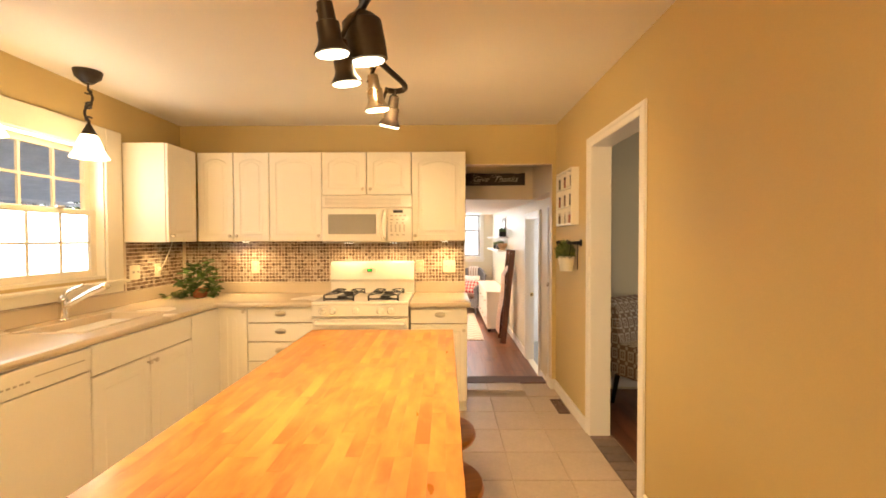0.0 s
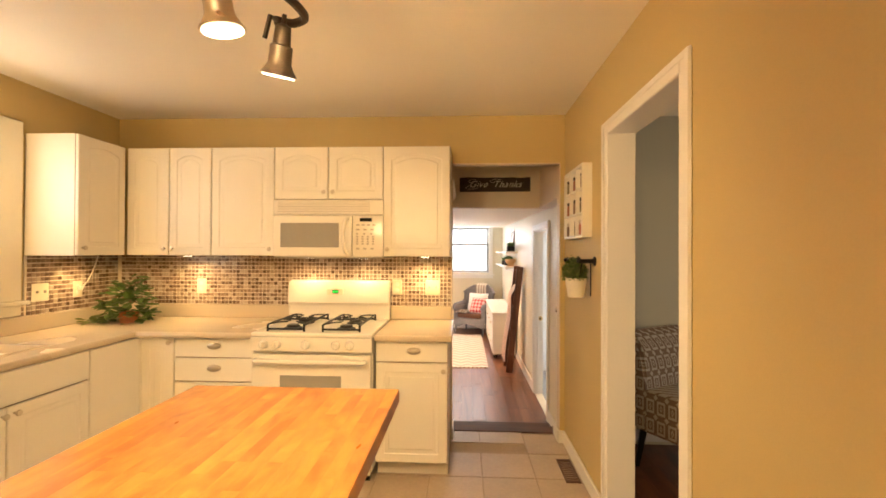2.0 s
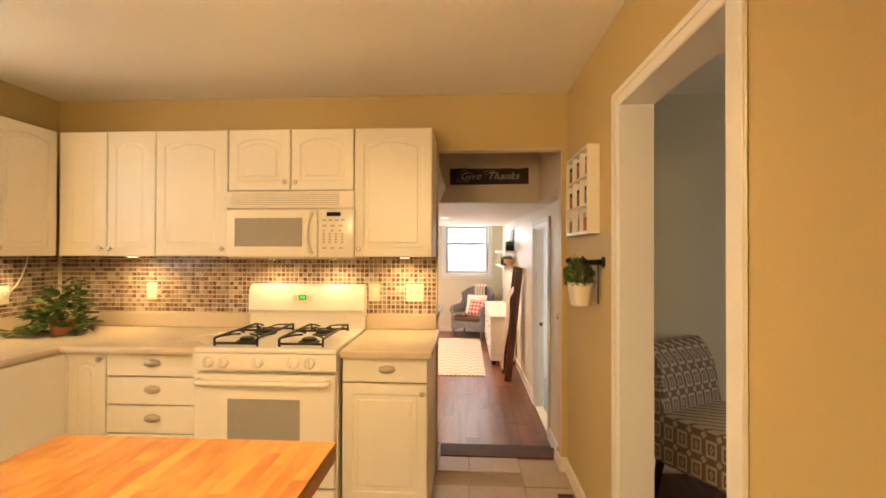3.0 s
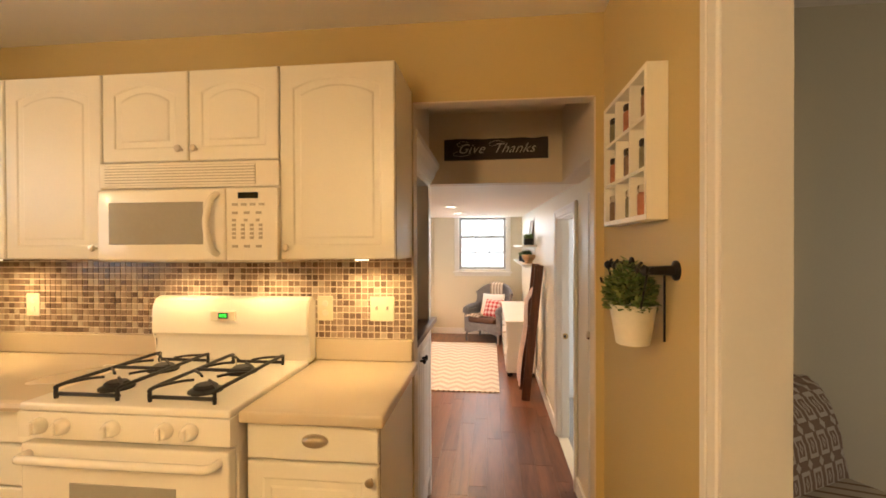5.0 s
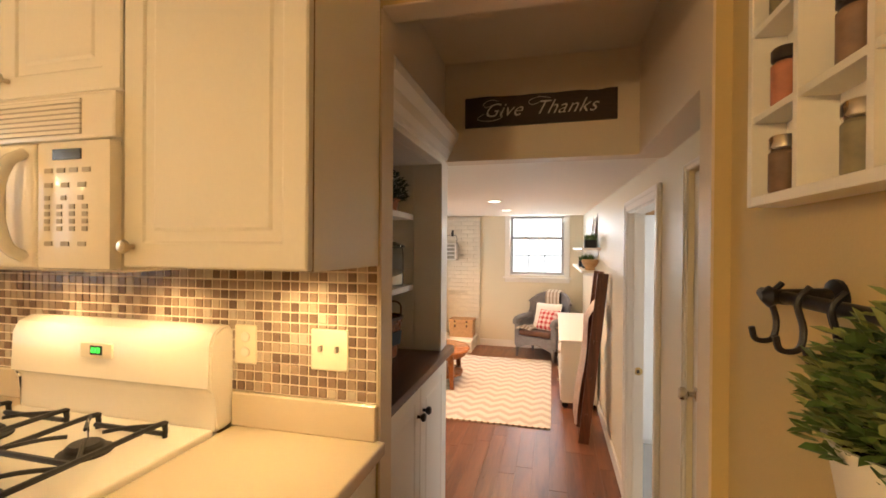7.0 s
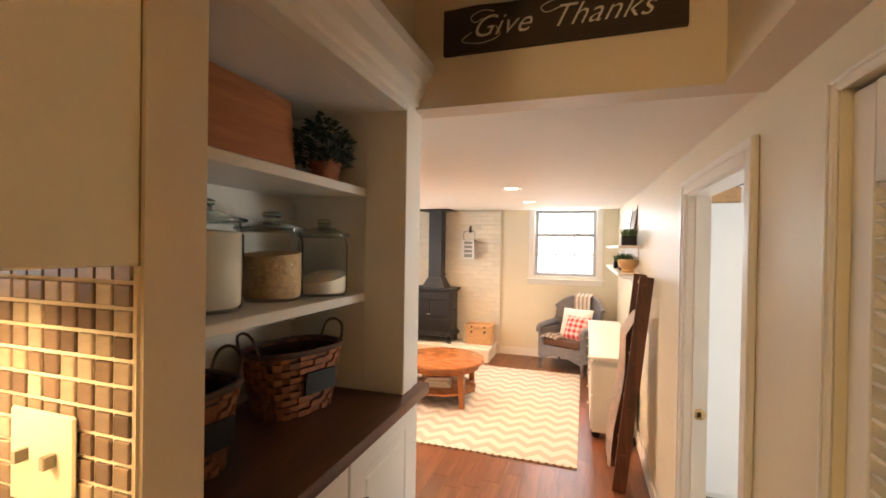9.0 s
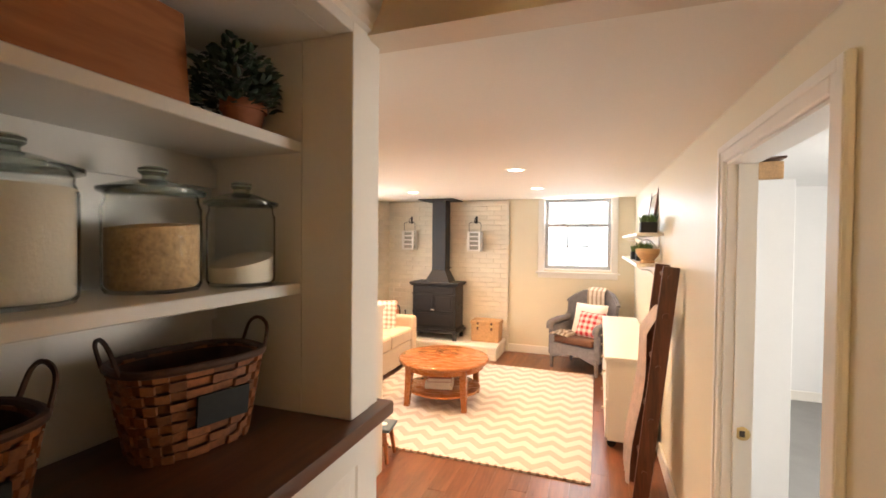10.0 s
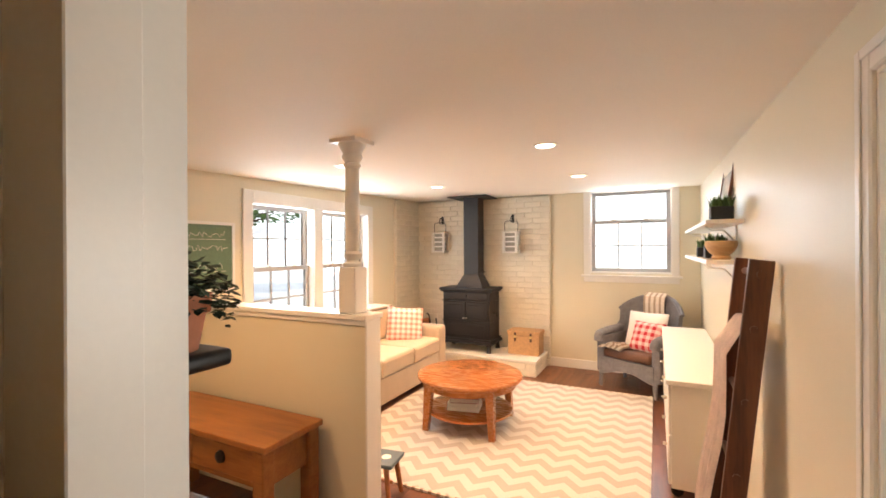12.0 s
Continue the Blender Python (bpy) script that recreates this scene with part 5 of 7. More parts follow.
for i in range(3):
    for j in range(3):
        x = -SW / 2 + SW * (i + 0.5) / 3 + rnd.uniform(-0.01, 0.02)
        z = 0.0165 if j == 0 else SH * j / 3 + 0.006
        y = -0.034 + rnd.uniform(-0.003, 0.003)
        jar = thing("spice_jar", sr.matrix_basis @ pose(x, y, z), "small spice jar with a dark lid in the white rack", "jar", "spice jars")
        part("spice_fill", turned([(0.019, 0), (0.021, 0.004), (0.021, 0.062), (0.016, 0.068)], n=14), M[("spice", "herb", "paprika")[(i + 2 * j) % 3]], jar, smooth=True)
        part("lid", turned([(0.018, 0.0682), (0.021, 0.071), (0.021, 0.086), (0.018, 0.09)], n=14), M["nickel" if j == 0 else "bronze"], jar, smooth=True)

# hook rail and hanging bucket plant
hr = thing("hook_rail", pose(1.03, 3.12, 1.36), "black iron rail with hooks on the ochre wall", "hook rail")
for y in (-0.165, 0.20):
    bm = bmesh.new()
    lathe(bm, [(0.027, 0.0), (0.027, 0.006), (0.014, 0.012), (0.011, 0.075), (0.016, 0.085), (0.006, 0.095)], n=16, m=pose(0, y, 0, 0, -90, 0))
    part("bracket", bm, M["blackmetal"], hr, smooth=True)
part("bar", rod([(-0.068, -0.18, 0), (-0.068, 0.26, 0)], 0.009, 10), M["blackmetal"], hr, smooth=True)
for y in (0.20, 0.13, 0.06, -0.10):
    part("hook", rod(spline([(-0.068, y, 0.02), (-0.082, y, 0.0), (-0.075, y, -0.035), (-0.082, y - 0.004, -0.060), (-0.102, y - 0.004, -0.062), (-0.108, y - 0.004, -0.044)], 5), 0.0042, 6), M["blackmetal"], hr, smooth=True)
hb = thing("hanging_bucket", pose(0.945, 3.045, 1.144), "white enamel bucket of green foliage hung from the rail", "planter")
part("bucket", turned([(0.044, 0), (0.046, 0.002), (0.064, 0.112), (0.067, 0.115), (0.063, 0.115), (0.06, 0.106), (0.04, 0.01)], n=26), M["pot"], hb, smooth=True)
part("soil", turned([(0.0595, 0.099), (0.055, 0.103)], n=20), M["soil"], hb)
part("foliage", leaves(820, (0.060, 0.068, 0.150), 0.022, 11, up=0.5, wide=0.38, c=(-0.005, 0.008, 0.095)), M["leaf"], hb)
part("pale_foliage", leaves(520, (0.062, 0.074, 0.150), 0.023, 12, up=0.7, wide=0.32, c=(-0.006, 0.010, 0.10)), M["pale_leaf"], hb)
part("bail", rod(spline([(0.0, -0.066, 0.11), (0.02, -0.055, 0.20), (0.03, -0.02, 0.218), (0.02, 0.04, 0.19), (0.0, 0.066, 0.11)]), 0.003, 6), M["blackmetal"], hb)
part("back_strap", bx(0.079, 0.0845, -0.016, -0.012, 0.01, 0.215), M["blackmetal"], hb)

# floor vent
fv = thing("floor_vent", pose(0.955, 3.27, 0.0), "brown metal floor register by the baseboard", "vent")
part("frame", many((-0.045, -0.035, -0.15, 0.15, 0.0, 0.006), (0.035, 0.045, -0.15, 0.15, 0.0, 0.006), (-0.035, 0.035, -0.15, -0.135, 0.0, 0.006), (-0.035, 0.035, 0.135, 0.15, 0.0, 0.006)), M["darkwicker"], fv)
for i in range(11):
    part("slat", bx(-0.035, 0.035, -0.13 + i * 0.025, -0.118 + i * 0.025, 0.0, 0.004), M["darkwicker"], fv)

# slipper chair in the dining room
ch = thing("slipper_chair", pose(1.807, 3.30, -0.022, 0, 0, 30), "armless slipper chair in brown and cream lattice fabric", "chair")
part("seat", bx(-0.27, 0.27, -0.36, 0.22, 0.25, 0.535, bevel=0.025, seg=3), M["lattice"], ch, smooth=True)
bm = bmesh.new()
prism(bm, [(0.20, 0.25), (0.30, 0.25), (0.37, 0.6), (0.43, 0.82), (0.42, 0.875), (0.37, 0.905), (0.31, 0.895), (0.26, 0.83), (0.22, 0.72), (0.20, 0.54)], -0.27, 0.27, m=Matrix(((0, 1, 0, 0), (1, 0, 0, 0), (0, 0, 1, 0), (0, 0, 0, 1))))
bmesh.ops.bevel(bm, geom=list(bm.edges), offset=0.02, segments=3, affect="EDGES")
part("backrest", bm, M["lattice"], ch, smooth=True)
for x in (-0.25, 0.25):
    for y in (-0.32, 0.26):
        part("leg", rod([(x, y * 1.08, 0.0), (x, y * 0.9, 0.25)], [0.018, 0.027], 4), M["blackmetal"], ch)

# ---- hall ----
sg = thing("wooden_sign", pose(0.573, 4.6445, 2.065), "dark weathered wooden sign reading Give Thanks in script", "sign")
bm = bmesh.new()
n = 18
rnd = random.Random(2)
top_ = [(0.34 - 0.68 * i / n, 0.068 + rnd.uniform(-0.004, 0.003)) for i in range(n + 1)]
prism(bm, [(-0.34, -0.07), (0.34, -0.066)] + top_, -0.018, 0.0)
part("board", bm, M["sign"], sg)
for word, x in (("Give", -0.165), ("Thanks", 0.115)):
    fn = bpy.data.curves.new("lettering", "FONT")
    fn.body, fn.size, fn.extrude, fn.align_x, fn.align_y, fn.shear, fn.space_character = word, 0.09, 0.0008, "CENTER", "CENTER", 0.5, 1.06
    fn.offset = -0.0008
    tx = new("text_source", fn)
    dg = bpy.context.evaluated_depsgraph_get()
    me = bpy.data.meshes.new_from_object(tx.evaluated_get(dg))
    me.materials.clear()
    me.materials.append(M["lettering"])
    bpy.data.objects.remove(tx)
    lt = new("lettering", me)
    lt.parent = sg
    lt.matrix_basis = pose(x, -0.0195, 0.0, 90, 0, 0)
# thin swashes that curl off the two capitals
for x0, w in ((-0.235, 0.055), (-0.02, 0.075)):
    p = spline([(x0 + w, -0.0195, 0.045), (x0 + w * 0.3, -0.0195, 0.052), (x0 - w * 0.3, -0.0195, 0.036), (x0 - w * 0.1, -0.0195, 0.018), (x0 + w * 0.4, -0.0195, 0.028)], 6)
    part("flourish", rod(p, 0.0013, 5), M["lettering"], sg)
p = spline([(-0.25, -0.0195, -0.01), (-0.28, -0.0195, -0.034), (-0.22, -0.0195, -0.046), (-0.165, -0.0195, -0.03), (-0.175, -0.0195, 0.0)], 6)
part("flourish", rod(p, 0.0013, 5), M["lettering"], sg)

# built-in pantry
pt = thing("pantry_cupboard", pose(0, 0, 0), "white built-in pantry with open shelves and a dark wooden counter", "cupboard")
F0, F1, PX, PB = 3.828, 4.582, 0.13, -0.285
part("near_stile", bx(PX - 0.15, PX + 0.004, 3.7805, F0, FL, 1.985, bevel=0.002), M["trim"], pt)
part("far_stile", bx(PX - 0.135, PX + 0.004, F1, 4.6595, 0.936, 1.985, bevel=0.002), M["trim"], pt)
part("head_rail", bx(PX - 0.05, PX + 0.004, F0, F1, 1.82, 1.985, bevel=0.002), M["trim"], pt)
part("back_panel", bx(PB - 0.012, PB, 3.781, 4.659, FL, 1.985), M["trim"], pt)
part("far_side", bx(PB, PX - 0.1355, F1, 4.6595, 0.936, 1.985), M["trim"], pt)
part("near_side", bx(PB, PX - 0.1505, 3.7805, F0, FL, 1.985), M["trim"], pt)
part("top_board", bx(PB, PX - 0.0505, F0, F1, 1.82, 1.85), M["trim"], pt)
bm = bmesh.new()
prism(bm, [(PX + 0.004, 1.845), (PX + 0.016, 1.85), (PX + 0.020, 1.865), (PX + 0.034, 1.885), (PX + 0.044, 1.915), (PX + 0.066, 1.945), (PX + 0.070, 1.972), (PX + 0.062, 1.985), (PX + 0.004, 1.985)], 3.7805, 4.735)
part("crown_moulding", bm, M["trim"], pt, smooth=False)
for z in (1.222, 1.557):
    part("shelf", bx(PB, -0.006, F0, F1, z, z + 0.026, bevel=0.002), M["trim"], pt)
for z in (1.145, 1.48):
    part("cleat", bx(PB, PB + 0.018, F0, F1, z, z + 0.05), M["trim"], pt)
part("counter", bx(PB, PX + 0.036, 3.7805, 4.74, 0.90, 0.9355, bevel=0.008, seg=2), M["walnut"], pt, "dark stained wooden pantry counter", smooth=True)
part("base", bx(PB, PX - 0.02, F0, 4.7, FL, 0.8995), M["trim"], pt)
for y0, y1, k in ((3.83, 4.26, 4.225), (4.265, 4.675, 4.30)):
    d = part("door", panel_door(y1 - y0, 1.0, 0, 0.06), M["trim"], pt, at=pose(PX + 0.002, y0, -0.12, 0, 0, 90))
    ob = part("knob", turned([(0.007, 0.0), (0.006, 0.012), (0.015, 0.02), (0.017, 0.027), (0.012, 0.034)], n=14, m=Matrix.Rotation(radians(90), 4, "X")), M["blackmetal"], d, smooth=True)
    ob.location = (k - y0, 0, 0.88)


def glass_jar(m, r, h, fill, mat_, slope, label):
    j = thing("glass_jar", m, label, "jar", "pantry jars")
    wall = [(r * 0.93, 0.0), (r, 0.012), (r, h * 0.86), (r * 0.93, h * 0.93), (r * 0.94, h), (r * 0.90, h), (r * 0.89, h * 0.93), (r - 0.004, h * 0.85), (r - 0.004, 0.014), (r * 0.9, 0.006)]
    part("jar_body", turned(wall, n=32), M["jarglass"], j, smooth=True).visible_shadow = False
    bm = bmesh.new()
    lathe(bm, [(r * 0.88, 0.0075), (r - 0.0052, 0.016), (r - 0.0052, fill), (r * 0.5, fill + 0.004)], n=32)
    bmesh.ops.poke(bm, faces=[f for f in bm.faces if len(f.verts) > 4 and f.calc_center_median().z > fill - 0.001])
    for v in bm.verts:
        if v.co.z > fill - 0.002:
            v.co.z += slope * v.co.y
    part("filling", bm, mat_, j, smooth=True)
    ld = part("lid", turned([(r * 0.88, h - 0.004), (r * 1.08, h + 0.002), (r * 1.09, h + 0.009), (r * 0.92, h + 0.014), (r * 0.55, h + 0.024), (r * 0.27, h + 0.030)], n=32), M["jarlid"], j, "green tinted glass lid", smooth=True)
    ld.visible_shadow = False
    part("lid_knob", turned([(r * 0.24, h + 0.0305), (r * 0.22, h + 0.036), (r * 0.31, h + 0.043), (r * 0.31, h + 0.05), (r * 0.22, h + 0.054)], n=20), M["jarlid"], ld, smooth=True)
    return j


glass_jar(pose(-0.165, 4.105, 1.2485), 0.089, 0.200, 0.178, M["flour"], 0.0, "large glass jar full of white flour with a glass lid")
glass_jar(pose(-0.16, 4.332, 1.2485), 0.084, 0.187, 0.126, M["oats"], 0.08, "glass jar two-thirds full of rolled oats")
glass_jar(pose(-0.10, 4.494, 1.2485), 0.072, 0.176, 0.056, M["flour"], 0.25, "glass jar with a little flour lying at a slant")

cb = thing("cutting_board", pose(-0.135, 4.19, 1.5835, 0, -5, 0), "reddish wooden board standing on the pantry shelf", "board")
part("board", bx(-0.014, 0.014, -0.195, 0.196, 0.0, 0.226, bevel=0.004), M["crate"], cb)
pp = thing("potted_plant", pose(-0.10, 4.50, 1.5835), "small dusky plant in a terracotta pot on the pantry shelf", "plant")
part("pot", turned([(0.034, 0), (0.045, 0.055), (0.050, 0.055), (0.050, 0.075), (0.043, 0.075), (0.041, 0.06)], n=18), M["terracotta"], pp, smooth=True)
part("foliage", leaves(520, (0.085, 0.075, 0.165), 0.026, 21, up=0.5, wide=0.36, c=(0, -0.025, 0.055)), M["dark_leaf"], pp)


def woven_basket(m, a0, b0, a1, b1, h, label, plate=True, mats=("basket", "darkwicker")):
    """An oval splint basket: upright staves and woven bands, each its own strip."""
    k = thing("woven_basket", m, label, "basket", "pantry baskets")
    bm = bmesh.new()
    n_, rows_ = 28, 9
    rr = random.Random(int(a0 * 1000))
    for r in range(rows_):
        z0, z1 = h * r / rows_ + 0.002, h * (r + 1) / rows_ - 0.002
        for i in range(n_):
            out = 0.004 if (i + r) % 2 else -0.002
            qs = []
            for a, z in ((i, z0), (i + 1, z0), (i + 1, z1), (i, z1)):
                t, s = 2 * math.pi * a / n_, z / h
                ra, rb = a0 + (a1 - a0) * s + out, b0 + (b1 - b0) * s + out
                ex = lambda v: math.copysign(abs(v) ** 0.7, v)
                qs.append((ra * ex(math.cos(t)), rb * ex(math.sin(t)), z + rr.uniform(-0.001, 0.001)))
            f = [bm.verts.new(q) for q in qs]
            g = [bm.verts.new((q[0] * 0.95, q[1] * 0.95, q[2])) for q in qs]
            bm.faces.new(f)
            bm.faces.new(g[::-1])
            for e in range(4):
                bm.faces.new((f[e], g[e], g[(e + 1) % 4], f[(e + 1) % 4]))
    part("weave", bm, M[mats[0]], k)
    ex = lambda v: math.copysign(abs(v) ** 0.7, v)
    ring = lambda z, o: [((a0 + (a1 - a0) * z / h + o) * ex(math.cos(t)), (b0 + (b1 - b0) * z / h + o) * ex(math.sin(t)), z) for t in [2 * math.pi * q / 36 for q in range(37)]]
    part("rim", rod(ring(h, 0.001), 0.008, 8), M[mats[1]], k, smooth=True)
    part("liner", turned([(min(a0, b0) * 0.9, 0.004), (min(a0, b0) * 0.8, 0.012)], n=24), M[mats[1]], k)
    lo, hi = ring(0.006, -0.014), ring(h - 0.006, -0.012)
    bm = bmesh.new()
    va, vb = [bm.verts.new(q) for q in lo[:-1]], [bm.verts.new(q) for q in hi[:-1]]
    for q in range(36):
        bm.faces.new((va[q], va[(q + 1) % 36], vb[(q + 1) % 36], vb[q]))
    bmesh.ops.solidify(bm, geom=bm.faces[:], thickness=0.003)
    part("inner_wall", bm, M[mats[1]], k, smooth=True)
    for s in (-1, 1):
        part("handle", rod(spline([(0.045, s * b1, h), (0.035, s * (b1 + 0.012), h + 0.045), (0, s * (b1 + 0.014), h + 0.06), (-0.035, s * (b1 + 0.012), h + 0.045), (-0.045, s * b1, h)]), 0.004, 6), M[mats[1]], k, smooth=True)
    if plate:
        t = math.atan2(a1 - a0, h)
        part("chalk_label", bx(-0.004, 0.003, -0.05, 0.05, -0.03, 0.03), M["chalk"], k, "black chalkboard label", at=pose((a0 + a1) / 2 + 0.010, 0.02, h * 0.52, 0, math.degrees(t), 0))
    return k


woven_basket(pose(-0.118, 4.378, 0.9362, 0, 0, -16), 0.072, 0.105, 0.092, 0.136, 0.175, "oval woven splint basket with a chalkboard label")
woven_basket(pose(-0.105, 3.975, 0.9362, 0, 0, -6), 0.072, 0.10, 0.095, 0.128, 0.175, "oval woven splint basket near the pantry stile")

# louvred closet door
cl = tagged(thing("door_3", pose(WX + 0.018, 3.872, FL), "white louvred closet door, closed", "door"), kind="structure")
part("stile", bx(0, 0.035, 0.0, 0.07, 0.005, 1.98, bevel=0.003), M["trim"], cl)
part("stile", bx(0, 0.035, 0.434, 0.504, 0.005, 1.98, bevel=0.003), M["trim"], cl)
for z0, z1 in ((0.005, 0.16), (0.88, 1.0), (1.80, 1.98)):
    part("rail", bx(0.001, 0.034, 0.07, 0.434, z0, z1), M["trim"], cl)
for z0, z1 in ((0.16, 0.88), (1.0, 1.80)):
    k = int((z1 - z0) / 0.032)
    for i in range(k):
        part("slat", bx(-0.018, 0.018, 0.071, 0.433, -0.003, 0.003), M["trim"], cl, at=pose(0.0175, 0, z0 + 0.016 + i * (z1 - z0) / k, 0, 40, 0))
kb = part("knob", turned([(0.024, 0), (0.024, 0.004), (0.009, 0.008), (0.009, 0.028), (0.020, 0.036), (0.024, 0.048), (0.019, 0.058), (0.008, 0.062)], n=20, m=pose(0, 0.455, 1.175, 0, -90, 0)), M["nickel"], cl, smooth=True)
# strike plate on the bedroom door's jamb, tall cupboard beyond it
d2 = thing("strike_plate", pose(WX + 0.062, D1 - 0.0145, 0.625), "round brass strike plate on the white door jamb", "strike plate")
part("plate", turned([(0.026, 0.0), (0.026, 0.003), (0.022, 0.005)], n=20, m=pose(0, 0, 0, 90)), M["brass"], d2, smooth=True)
part("latch_hole", bx(-0.011, 0.007, -0.0062, -0.005, -0.012, 0.012), M["bronze"], d2)
wr = thing("tall_cupboard", pose(1.40, 6.67, FL), "tall plain white cupboard in the bedroom", "cupboard")
part("body", bx(0, 0.30, 0.02, 0.5, 0, 1.99, bevel=0.003), M["white_wall"], wr)
part("door", bx(0.003, 0.297, 0.0, 0.0195, 0.04, 1.98, bevel=0.002), M["white_wall"], wr)
bk = thing("storage_basket", pose(1.53, 6.84, FL + 1.9905), "honey wicker basket with a loose dark lid on the white cupboard", "basket")
part("body", bx(-0.12, 0.12, -0.15, 0.15, 0.0, 0.105, bevel=0.012, seg=2), M["honey_wicker"], bk)
part("lid", bx(-0.12, 0.13, -0.16, 0.15, 0.0, 0.014, bevel=0.004), M["darkwicker"], bk, at=pose(0, 0, 0.109, 0, -4, 0))

# ---- living room windows ----
sash_window("window_2", pose(-0.08, NY, 0.95), 0.93, 1.03, 3, 2, M["greyframe"], M["trim"], "grey double-hung window under the low ceiling", casing_w=0.07, meet=0.62, upper_grid=False, top_casing=False)
for y0, w in ((7.06, 0.80), (7.96, 0.84)):
    sash_window("window_3", pose(LX, y0, 0.46, 0, 0, 90), w, 1.24, 3, 2, M["greyframe"], M["trim"], "double-hung window with muntins over the half wall", casing_w=0.0, meet=0.5)
structure("window_3_casing", many((LX, LX + 0.02, 6.97, 7.075, 0.44, 1.80), (LX, LX + 0.02, 7.845, 7.975, 0.44, 1.69), (LX, LX + 0.02, 8.785, 8.89, 0.44, 1.80), (LX, LX + 0.021, 7.075, 8.785, 1.69, 1.80), (LX, LX + 0.05, 6.94, 8.92, 0.41, 0.4395), bevel=0.004), M["trim"], "white casing around the pair of windows")
# tree outside the west windows

def tree(m, h, seed, label):
    t = thing("tree", m, label, "tree")
    rr = random.Random(seed)
    bm = bmesh.new()
    tube(bm, spline([(0, 0, 0), (0.05, 0.02, h * 0.25), (-0.04, 0.05, h * 0.5), (0.05, 0, h * 0.8)], 5), [0.16 - 0.009 * i for i in range(16)], 8)
    for i in range(9):
        a, z = rr.uniform(0, 6.28), h * rr.uniform(0.35, 0.75)
        tube(bm, spline([(0, 0, z), (0.6 * math.cos(a), 0.6 * math.sin(a), z + 0.35), (1.4 * math.cos(a), 1.4 * math.sin(a), z + 0.5)], 4), [0.06 - 0.006 * q for q in range(9)], 6)
    part("trunk", bm, M["darkwicker"], t, smooth=True)
    bm = leaves(2600, (2.0, 2.2, h * 0.62), 0.26, seed, up=0.2, wide=0.4, c=(0, 0, h * 0.42))
    part("crown", bm, M["leaf"], t)
    return t


tree(pose(-12.5, 14.6, -0.45), 6.5, 31, "leafy green tree beyond the lawn")

# ---- half wall with its column ----
structure("wall_half", bx(LX, -0.755, 6.30, 6.42, FL, 0.875), M["cream"], "cream painted half wall")
structure("trim_half_wall", many((LX, -0.735, 6.275, 6.445, 0.8755, 0.905), (LX, -0.745, 6.288, 6.2998, 0.845, 0.8745), (-0.7548, -0.742, 6.292, 6.428, FL, 0.8745), bevel=0.004), M["trim"], "white cap and end board of the half wall")
co = tagged(thing("column", pose(-0.885, 6.36, 0.9055), "white turned wooden column on the half wall", "column"), kind="structure")
part("base_block", bx(-0.058, 0.058, -0.058, 0.058, 0, 0.26, bevel=0.006), M["trim"], co)
part("shaft", turned([(0.045, 0.26), (0.055, 0.268), (0.055, 0.28), (0.036, 0.29), (0.036, 0.30), (0.05, 0.315), (0.052, 0.335), (0.038, 0.35), (0.044, 0.37), (0.040, 0.42), (0.042, 0.60), (0.040, 0.75), (0.038, 0.82), (0.05, 0.83), (0.05, 0.845), (0.038, 0.853)], n=24), M["trim"], co, smooth=True)
part("capital", turned([(0.04, 0.853), (0.05, 0.865), (0.06, 0.88), (0.06, 0.895), (0.05, 0.90), (0.078, 0.95), (0.082, 0.958)], n=24), M["trim"], co, smooth=True)
part("top_plate", bx(-0.092, 0.092, -0.092, 0.092, 0.958, 0.986, bevel=0.004), M["trim"], co)

# ---- recessed lamps ----
for x, y in CANS:
    z = LC(y)
    rc = thing("recessed_light", pose(x, y, z, 1.26, 0, 0), "round lit recessed ceiling light", "ceiling light", "recessed lights")
    part("trim_ring", turned([(0.062, -0.004), (0.078, -0.006), (0.082, -0.002), (0.082, 0.0)], n=28), M["trim"], rc, smooth=True)
    part("lamp_face", turned([(0.060, -0.0035), (0.058, -0.0065)], n=28), M["can"], rc, "glowing lamp face")

# ---- hearth and wood stove ----
he = tagged(thing("hearth", pose(0, 0, FL), "white painted brick hearth", "hearth"), kind="structure")
part("slab", bx(LX + 0.001, -0.615, 9.46, 10.048, 0.0, 0.16), M["mortar"], he)
part("cap", bx(LX + 0.001, -0.60, 9.445, 10.048, 0.1605, 0.195, bevel=0.006), M["hearth"], he)
st = thing("wood_stove", pose(-1.54, 9.66, -0.0745), "black cast iron wood stove with a square flue", "stove")
SX0, SX1 = -0.365, 0.30
part("body", bx(SX0, SX1, -0.05, 0.32, 0.13, 0.79, bevel=0.008), M["stove"], st)
part("top_plate", bx(SX0 - 0.045, SX1 + 0.045, -0.085, 0.345, 0.79, 0.825, bevel=0.012, seg=2), M["stove"], st)
part("top_plate_edge", bx(SX0 - 0.03, SX1 + 0.03, -0.07, 0.335, 0.77, 0.7895, bevel=0.006), M["stove"], st)
part("base_plate", bx(SX0 - 0.04, SX1 + 0.04, -0.10, 0.34, 0.10, 0.135, bevel=0.01, seg=2), M["stove"], st)
part("base_moulding", bx(SX0 - 0.02, SX1 + 0.02, -0.078, 0.33, 0.1355, 0.165, bevel=0.01, seg=2), M["stove"], st)
part("mid_moulding", bx(SX0 - 0.008, SX1 + 0.008, -0.064, 0.325, 0.385, 0.402, bevel=0.005), M["stove"], st)
part("upper_moulding", bx(SX0 - 0.008, SX1 + 0.008, -0.064, 0.325, 0.648, 0.664, bevel=0.005), M["stove"], st)
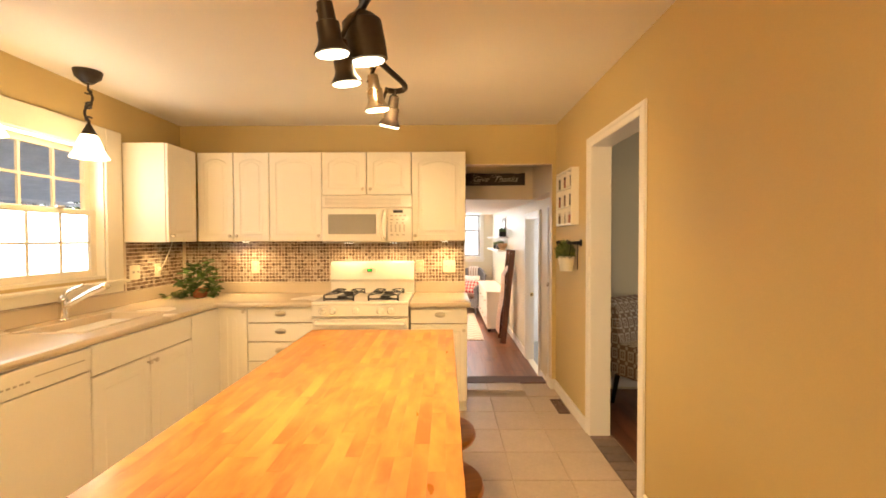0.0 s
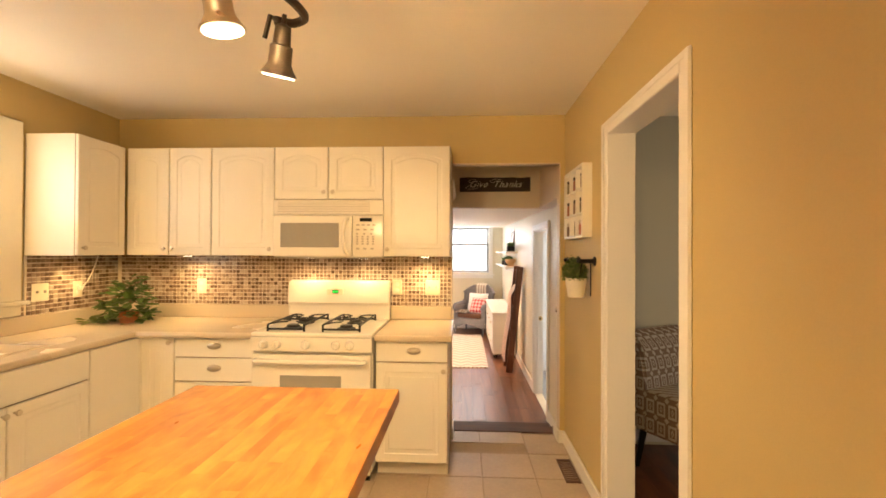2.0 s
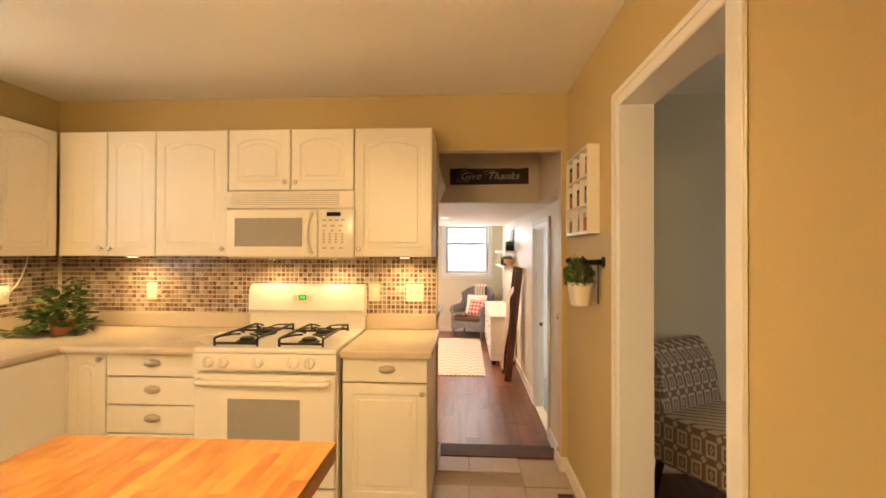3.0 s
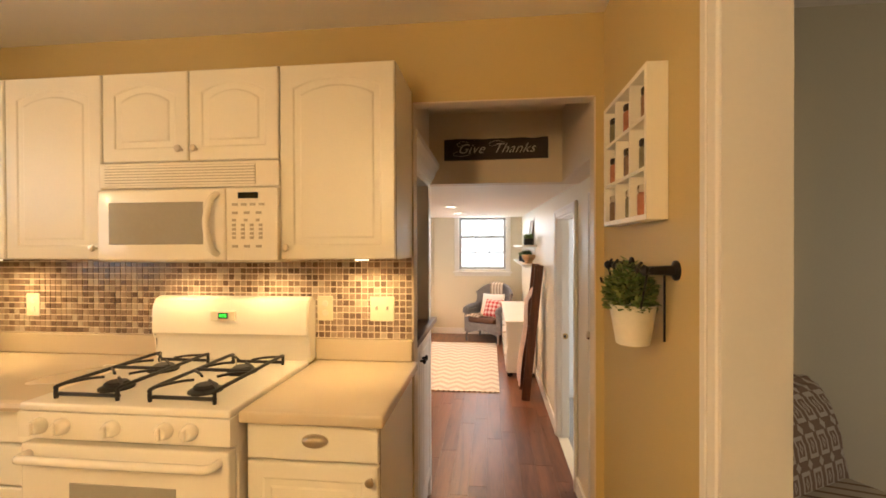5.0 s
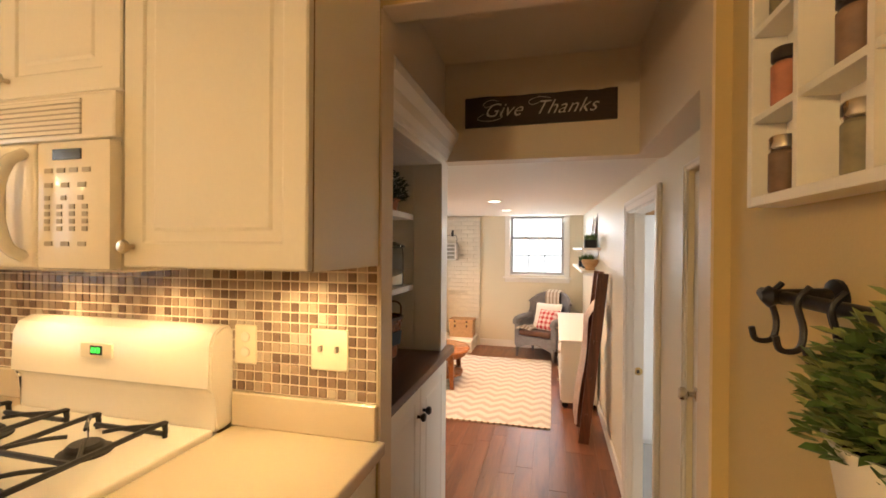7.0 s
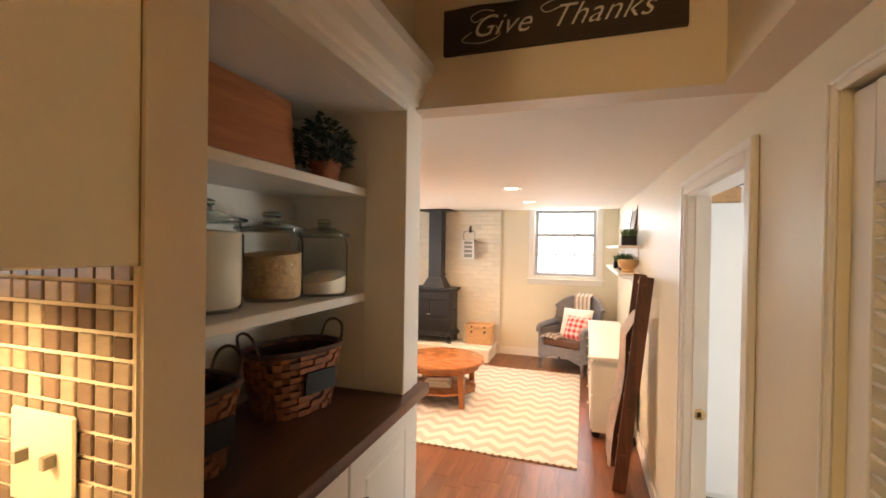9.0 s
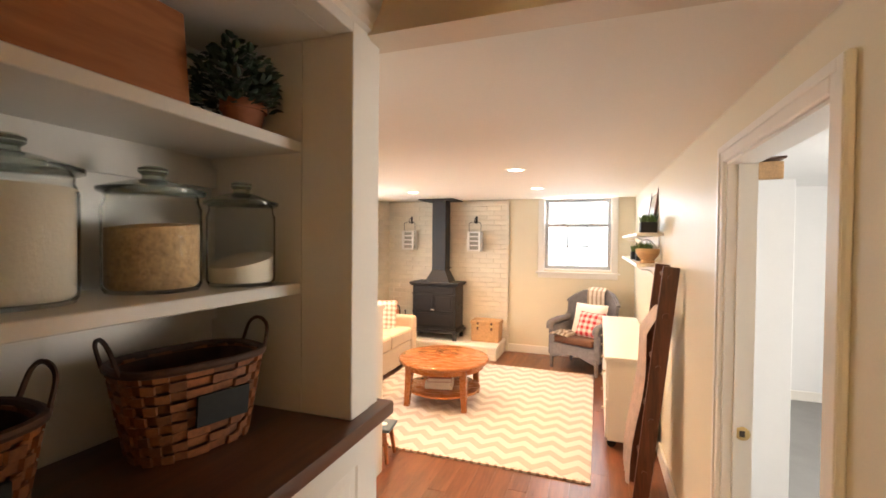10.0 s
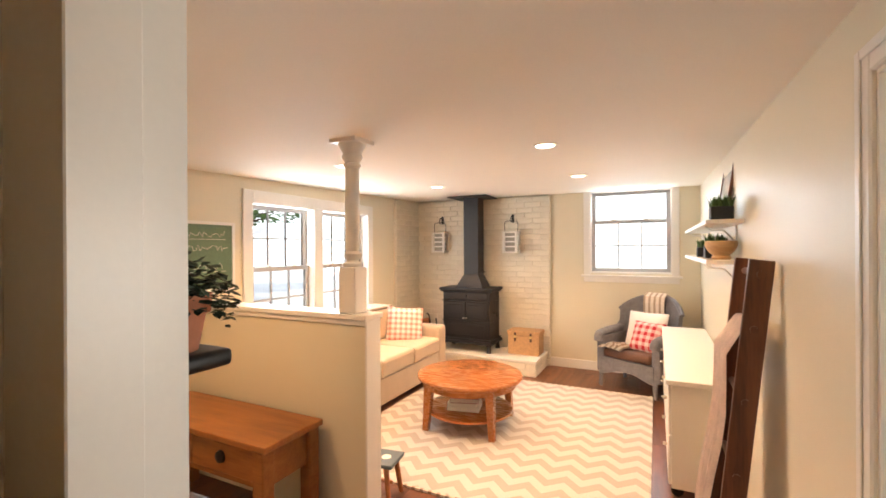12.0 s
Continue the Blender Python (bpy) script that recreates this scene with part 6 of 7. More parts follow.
for x in (SX0 + 0.025, SX1 - 0.025):
    for y in (-0.05, 0.29):
        o = 0.02 if x > 0 else -0.02
        part("foot", rod(spline([(x, y, 0.12), (x + o * 0.6, y - 0.01, 0.06), (x + o, y - 0.03, 0.0)], 4), [0.04, 0.036, 0.032, 0.028, 0.026, 0.026, 0.028, 0.03, 0.034], 8), M["stove"], st, smooth=True)
SM = (SX0 + SX1) / 2
for x0, x1 in ((SX0 + 0.03, SM - 0.005), (SM + 0.005, SX1 - 0.03)):
    d = part("fire_door", bx(x0, x1, -0.068, -0.048, 0.41, 0.64, bevel=0.006), M["stove"], st)
    part("door_panel", bx(x0 + 0.035, x1 - 0.035, -0.076, -0.068, 0.445, 0.605, bevel=0.005), M["stove"], d)
fr = part("frieze_panel", bx(SX0 + 0.03, SX1 - 0.03, -0.062, -0.048, 0.675, 0.76, bevel=0.005), M["stove"], st)
part("rosette", turned([(0.022, 0), (0.018, 0.008), (0.006, 0.012)], n=14, m=pose(SM, -0.062, 0.715, 90)), M["stove"], fr, smooth=True)
d = part("ash_door", bx(SX0 + 0.03, SX1 - 0.03, -0.066, -0.048, 0.18, 0.375, bevel=0.006), M["stove"], st)
part("door_panel", bx(SX0 + 0.075, SX1 - 0.075, -0.073, -0.066, 0.21, 0.345, bevel=0.005), M["stove"], d)
part("latch", rod([(SM - 0.03, -0.085, 0.43), (SM + 0.03, -0.085, 0.43)], 0.008, 8), M["nickel"], st, smooth=True)
part("latch_post", rod([(SM, -0.068, 0.43), (SM, -0.084, 0.43)], 0.006, 8), M["stove"], st, smooth=True)
part("side_handle", rod([(SX1, 0.08, 0.5), (SX1 + 0.05, 0.08, 0.5), (SX1 + 0.05, 0.08, 0.45)], 0.008, 6), M["stove"], st)
bm = bmesh.new()
a = [bm.verts.new((sx * 0.19, 0.13 + sy * 0.15, 0.826)) for sx, sy in ((-1, -1), (1, -1), (1, 1), (-1, 1))]
b = [bm.verts.new((sx * 0.10, 0.15 + sy * 0.10, 1.0)) for sx, sy in ((-1, -1), (1, -1), (1, 1), (-1, 1))]
for i in range(4):
    bm.faces.new((a[i], a[(i + 1) % 4], b[(i + 1) % 4], b[i]))
bm.faces.new(a[::-1])
bm.faces.new(b)
part("flue_collar", bm, M["stove"], st)
part("flue", bx(-0.105, 0.105, 0.05, 0.26, 1.0, 2.035, bevel=0.006), M["stove"], st)
part("damper_handle", rod([(0.105, 0.15, 1.03), (0.17, 0.13, 1.03)], 0.007, 6), M["stove"], st)
part("ceiling_plate", bx(-0.27, 0.27, -0.10, 0.36, 2.015, 2.029), M["stove"], st)


def lantern(m):
    a = thing("wall_lantern", m, "white wooden lantern with a wire handle on a black hook", "lantern", "lanterns beside the flue")
    w, h = 0.085, 0.29
    for sx in (-1, 1):
        for sy in (-1, 1):
            part("post", bx(sx * w - 0.015, sx * w + 0.015, sy * 0.06 - 0.014, sy * 0.06 + 0.014, 0.02, h - 0.02), M["trim"], a)
    part("base", bx(-0.1, 0.1, -0.075, 0.075, 0, 0.02, bevel=0.003), M["trim"], a)
    part("roof", bx(-0.1, 0.1, -0.075, 0.075, h - 0.02, h, bevel=0.003), M["trim"], a)
    for z in (0.085, 0.15, 0.215):
        for sy in (-1, 1):
            part("cross_bar", bx(-w + 0.015, w - 0.015, sy * 0.06 - 0.006, sy * 0.06 + 0.006, z - 0.009, z + 0.009), M["trim"], a)
        for sx in (-1, 1):
            part("cross_bar", bx(sx * w - 0.004, sx * w + 0.004, -0.046, 0.046, z - 0.009, z + 0.009), M["trim"], a)
    part("dim_glass", bx(-0.066, 0.066, -0.045, 0.045, 0.022, h - 0.022), M["grey_glass"], a)
    part("candle", turned([(0.03, 0.02), (0.03, 0.11), (0.004, 0.112), (0.003, 0.125)], n=14), M["paper"], a)
    part("bail", rod(spline([(-0.088, 0, h), (-0.09, 0, h + 0.10), (-0.06, 0, h + 0.135), (0.06, 0, h + 0.135), (0.09, 0, h + 0.10), (0.088, 0, h)]), 0.0035, 6), M["blackmetal"], a)
    part("hook", rod(spline([(0.0, 0.08, h + 0.19), (0.0, 0.02, h + 0.20), (0, -0.015, h + 0.16), (0, -0.01, h + 0.128), (0, 0.012, h + 0.13)]), 0.006, 6), M["blackmetal"], a)
    part("hook_plate", bx(-0.015, 0.015, 0.0805, 0.088, h + 0.12, h + 0.23), M["blackmetal"], a)
    return a


ln = lantern(pose(-1.06, 9.96, 1.205))
copy_thing(ln, pose(-2.12, 9.96, 1.212))
tr = thing("wicker_chest", pose(-0.83, 9.82, -0.0745), "honey wicker trunk with leather straps on the hearth", "trunk")
part("body", bx(-0.20, 0.20, -0.13, 0.13, 0.0, 0.24, bevel=0.012, seg=2), M["honey_wicker"], tr)
ld = part("lid", bx(-0.21, 0.21, -0.14, 0.14, 0.241, 0.30, bevel=0.014, seg=2), M["honey_wicker"], tr)
for x in (-0.1, 0.1):
    part("strap", bx(x - 0.014, x + 0.014, -0.147, -0.1405, 0.17, 0.28, bevel=0.002), M["darkwicker"], tr)
    part("buckle", bx(x - 0.018, x + 0.018, -0.151, -0.1475, 0.215, 0.245), M["brass"], tr)
lg = thing("log_holder", pose(-2.30, 9.72, -0.0745), "dark iron rack of firewood on the hearth", "log holder")
part("frame", rod(spline([(-0.18, -0.1, 0.36), (-0.19, -0.1, 0.1), (-0.12, -0.1, 0.02), (0.12, -0.1, 0.02), (0.19, -0.1, 0.1), (0.18, -0.1, 0.40), (0.14, -0.1, 0.46)]), 0.011, 8), M["blackmetal"], lg, smooth=True)
part("frame", rod(spline([(-0.18, 0.1, 0.36), (-0.19, 0.1, 0.1), (-0.12, 0.1, 0.02), (0.12, 0.1, 0.02), (0.19, 0.1, 0.1), (0.18, 0.1, 0.36)]), 0.011, 8), M["blackmetal"], lg, smooth=True)
for x, z in ((-0.09, 0.09), (0.03, 0.08), (0.10, 0.12), (-0.03, 0.18), (0.07, 0.22), (-0.10, 0.22), (0.0, 0.30)):
    part("log", rod([(x, -0.17, z), (x + 0.01, 0.17, z)], 0.052, 9), M["crate"], lg)

# ---- sofa ----
so = thing("sofa", pose(-2.05, 8.02, FL, 0, 0, 90), "tan linen three-seat sofa with rolled arms under the windows", "sofa")
SL, SDp = 1.08, 0.44
part("base", bx(-SL, SL, -SDp + 0.02, SDp, 0.07, 0.32, bevel=0.02, seg=2), M["linen"], so, smooth=True)
part("back", bx(-SL + 0.02, SL - 0.02, SDp - 0.22, SDp, 0.32, 0.80, bevel=0.06, seg=4), M["linen"], so, smooth=True)
for s in (-1, 1):
    x0, x1 = sorted((s * (SL - 0.19), s * SL))
    part("arm", bx(x0, x1, -SDp, SDp - 0.02, 0.07, 0.625, bevel=0.055, seg=4), M["linen"], so, smooth=True)
w3 = (2 * SL - 0.38) / 3
for i in range(3):
    x = -SL + 0.19 + w3 * (i + 0.5)
    c = part("seat_cushion", bx(x - w3 / 2 + 0.004, x + w3 / 2 - 0.004, -SDp - 0.01, SDp - 0.2, 0.325, 0.50, bevel=0.045, seg=4), M["linen"], so, smooth=True)
    part("piping", rod([(x - w3 / 2 + 0.03, -SDp - 0.008, 0.468), (x + w3 / 2 - 0.03, -SDp - 0.008, 0.468)], 0.006, 6), M["linen"], c)
    part("back_cushion", bx(x - w3 / 2 + 0.004, x + w3 / 2 - 0.004, SDp - 0.36, SDp - 0.16, 0.49, 0.83, bevel=0.07, seg=4), M["linen"], so, smooth=True)
for x in (-SL + 0.08, SL - 0.08):
    for y in (-SDp + 0.08, SDp - 0.08):
        part("foot", bx(x - 0.03, x + 0.03, y - 0.03, y + 0.03, 0.0, 0.07), M["ladderwood"], so)


def pillow(m, w, mt, label):
    p = thing("throw_pillow", m, label, "pillow")
    bm = bmesh.new()
    soft(bm, w, w, 0.15, bulge=0.4, n=12)
    part("cover", bm, mt, p, smooth=True)
    return p


pillow(pose(-1.96, 8.70, 0.375, 74, 4, 34), 0.42, M["plaid"], "cream and coral checked throw pillow on the sofa")
pillow(pose(-2.10, 7.55, 0.40, 70, 0, 92), 0.40, M["plaid"], "checked throw pillow against the sofa back")
tw = thing("throw_blanket", pose(-2.30, 8.55, 0.57), "folded pale throw over the sofa back", "blanket")
part("cloth", bx(-0.16, 0.14, -0.22, 0.22, 0.0, 0.03, bevel=0.012, seg=3), M["stripe"], tw, smooth=True)

# ---- rug and coffee table ----
rg_ = thing("area_rug", pose(-0.50, 8.02, FL), "cream and tan chevron area rug", "rug")
part("rug_body", bx(-1.14, 1.14, -1.25, 1.25, 0.0, 0.012, bevel=0.003), M["rug"], rg_)
for s in (-1, 1):
    part("binding", bx(-1.141, 1.141, s * 1.252 - 0.008, s * 1.252 + 0.008, 0.0, 0.0135), M["stripe"], rg_)
TZ = FL + 0.012
tb = thing("coffee_table", pose(-0.80, 7.88, TZ, 0, 0, 3), "round cherry wood coffee table with a lower shelf", "table")
part("tabletop", turned([(0.44, 0.40), (0.452, 0.405), (0.458, 0.42), (0.452, 0.436), (0.44, 0.44)], n=56), M["tablewood"], tb, smooth=True)
part("apron", turned([(0.395, 0.34), (0.405, 0.345), (0.405, 0.3995), (0.39, 0.3995)], n=48), M["tablewood"], tb, smooth=True)
part("lower_shelf", turned([(0.36, 0.12), (0.372, 0.125), (0.372, 0.142), (0.36, 0.146)], n=48), M["tablewood"], tb, smooth=True)
for a in range(4):
    bm = bmesh.new()
    tube(bm, [(0.03, 0, 0.0), (0.018, 0, 0.13), (0.004, 0, 0.32), (0, 0, 0.3995)], [0.034, 0.038, 0.047, 0.048], 4)
    part("leg", bm, M["tablewood"], tb, at=pose(0.378 * math.cos(radians(45 + 90 * a)), 0.378 * math.sin(radians(45 + 90 * a)), 0, 0, 0, 45 + 90 * a))
zb = TZ + 0.1465
for i, (w, d, h, mt, rz) in enumerate(((0.27, 0.20, 0.035, "paper", 12), (0.25, 0.19, 0.03, "paper", 4), (0.24, 0.18, 0.04, "book", 18))):
    k = thing("book", pose(-0.82, 7.82, zb, 0, 0, rz), ("red hardcover book" if mt == "book" else "white hardcover book") + " stacked on the table shelf", "book", "stacked books")
    part("cover", many((-w / 2, w / 2, -d / 2, d / 2, 0, 0.003), (-w / 2, w / 2, -d / 2, d / 2, h - 0.003, h), (-w / 2, -w / 2 + 0.003, -d / 2, d / 2, 0.003, h - 0.003)), M[mt], k)
    part("page_block", bx(-w / 2 + 0.0035, w / 2 - 0.004, -d / 2 + 0.004, d / 2 - 0.004, 0.0032, h - 0.0032), M["paper"], k)
    zb += h + 0.0005

# ---- armchair ----
ac = thing("wicker_armchair", pose(0.52, 9.62, FL, 0, 0, -27), "grey wicker armchair with a brown seat cushion", "armchair")


def shell_back():
    """A curved wing back with thickness."""
    bm = bmesh.new()
    k, hN = 16, 8
    grid = {}
    for o in (0, 1):
        for i in range(k + 1):
            t = -1 + 2 * i / k
            for j in range(hN + 1):
                s = j / hN
                top = 0.97 - 0.16 * abs(t) ** 3
                z = 0.28 + (top - 0.28) * s
                x = t * (0.34 + 0.02 * s)
                y = 0.30 - 0.20 * abs(t) ** 2.2 + 0.10 * s - o * 0.045
                grid[o, i, j] = bm.verts.new((x * (1 - 0.06 * o), y, z))
    for i in range(k):
        for j in range(hN):
            bm.faces.new((grid[0, i, j], grid[0, i, j + 1], grid[0, i + 1, j + 1], grid[0, i + 1, j]))
            bm.faces.new((grid[1, i, j], grid[1, i + 1, j], grid[1, i + 1, j + 1], grid[1, i, j + 1]))
    for i in range(k):
        for j in (0, hN):
            bm.faces.new((grid[0, i, j], grid[0, i + 1, j], grid[1, i + 1, j], grid[1, i, j]))
    for j in range(hN):
        for i in (0, k):
            bm.faces.new((grid[0, i, j], grid[1, i, j], grid[1, i, j + 1], grid[0, i, j + 1]))
    return bm


part("backrest", shell_back(), M["wicker"], ac, smooth=True)
part("back_rim", rod([(t * 0.36, 0.38 - 0.20 * abs(t) ** 2.2, 0.97 - 0.16 * abs(t) ** 3) for t in [-1 + 2 * i / 20 for i in range(21)]], 0.024, 8), M["wicker"], ac, smooth=True)
for s in (-1, 1):
    x0, x1 = sorted((s * 0.27, s * 0.355))
    part("side_panel", bx(x0, x1, -0.30, 0.20, 0.16, 0.56, bevel=0.02, seg=2), M["wicker"], ac, smooth=True)
    part("arm", rod(spline([(s * 0.315, -0.33, 0.50), (s * 0.32, -0.30, 0.575), (s * 0.325, -0.1, 0.595), (s * 0.335, 0.12, 0.60), (s * 0.34, 0.2, 0.64)]), 0.045, 10), M["wicker"], ac, smooth=True)
bm = bmesh.new()
prism(bm, [(-0.30, 0.33), (0.30, 0.33), (0.30, 0.14), (0.22, 0.16), (0.1, 0.20), (0.0, 0.21), (-0.1, 0.20), (-0.22, 0.16), (-0.30, 0.14)], -0.315, -0.27)
part("front_apron", bm, M["wicker"], ac)
part("seat_deck", bx(-0.29, 0.29, -0.29, 0.28, 0.30, 0.335), M["wicker"], ac)
part("seat_cushion", bx(-0.265, 0.265, -0.32, 0.20, 0.336, 0.43, bevel=0.035, seg=3), M["browncush"], ac, smooth=True)
for x in (-0.31, 0.31):
    for y in (-0.29, 0.20):
        part("leg", rod([(x, y, 0.0), (x * 0.98, y, 0.2)], [0.02, 0.026], 8), M["wicker"], ac, smooth=True)
ARM = pose(0.52, 9.62, FL, 0, 0, -27)
pillow(ARM @ pose(0.03, 0.06, 0.615, 68, 0, 4), 0.42, M["white_cloth"], "plump white throw pillow on the armchair")
pillow(ARM @ pose(0.10, -0.06, 0.57, 64, 0, -4), 0.34, M["redplaid"], "red and white plaid pillow on the armchair")
tb2 = thing("throw_blanket", ARM @ pose(0.0, 0.355, 0.60), "striped beige throw over the armchair's back", "blanket")
bm = bmesh.new()
prism(bm, [(-0.075, 0.0), (-0.085, 0.30), (-0.07, 0.375), (0.0, 0.415), (0.07, 0.385), (0.085, 0.0), (0.075, 0.0), (0.06, 0.375), (0.0, 0.40), (-0.06, 0.365), (-0.068, 0.0)], -0.12, 0.12, m=Matrix(((0, 1, 0, 0), (1, 0, 0, 0), (0, 0, 1, 0), (0, 0, 0, 1))))
part("cloth", bm, M["stripe"], tb2)
sp_ = thing("crumpled_throw", ARM @ pose(-0.17, -0.22, 0.432), "crumpled pale fringed throw on the armchair seat", "blanket")
bm = bmesh.new()
gv = {}
for i in range(17):
    for j in range(17):
        u, v = i / 16 - 0.5, j / 16 - 0.5
        e = max(0.0, 1 - (abs(2 * u) ** 3 + abs(2 * v) ** 3) * 0.55)
        gv[i, j] = bm.verts.new((u * 0.28, v * 0.30, 0.004 + 0.075 * e * (0.55 + 0.6 * noise.noise((u * 9, v * 9, 3.0)))))
for i in range(16):
    for j in range(16):
        bm.faces.new((gv[i, j], gv[i + 1, j], gv[i + 1, j + 1], gv[i, j + 1]))
bmesh.ops.solidify(bm, geom=bm.faces[:], thickness=0.006)
part("cloth", bm, M["stripe"], sp_, smooth=True)

# ---- dresser, shelves and ladder on the east wall ----
ds = thing("dresser", pose(0.735, 7.34, FL), "long low white dresser against the east wall", "dresser")
DL, DD, DH = 2.0, 0.372, 0.73
part("top", bx(-0.012, DD, -0.012, DL + 0.012, DH - 0.03, DH, bevel=0.004), M["trim"], ds)
part("body", bx(0.018, DD, 0.0, DL, 0.07, DH - 0.0305, bevel=0.002), M["trim"], ds)
for i in range(4):
    for z0, z1 in ((0.09, 0.385), (0.395, 0.69)):
        y0 = i * DL / 4
        d = part("drawer", bx(0.0, 0.0175, y0 + 0.006, y0 + DL / 4 - 0.006, z0, z1, bevel=0.003), M["trim"], ds)
        part("knob", turned([(0.008, 0), (0.014, 0.02), (0.01, 0.026)], n=12, m=pose(0, y0 + DL / 8, (z0 + z1) / 2, 0, -90, 0)), M["nickel"], d, smooth=True)
for x in (0.05, DD - 0.05):
    for y in (0.06, DL - 0.06):
        part("castor", turned([(0.026, -0.014), (0.035, -0.008), (0.035, 0.008), (0.026, 0.014)], n=16, m=pose(x, y, 0.035, 90, 0, 0)), M["blackmetal"], ds)
for z, lb in ((1.405, "upper"), (1.165, "lower")):
    ws = thing("wall_shelf", pose(0.938, 7.35, z), "thin white wall shelf carrying plants and pots", "shelf", "wall shelves")
    part("board", bx(0, 0.1918, 0, 2.05, 0, 0.025, bevel=0.002), M["trim"], ws)
    for y in (0.25, 1.75):
        part("bracket", rod(spline([(0.02, y, -0.001), (0.06, y, -0.03), (0.12, y, -0.035), (0.182, y, -0.10), (0.186, y, -0.001)], 4), 0.006, 6), M["trim"], ws)


def grass_pot(m, s, label):
    g = thing("potted_grass", m, label, "plant", "shelf plants")
    bm = bx(-0.06 * s, 0.06 * s, -0.06 * s, 0.06 * s, 0.0, 0.085 * s, bevel=0.004)
    part("pot", bm, M["chalk"], g)
    bm = bmesh.new()
    rr = random.Random(int(s * 100))
    for _ in range(170):
        x, y = rr.uniform(-0.055, 0.055) * s, rr.uniform(-0.055, 0.055) * s
        dx, dy, h = rr.uniform(-0.03, 0.03) * s, rr.uniform(-0.03, 0.03) * s, rr.uniform(0.05, 0.085) * s
        a = rr.uniform(0, 6.28)
        wx, wy = 0.0035 * math.cos(a), 0.0035 * math.sin(a)
        z = 0.08 * s
        v = [bm.verts.new(q) for q in ((x - wx, y - wy, z), (x + wx, y + wy, z), (x + dx * 0.4 + wx * 0.7, y + dy * 0.4 + wy * 0.7, z + h * 0.6), (x + dx * 0.4 - wx * 0.7, y + dy * 0.4 - wy * 0.7, z + h * 0.6), (x + dx, y + dy, z + h))]
        bm.faces.new((v[0], v[1], v[2], v[3]))
        bm.faces.new((v[3], v[2], v[4]))
    part("grass", bm, M["leaf"], g)
    return g


grass_pot(pose(1.035, 7.52, 1.4305), 1.0, "potted green grass in a black square pot")
grass_pot(pose(1.02, 8.35, 1.1905), 0.9, "small potted grass in a dark pot on the lower shelf")
grass_pot(pose(1.05, 7.98, 1.1905), 1.1, "green plant in a dark pot beside the wooden bowl")
bw = thing("wooden_bowl", pose(1.035, 7.52, 1.1905), "pale turned wooden footed bowl on the lower shelf", "bowl")
part("bowl", turned([(0.05, 0), (0.055, 0.012), (0.045, 0.025), (0.07, 0.05), (0.088, 0.085), (0.088, 0.11), (0.082, 0.115), (0.078, 0.11), (0.06, 0.06), (0.02, 0.045)], n=32), M["bowl"], bw, smooth=True)
pf = thing("picture_frame", pose(1.085, 7.98, 1.431, 0, 8, 0), "tall dark picture frame leaning on the upper shelf", "picture frame")
part("frame", many((-0.01, 0.01, -0.24, -0.215, 0, 0.42), (-0.01, 0.01, 0.215, 0.24, 0, 0.42), (-0.01, 0.01, -0.215, 0.215, 0, 0.025), (-0.01, 0.01, -0.215, 0.215, 0.395, 0.42), bevel=0.002), M["ladderwood"], pf)
part("print", bx(-0.004, 0.006, -0.2148, 0.2148, 0.0252, 0.3948), M["picture"], pf)

la = thing("blanket_ladder", pose(0.915, 6.55, FL), "dark wooden blanket ladder leaning on the wall with quilts", "ladder")
lean = math.degrees(math.atan2(0.152, 1.48))
LM = pose(0, 0, 0, 0, lean, 0)
for y in (0.0, 0.36):
    bm = bx(-0.045, 0.045, y - 0.014, y + 0.014, 0.0, 1.49, bevel=0.006, seg=2)
    bm.transform(LM)
    part("rail", bm, M["ladderwood"], la)
for z in (0.25, 0.57, 0.89, 1.20, 1.43):
    bm = bmesh.new()
    tube(bm, [(0, -0.02, z), (0, 0.38, z)], 0.016, 8)
    bm.transform(LM)
    part("rung", bm, M["ladderwood"], la, smooth=True)


def draped(z_top, drop_f, drop_b, y0, y1, mt, label, seed):
    """A cloth folded over a rung, with soft vertical folds."""
    q = thing("quilt", pose(0.915, 6.55, FL) @ LM, label, "blanket", "quilts on the ladder")
    bm = bmesh.new()
    prof = [(-0.078 - 0.012 * math.sin(k), z_top - drop_f + drop_f * k / 8) for k in range(8)] + [(-0.028, z_top), (-0.015, z_top + 0.016), (0.0, z_top + 0.02), (0.016, z_top + 0.014), (0.026, z_top)] + [(0.03 + 0.006 * math.sin(k), z_top - drop_b * k / 6) for k in range(1, 7)]
    rows_ = 20
    g = {}
    for i, (x, z) in enumerate(prof):
        for j in range(rows_ + 1):
            y = y0 + (y1 - y0) * j / rows_
            w = 0.010 * math.sin(j * 1.4 + seed) * min(1.0, abs(z - z_top) * 4) + 0.004 * noise.noise((y * 14, z * 9, seed))
            g[i, j] = bm.verts.new((x + (w if x < 0 else -w * 0.3), y, z))
    for i in range(len(prof) - 1):
        for j in range(rows_):
            bm.faces.new((g[i, j], g[i + 1, j], g[i + 1, j + 1], g[i, j + 1]))
    bmesh.ops.solidify(bm, geom=bm.faces[:], thickness=0.008)
    part("cloth", bm, mt, q, smooth=True)
    return q


draped(1.202, 1.06, 0.85, 0.022, 0.338, M["throw"], "worn pale patchwork quilt draped over the ladder", 2)

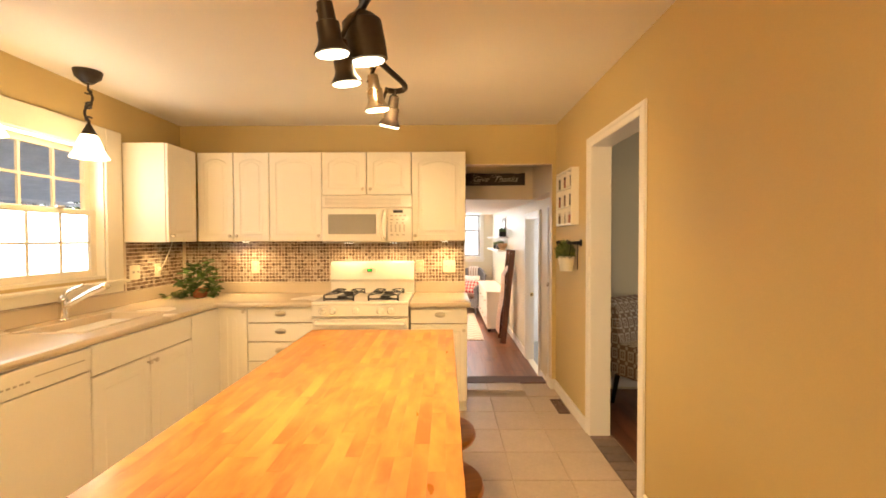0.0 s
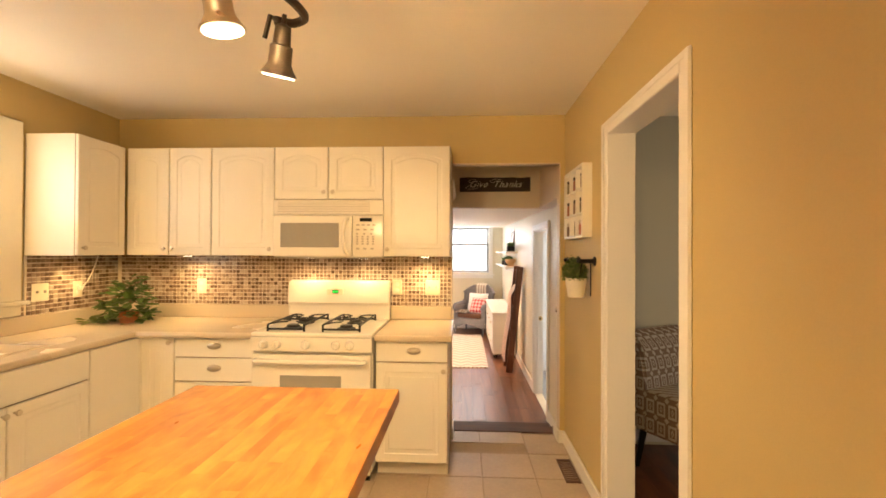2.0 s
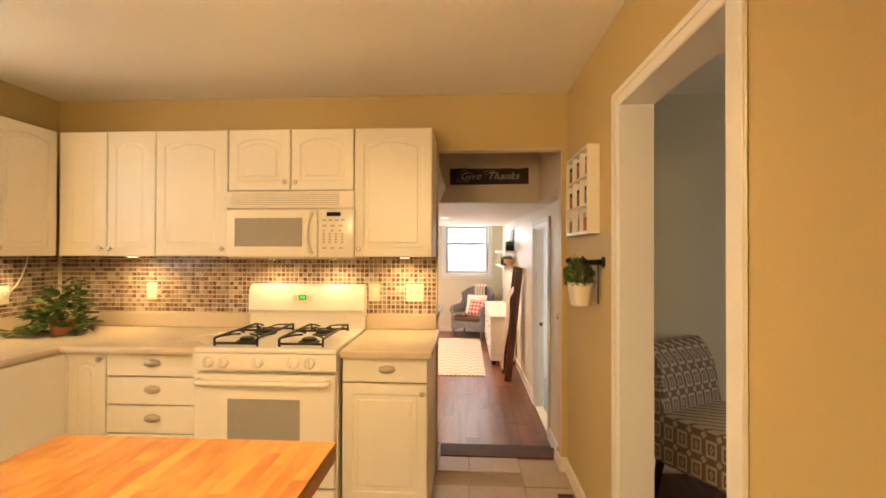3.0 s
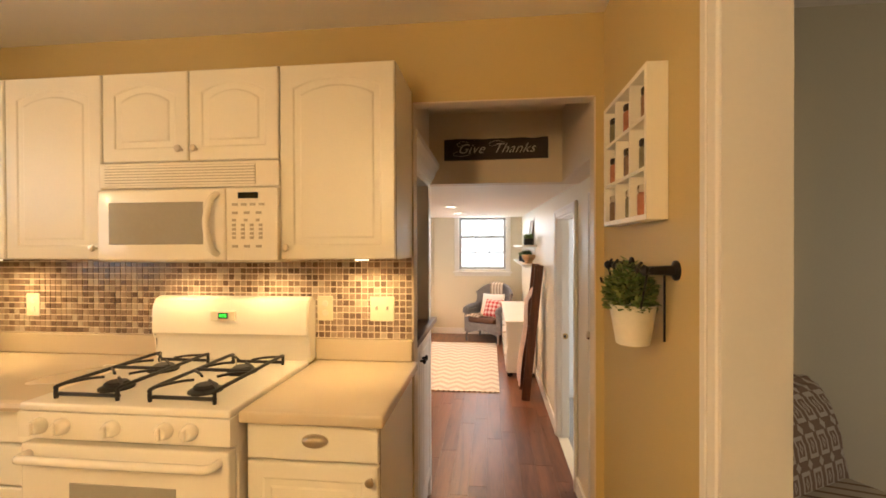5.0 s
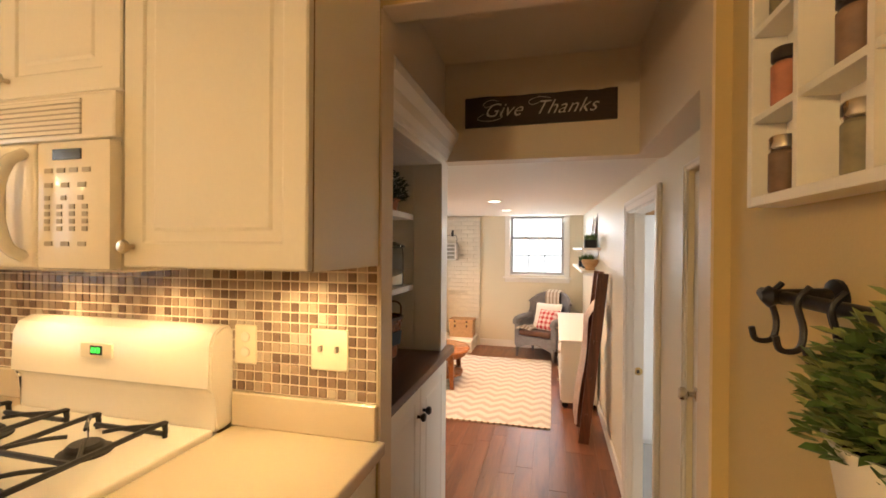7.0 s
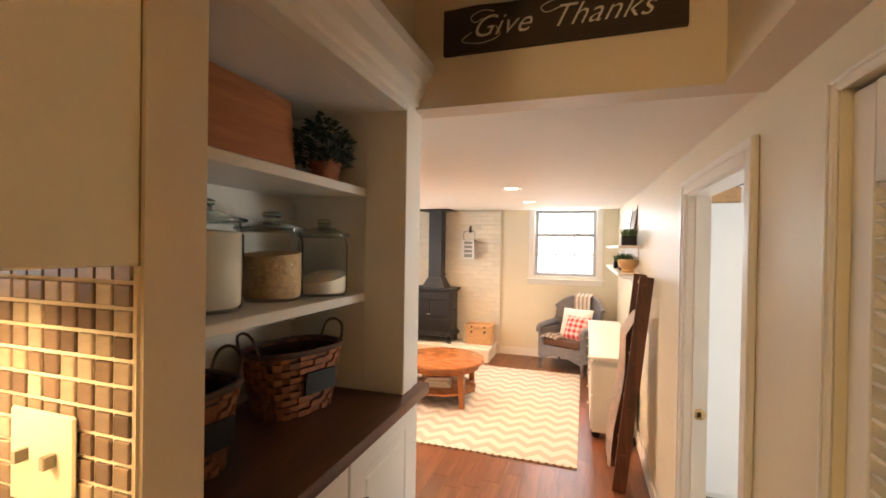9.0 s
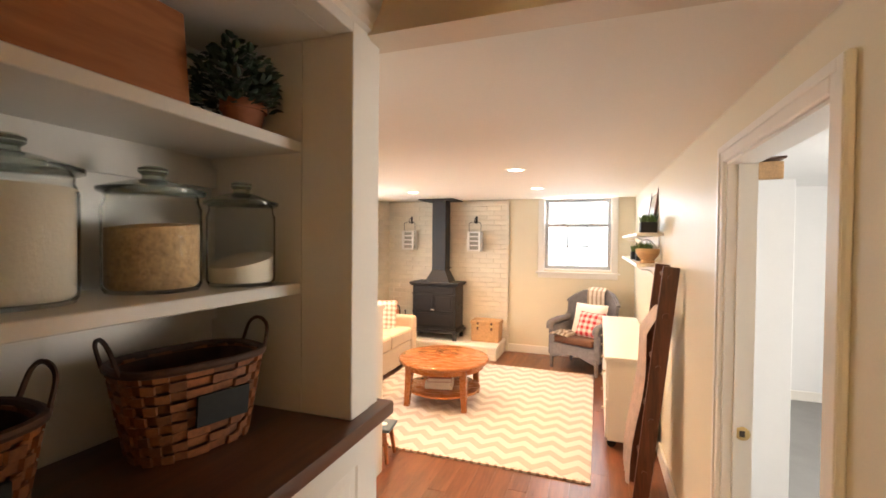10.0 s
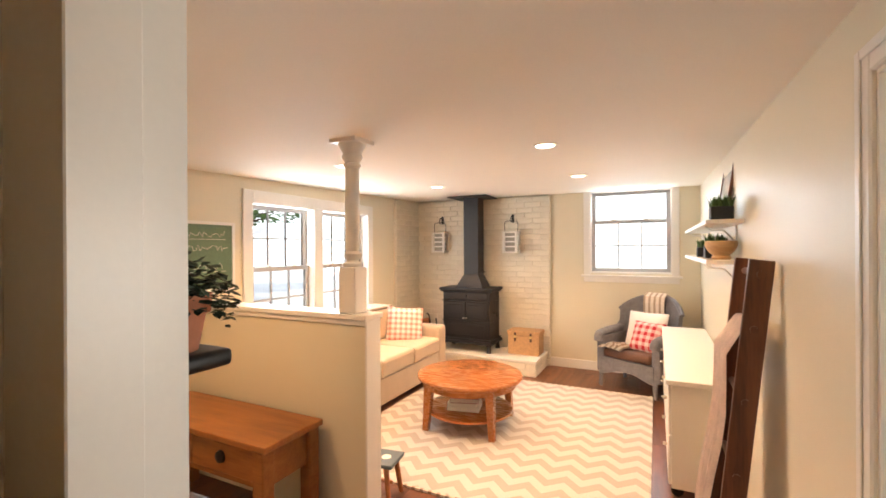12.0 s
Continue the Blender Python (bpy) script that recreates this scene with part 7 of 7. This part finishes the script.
# ---- entry corner: shelf plant, bench, stool, chalkboard ----
ps = thing("plant_shelf", pose(0, 0, 0), "small black iron wall shelf with a curled bracket", "shelf")
part("tray", bx(-0.28, 0.032, 4.732, 4.86, 1.072, 1.102, bevel=0.012, seg=3), M["blackmetal"], ps, smooth=True)
part("bracket", rod(spline([(-0.06, 4.735, 0.87), (-0.06, 4.75, 0.95), (-0.06, 4.78, 1.03), (-0.06, 4.83, 1.071)]), 0.006, 6), M["blackmetal"], ps)
part("bracket", rod(spline([(-0.22, 4.735, 0.87), (-0.22, 4.75, 0.95), (-0.22, 4.78, 1.03), (-0.22, 4.83, 1.071)]), 0.006, 6), M["blackmetal"], ps)
tp = thing("trailing_plant", pose(-0.03, 4.795, 1.1025), "trailing leafy plant in a pale-banded terracotta pot", "plant")
part("pot", turned([(0.036, 0), (0.042, 0.03), (0.048, 0.062), (0.055, 0.062), (0.057, 0.092), (0.051, 0.092), (0.047, 0.075)], n=24), M["terracotta"], tp, smooth=True)
part("soil", turned([(0.046, 0.078), (0.04, 0.082)], n=16), M["soil"], tp)
part("foliage", leaves(520, (0.08, 0.062, 0.085), 0.018, 41, droop=0.05, up=0.3, wide=0.5, c=(0.005, 0.015, 0.08)), M["dark_leaf"], tp)

be = thing("pine_bench", pose(-1.60, 6.06, FL), "honey pine low table with drawers against the half wall", "table")
part("tabletop", bx(-0.58, 0.58, -0.21, 0.20, 0.545, 0.58, bevel=0.008, seg=2), M["pine"], be)
for x in (-0.52, 0.52):
    for y in (-0.165, 0.155):
        part("leg", bx(x - 0.038, x + 0.038, y - 0.038, y + 0.038, 0.0, 0.5445, bevel=0.006), M["pine"], be)
part("side_apron", bx(0.505, 0.535, -0.126, 0.116, 0.35, 0.5445), M["pine"], be)
part("side_apron", bx(-0.535, -0.505, -0.126, 0.116, 0.35, 0.5445), M["pine"], be)
part("back_apron", bx(-0.481, 0.481, 0.15, 0.175, 0.35, 0.5445), M["pine"], be)
part("front_rail", bx(-0.481, 0.481, -0.18, -0.155, 0.35, 0.375), M["pine"], be)
for x0, x1 in ((-0.478, -0.003), (0.003, 0.478)):
    d = part("drawer", bx(x0, x1, -0.19, -0.165, 0.38, 0.535, bevel=0.004), M["pine"], be)
    part("bin_pull", turned([(0.034, 0), (0.03, 0.014), (0.012, 0.02)], n=16, m=pose((x0 + x1) / 2, -0.19, 0.465, 90)), M["blackmetal"], d, smooth=True)
sq = thing("step_stool", pose(-0.92, 6.60, FL, 0, 0, 8), "small wooden stool with a worn blue-grey seat", "stool")
part("seat", bx(-0.17, 0.17, -0.10, 0.10, 0.225, 0.25, bevel=0.008, seg=2), M["bluestool"], sq)
part("painted_ring", turned([(0.03, 0.2505), (0.03, 0.2515), (0.02, 0.2515)], n=20, m=pose(0.09, 0.0, 0)), M["paper"], sq)
for x in (-0.12, 0.12):
    for y in (-0.07, 0.07):
        part("leg", rod([(x * 1.25, y * 1.3, 0.0), (x, y, 0.2245)], [0.014, 0.018], 8), M["crate"], sq, smooth=True)
part("stretcher", rod([(-0.13, 0, 0.1), (0.13, 0, 0.1)], 0.01, 6), M["crate"], sq)
gb = thing("chalkboard", pose(LX + 0.002, 6.30, 0.95), "green chalkboard with faint chalk handwriting", "chalkboard")
part("board", bx(0, 0.012, -0.55, 0.56, 0.0, 0.52), M["greenboard"], gb)
part("frame", many((0, 0.02, 0.5602, 0.585, -0.025, 0.545), (0, 0.02, -0.575, -0.5502, -0.025, 0.545), (0, 0.02, -0.55, 0.56, 0.5202, 0.545), (0, 0.02, -0.55, 0.56, -0.025, -0.0002)), M["trim"], gb)
rr = random.Random(9)
for z, y0, y1 in ((0.44, 0.02, 0.50), (0.33, -0.1, 0.53), (0.18, 0.1, 0.48)):
    bm = bmesh.new()
    y = y0
    pts = []
    while y < y1:
        pts.append((0.0128, y, z + rr.uniform(-0.022, 0.03)))
        y += rr.uniform(0.008, 0.02)
    tube(bm, pts, 0.0022, 5)
    part("chalk_line", bm, M["paper"], gb)
for z in (0.40, 0.14):
    part("chalk_rule", bx(0.0121, 0.0127, -0.2, 0.5, z, z + 0.003), M["paper"], gb)

# ---- pieces: mosaic, floor tiles, boards, bricks ----


def tile_mesh(name, w, d, h, e, material):
    """A flat piece with bevelled upper edges, centred on x and y, rising from z 0 to h."""
    bm = bmesh.new()
    r = [[bm.verts.new((sx * (w / 2 - k), sy * (d / 2 - k), z)) for sx, sy in ((-1, -1), (1, -1), (1, 1), (-1, 1))] for k, z in ((0, 0), (0, h - e), (e, h))]
    for a, b in zip(r, r[1:]):
        for i in range(4):
            bm.faces.new((a[i], a[(i + 1) % 4], b[(i + 1) % 4], b[i]))
    bm.faces.new(r[2])
    return mesh_of(name, bm, material)


def piece(name, me, parent, m):
    ob = new(name, me)
    ob.parent = parent
    ob.matrix_basis = m
    return ob


# staves of the butcher block, end to end in long rows
top = next(o for o in bpy.data.objects["kitchen_island"].children if o.name.startswith("tabletop"))
rr = random.Random(8)
sw = 0.736 / 20
stave = {}
for i in range(20):
    y = -0.859
    first = True
    while y < 0.888:
        ln = rr.choice((0.12, 0.18, 0.24)) if first else rr.choice((0.24, 0.30, 0.36))
        first = False
        ln = min(ln, 0.889 - y)
        if 0.889 - y - ln < 0.05:
            ln = 0.889 - y
        key = round(ln, 4)
        if key not in stave:
            stave[key] = tile_mesh("stave", sw - 0.0001, ln - 0.0001, 0.003, 0.00015, M["butcher"])
        piece("stave", stave[key], top, pose(-0.371 + (i + 0.5) * sw, y + ln / 2, 0.9185))
        y += ln

PITCH, MZ = 0.0296, 1.0015
bs = structure("trim_backsplash", many((-2.428, 0.186, 3.6935, 3.6992, 1.0005, 1.3755), (-2.4292, -2.4235, 2.965, 3.6932, 1.0005, 1.3755), (-2.4292, -2.4235, 0.9, 2.965, 1.0005, 1.066)), M["splash_grout"], "grouted bed of the mosaic backsplash")
me = tile_mesh("mosaic_tile", PITCH - 0.0052, PITCH - 0.0052, 0.0042, 0.0012, M["mosaic_part"])
rest = bmesh.new()
cols, rows_ = 87, 12
for i in range(cols):
    for j in range(rows_):
        x, z = 0.168 - i * PITCH, MZ + (j + 0.5) * PITCH
        if i < 25:
            piece("mosaic_tile", me, bs, pose(x, 3.6936, z, 90))
        else:
            h = (PITCH - 0.0052) / 2
            box(rest, x - h, x + h, 3.6894, 3.6936, z - h, z + h)
h = (PITCH - 0.0052) / 2
zt = MZ + 12 * PITCH + 0.0026
for i in range(cols):
    x = 0.168 - i * PITCH
    box(rest, x - h, x + h, 3.6894, 3.6936, zt, 1.3745)
for i in range(24):
    y = 3.675 - i * PITCH
    box(rest, -2.4236, -2.4194, y - h, y + h, zt, 1.3745)
for i in range(24):
    for j in range(rows_):
        y, z = 3.675 - i * PITCH, MZ + (j + 0.5) * PITCH
        box(rest, -2.4236, -2.4194, y - h, y + h, z - h, z + h)
for i in range(69):
    for j in range(2):
        y, z = 2.95 - i * PITCH, MZ + (j + 0.5) * PITCH
        box(rest, -2.4236, -2.4194, y - h, y + h, z - h, z + h)
tagged(part("mosaic_field", rest, M["mosaic_stuff"], bs), kind="stuff")

ft = bpy.data.objects["floor_kitchen"]
me = tile_mesh("floor_tile", 0.325, 0.325, 0.006, 0.0025, M["tile"])
for i in range(-8, 2):
    for j in range(-14, 5):
        x, y = 0.565 + i * 0.332, 2.665 + j * 0.332
        if x - 0.166 < 1.02 and x > -2.3 and -2.5 < y and y < 3.6:
            if x < 0.7:
                piece("floor_tile", me, ft, pose(x, y, -0.006))
me2 = tile_mesh("edge_tile", 0.288, 0.325, 0.006, 0.0025, M["tile"])
for j in range(-14, 4):
    piece("edge_tile", me2, ft, pose(0.878, 2.665 + j * 0.332, -0.006))
me3 = tile_mesh("end_tile", 0.325, 0.198, 0.006, 0.0025, M["tile"])
for i in (-1, 0):
    piece("end_tile", me3, ft, pose(0.565 + i * 0.332, 3.76, -0.006))
sb = structure("floor_door_threshold", bx(1.022, 1.19, 2.0, 2.72, -0.06, -0.004), M["grout"], "mortar bed under the doorway bricks")
me = tile_mesh("threshold_brick", 0.155, 0.092, 0.010, 0.003, M["brick_floor"])
for i in range(8):
    piece("threshold_brick", me, sb, pose(1.104, 2.012 + i * 0.1, -0.004))

fl = bpy.data.objects["floor_living"]
me = tile_mesh("floorboard", 0.1245, 1.1985, 0.012, 0.0008, M["floorwood"])
rr = random.Random(12)
for i in range(30):
    x = WX - 0.063 - i * 0.125
    off = rr.uniform(0, 1.2)
    for j in range(-1, 5):
        y = 4.95 + off + j * 1.2
        if x > LX + 0.06 and 3.9 < y - 0.6 and y + 0.6 < NY - 0.01:
            piece("floorboard", me, fl, pose(x, y, FL - 0.012))
    lo = 4.95 + off - 0.6 - (0 if 4.95 + off - 1.2 - 0.6 < 3.9 else 1.2)
    while lo - 1.2 > 3.9:
        lo -= 1.2
    hi = lo
    while hi + 1.2 < NY - 0.01:
        hi += 1.2
    if x > LX + 0.06:
        for a, b in ((4.345, lo), (hi, NY - 0.004)):
            if b - a > 0.03:
                s = new("floorboard", me)
                s.parent, s.matrix_basis = fl, pose(x, (a + b) / 2, FL - 0.012) @ Matrix.Diagonal((1, (b - a - 0.0015) / 1.1985, 1, 1))
fd = structure("floor_dining", bx(1.16, 4.0, -0.8, 3.76, -0.12, -0.035), M["nosing"], "bed of the dark dining room floor")
for i in range(16):
    for j in range(4):
        lo = 0.1 + j * 1.2 + (i % 3) * 0.15 - 0.6
        hi = min(lo + 1.2, 3.756)
        piece("floorboard", me, fd, pose(1.262 + i * 0.125, (lo + hi) / 2, -0.035) @ Matrix.Diagonal((1, (hi - lo) / 1.2, 1, 1)))

bw_ = structure("wall_brick_north", bx(LX + 0.006, -0.57, 10.058, NY - 0.0005, FL, LC(10) - 0.02), M["mortar"], "bed of the cream painted brick wall")
CH, BL = 0.071, 0.218
me = tile_mesh("brick", BL - 0.004, CH - 0.011, 0.012, 0.004, M["whitebrick"])
hb_ = tile_mesh("half_brick", BL / 2 - 0.004, CH - 0.011, 0.012, 0.004, M["whitebrick"])
rr = random.Random(7)
for j in range(31):
    z = FL + 0.02 + (j + 0.5) * CH
    x = -0.575
    if j % 2:
        piece("half_brick", hb_, bw_, pose(x - BL / 4, 10.059, z, 90 + rr.uniform(-0.8, 0.8), 0, 0))
        x -= BL / 2
    while x - BL > LX + 0.006:
        piece("brick", me, bw_, pose(x - BL / 2, 10.059 + rr.uniform(0, 0.003), z + rr.uniform(-0.0015, 0.0015), 90 + rr.uniform(-1.2, 1.2), 0, 0))
        x -= BL
    w = x - (LX + 0.008)
    if w > 0.03:
        piece("brick", me, bw_, pose(x - w / 2, 10.059, z, 90) @ Matrix.Diagonal(((w - 0.006) / (BL - 0.01), 1, 1, 1)))
bq = structure("wall_brick_west", bx(LX + 0.0005, LX + 0.03, 9.40, 10.056, FL, LC(9.6) - 0.02), M["mortar"], "bed of the painted brick return")
for j in range(30):
    z = FL + 0.02 + (j + 0.5) * CH
    y = 9.402
    if j % 2:
        piece("half_brick", hb_, bq, pose(LX + 0.029, y + BL / 4, z, 90, 0, 90))
        y += BL / 2
    while y + BL < 10.057:
        piece("brick", me, bq, pose(LX + 0.029, y + BL / 2, z, 90 + rr.uniform(-1, 1), 0, 90))
        y += BL
hm = tile_mesh("hearth_brick", BL - 0.01, 0.066, 0.010, 0.004, M["whitebrick"])
for j in range(2):
    z = 0.042 + j * 0.078
    for i in range(8):
        piece("hearth_brick", hm, he, pose(-0.62 - BL * (i + 0.5 + 0.5 * j), 9.461, z, 90))
    for i in range(2):
        piece("hearth_brick", hm, he, pose(-0.616, 9.47 + BL * (i + 0.5 + 0.25 * j), z, 90, 0, 90))
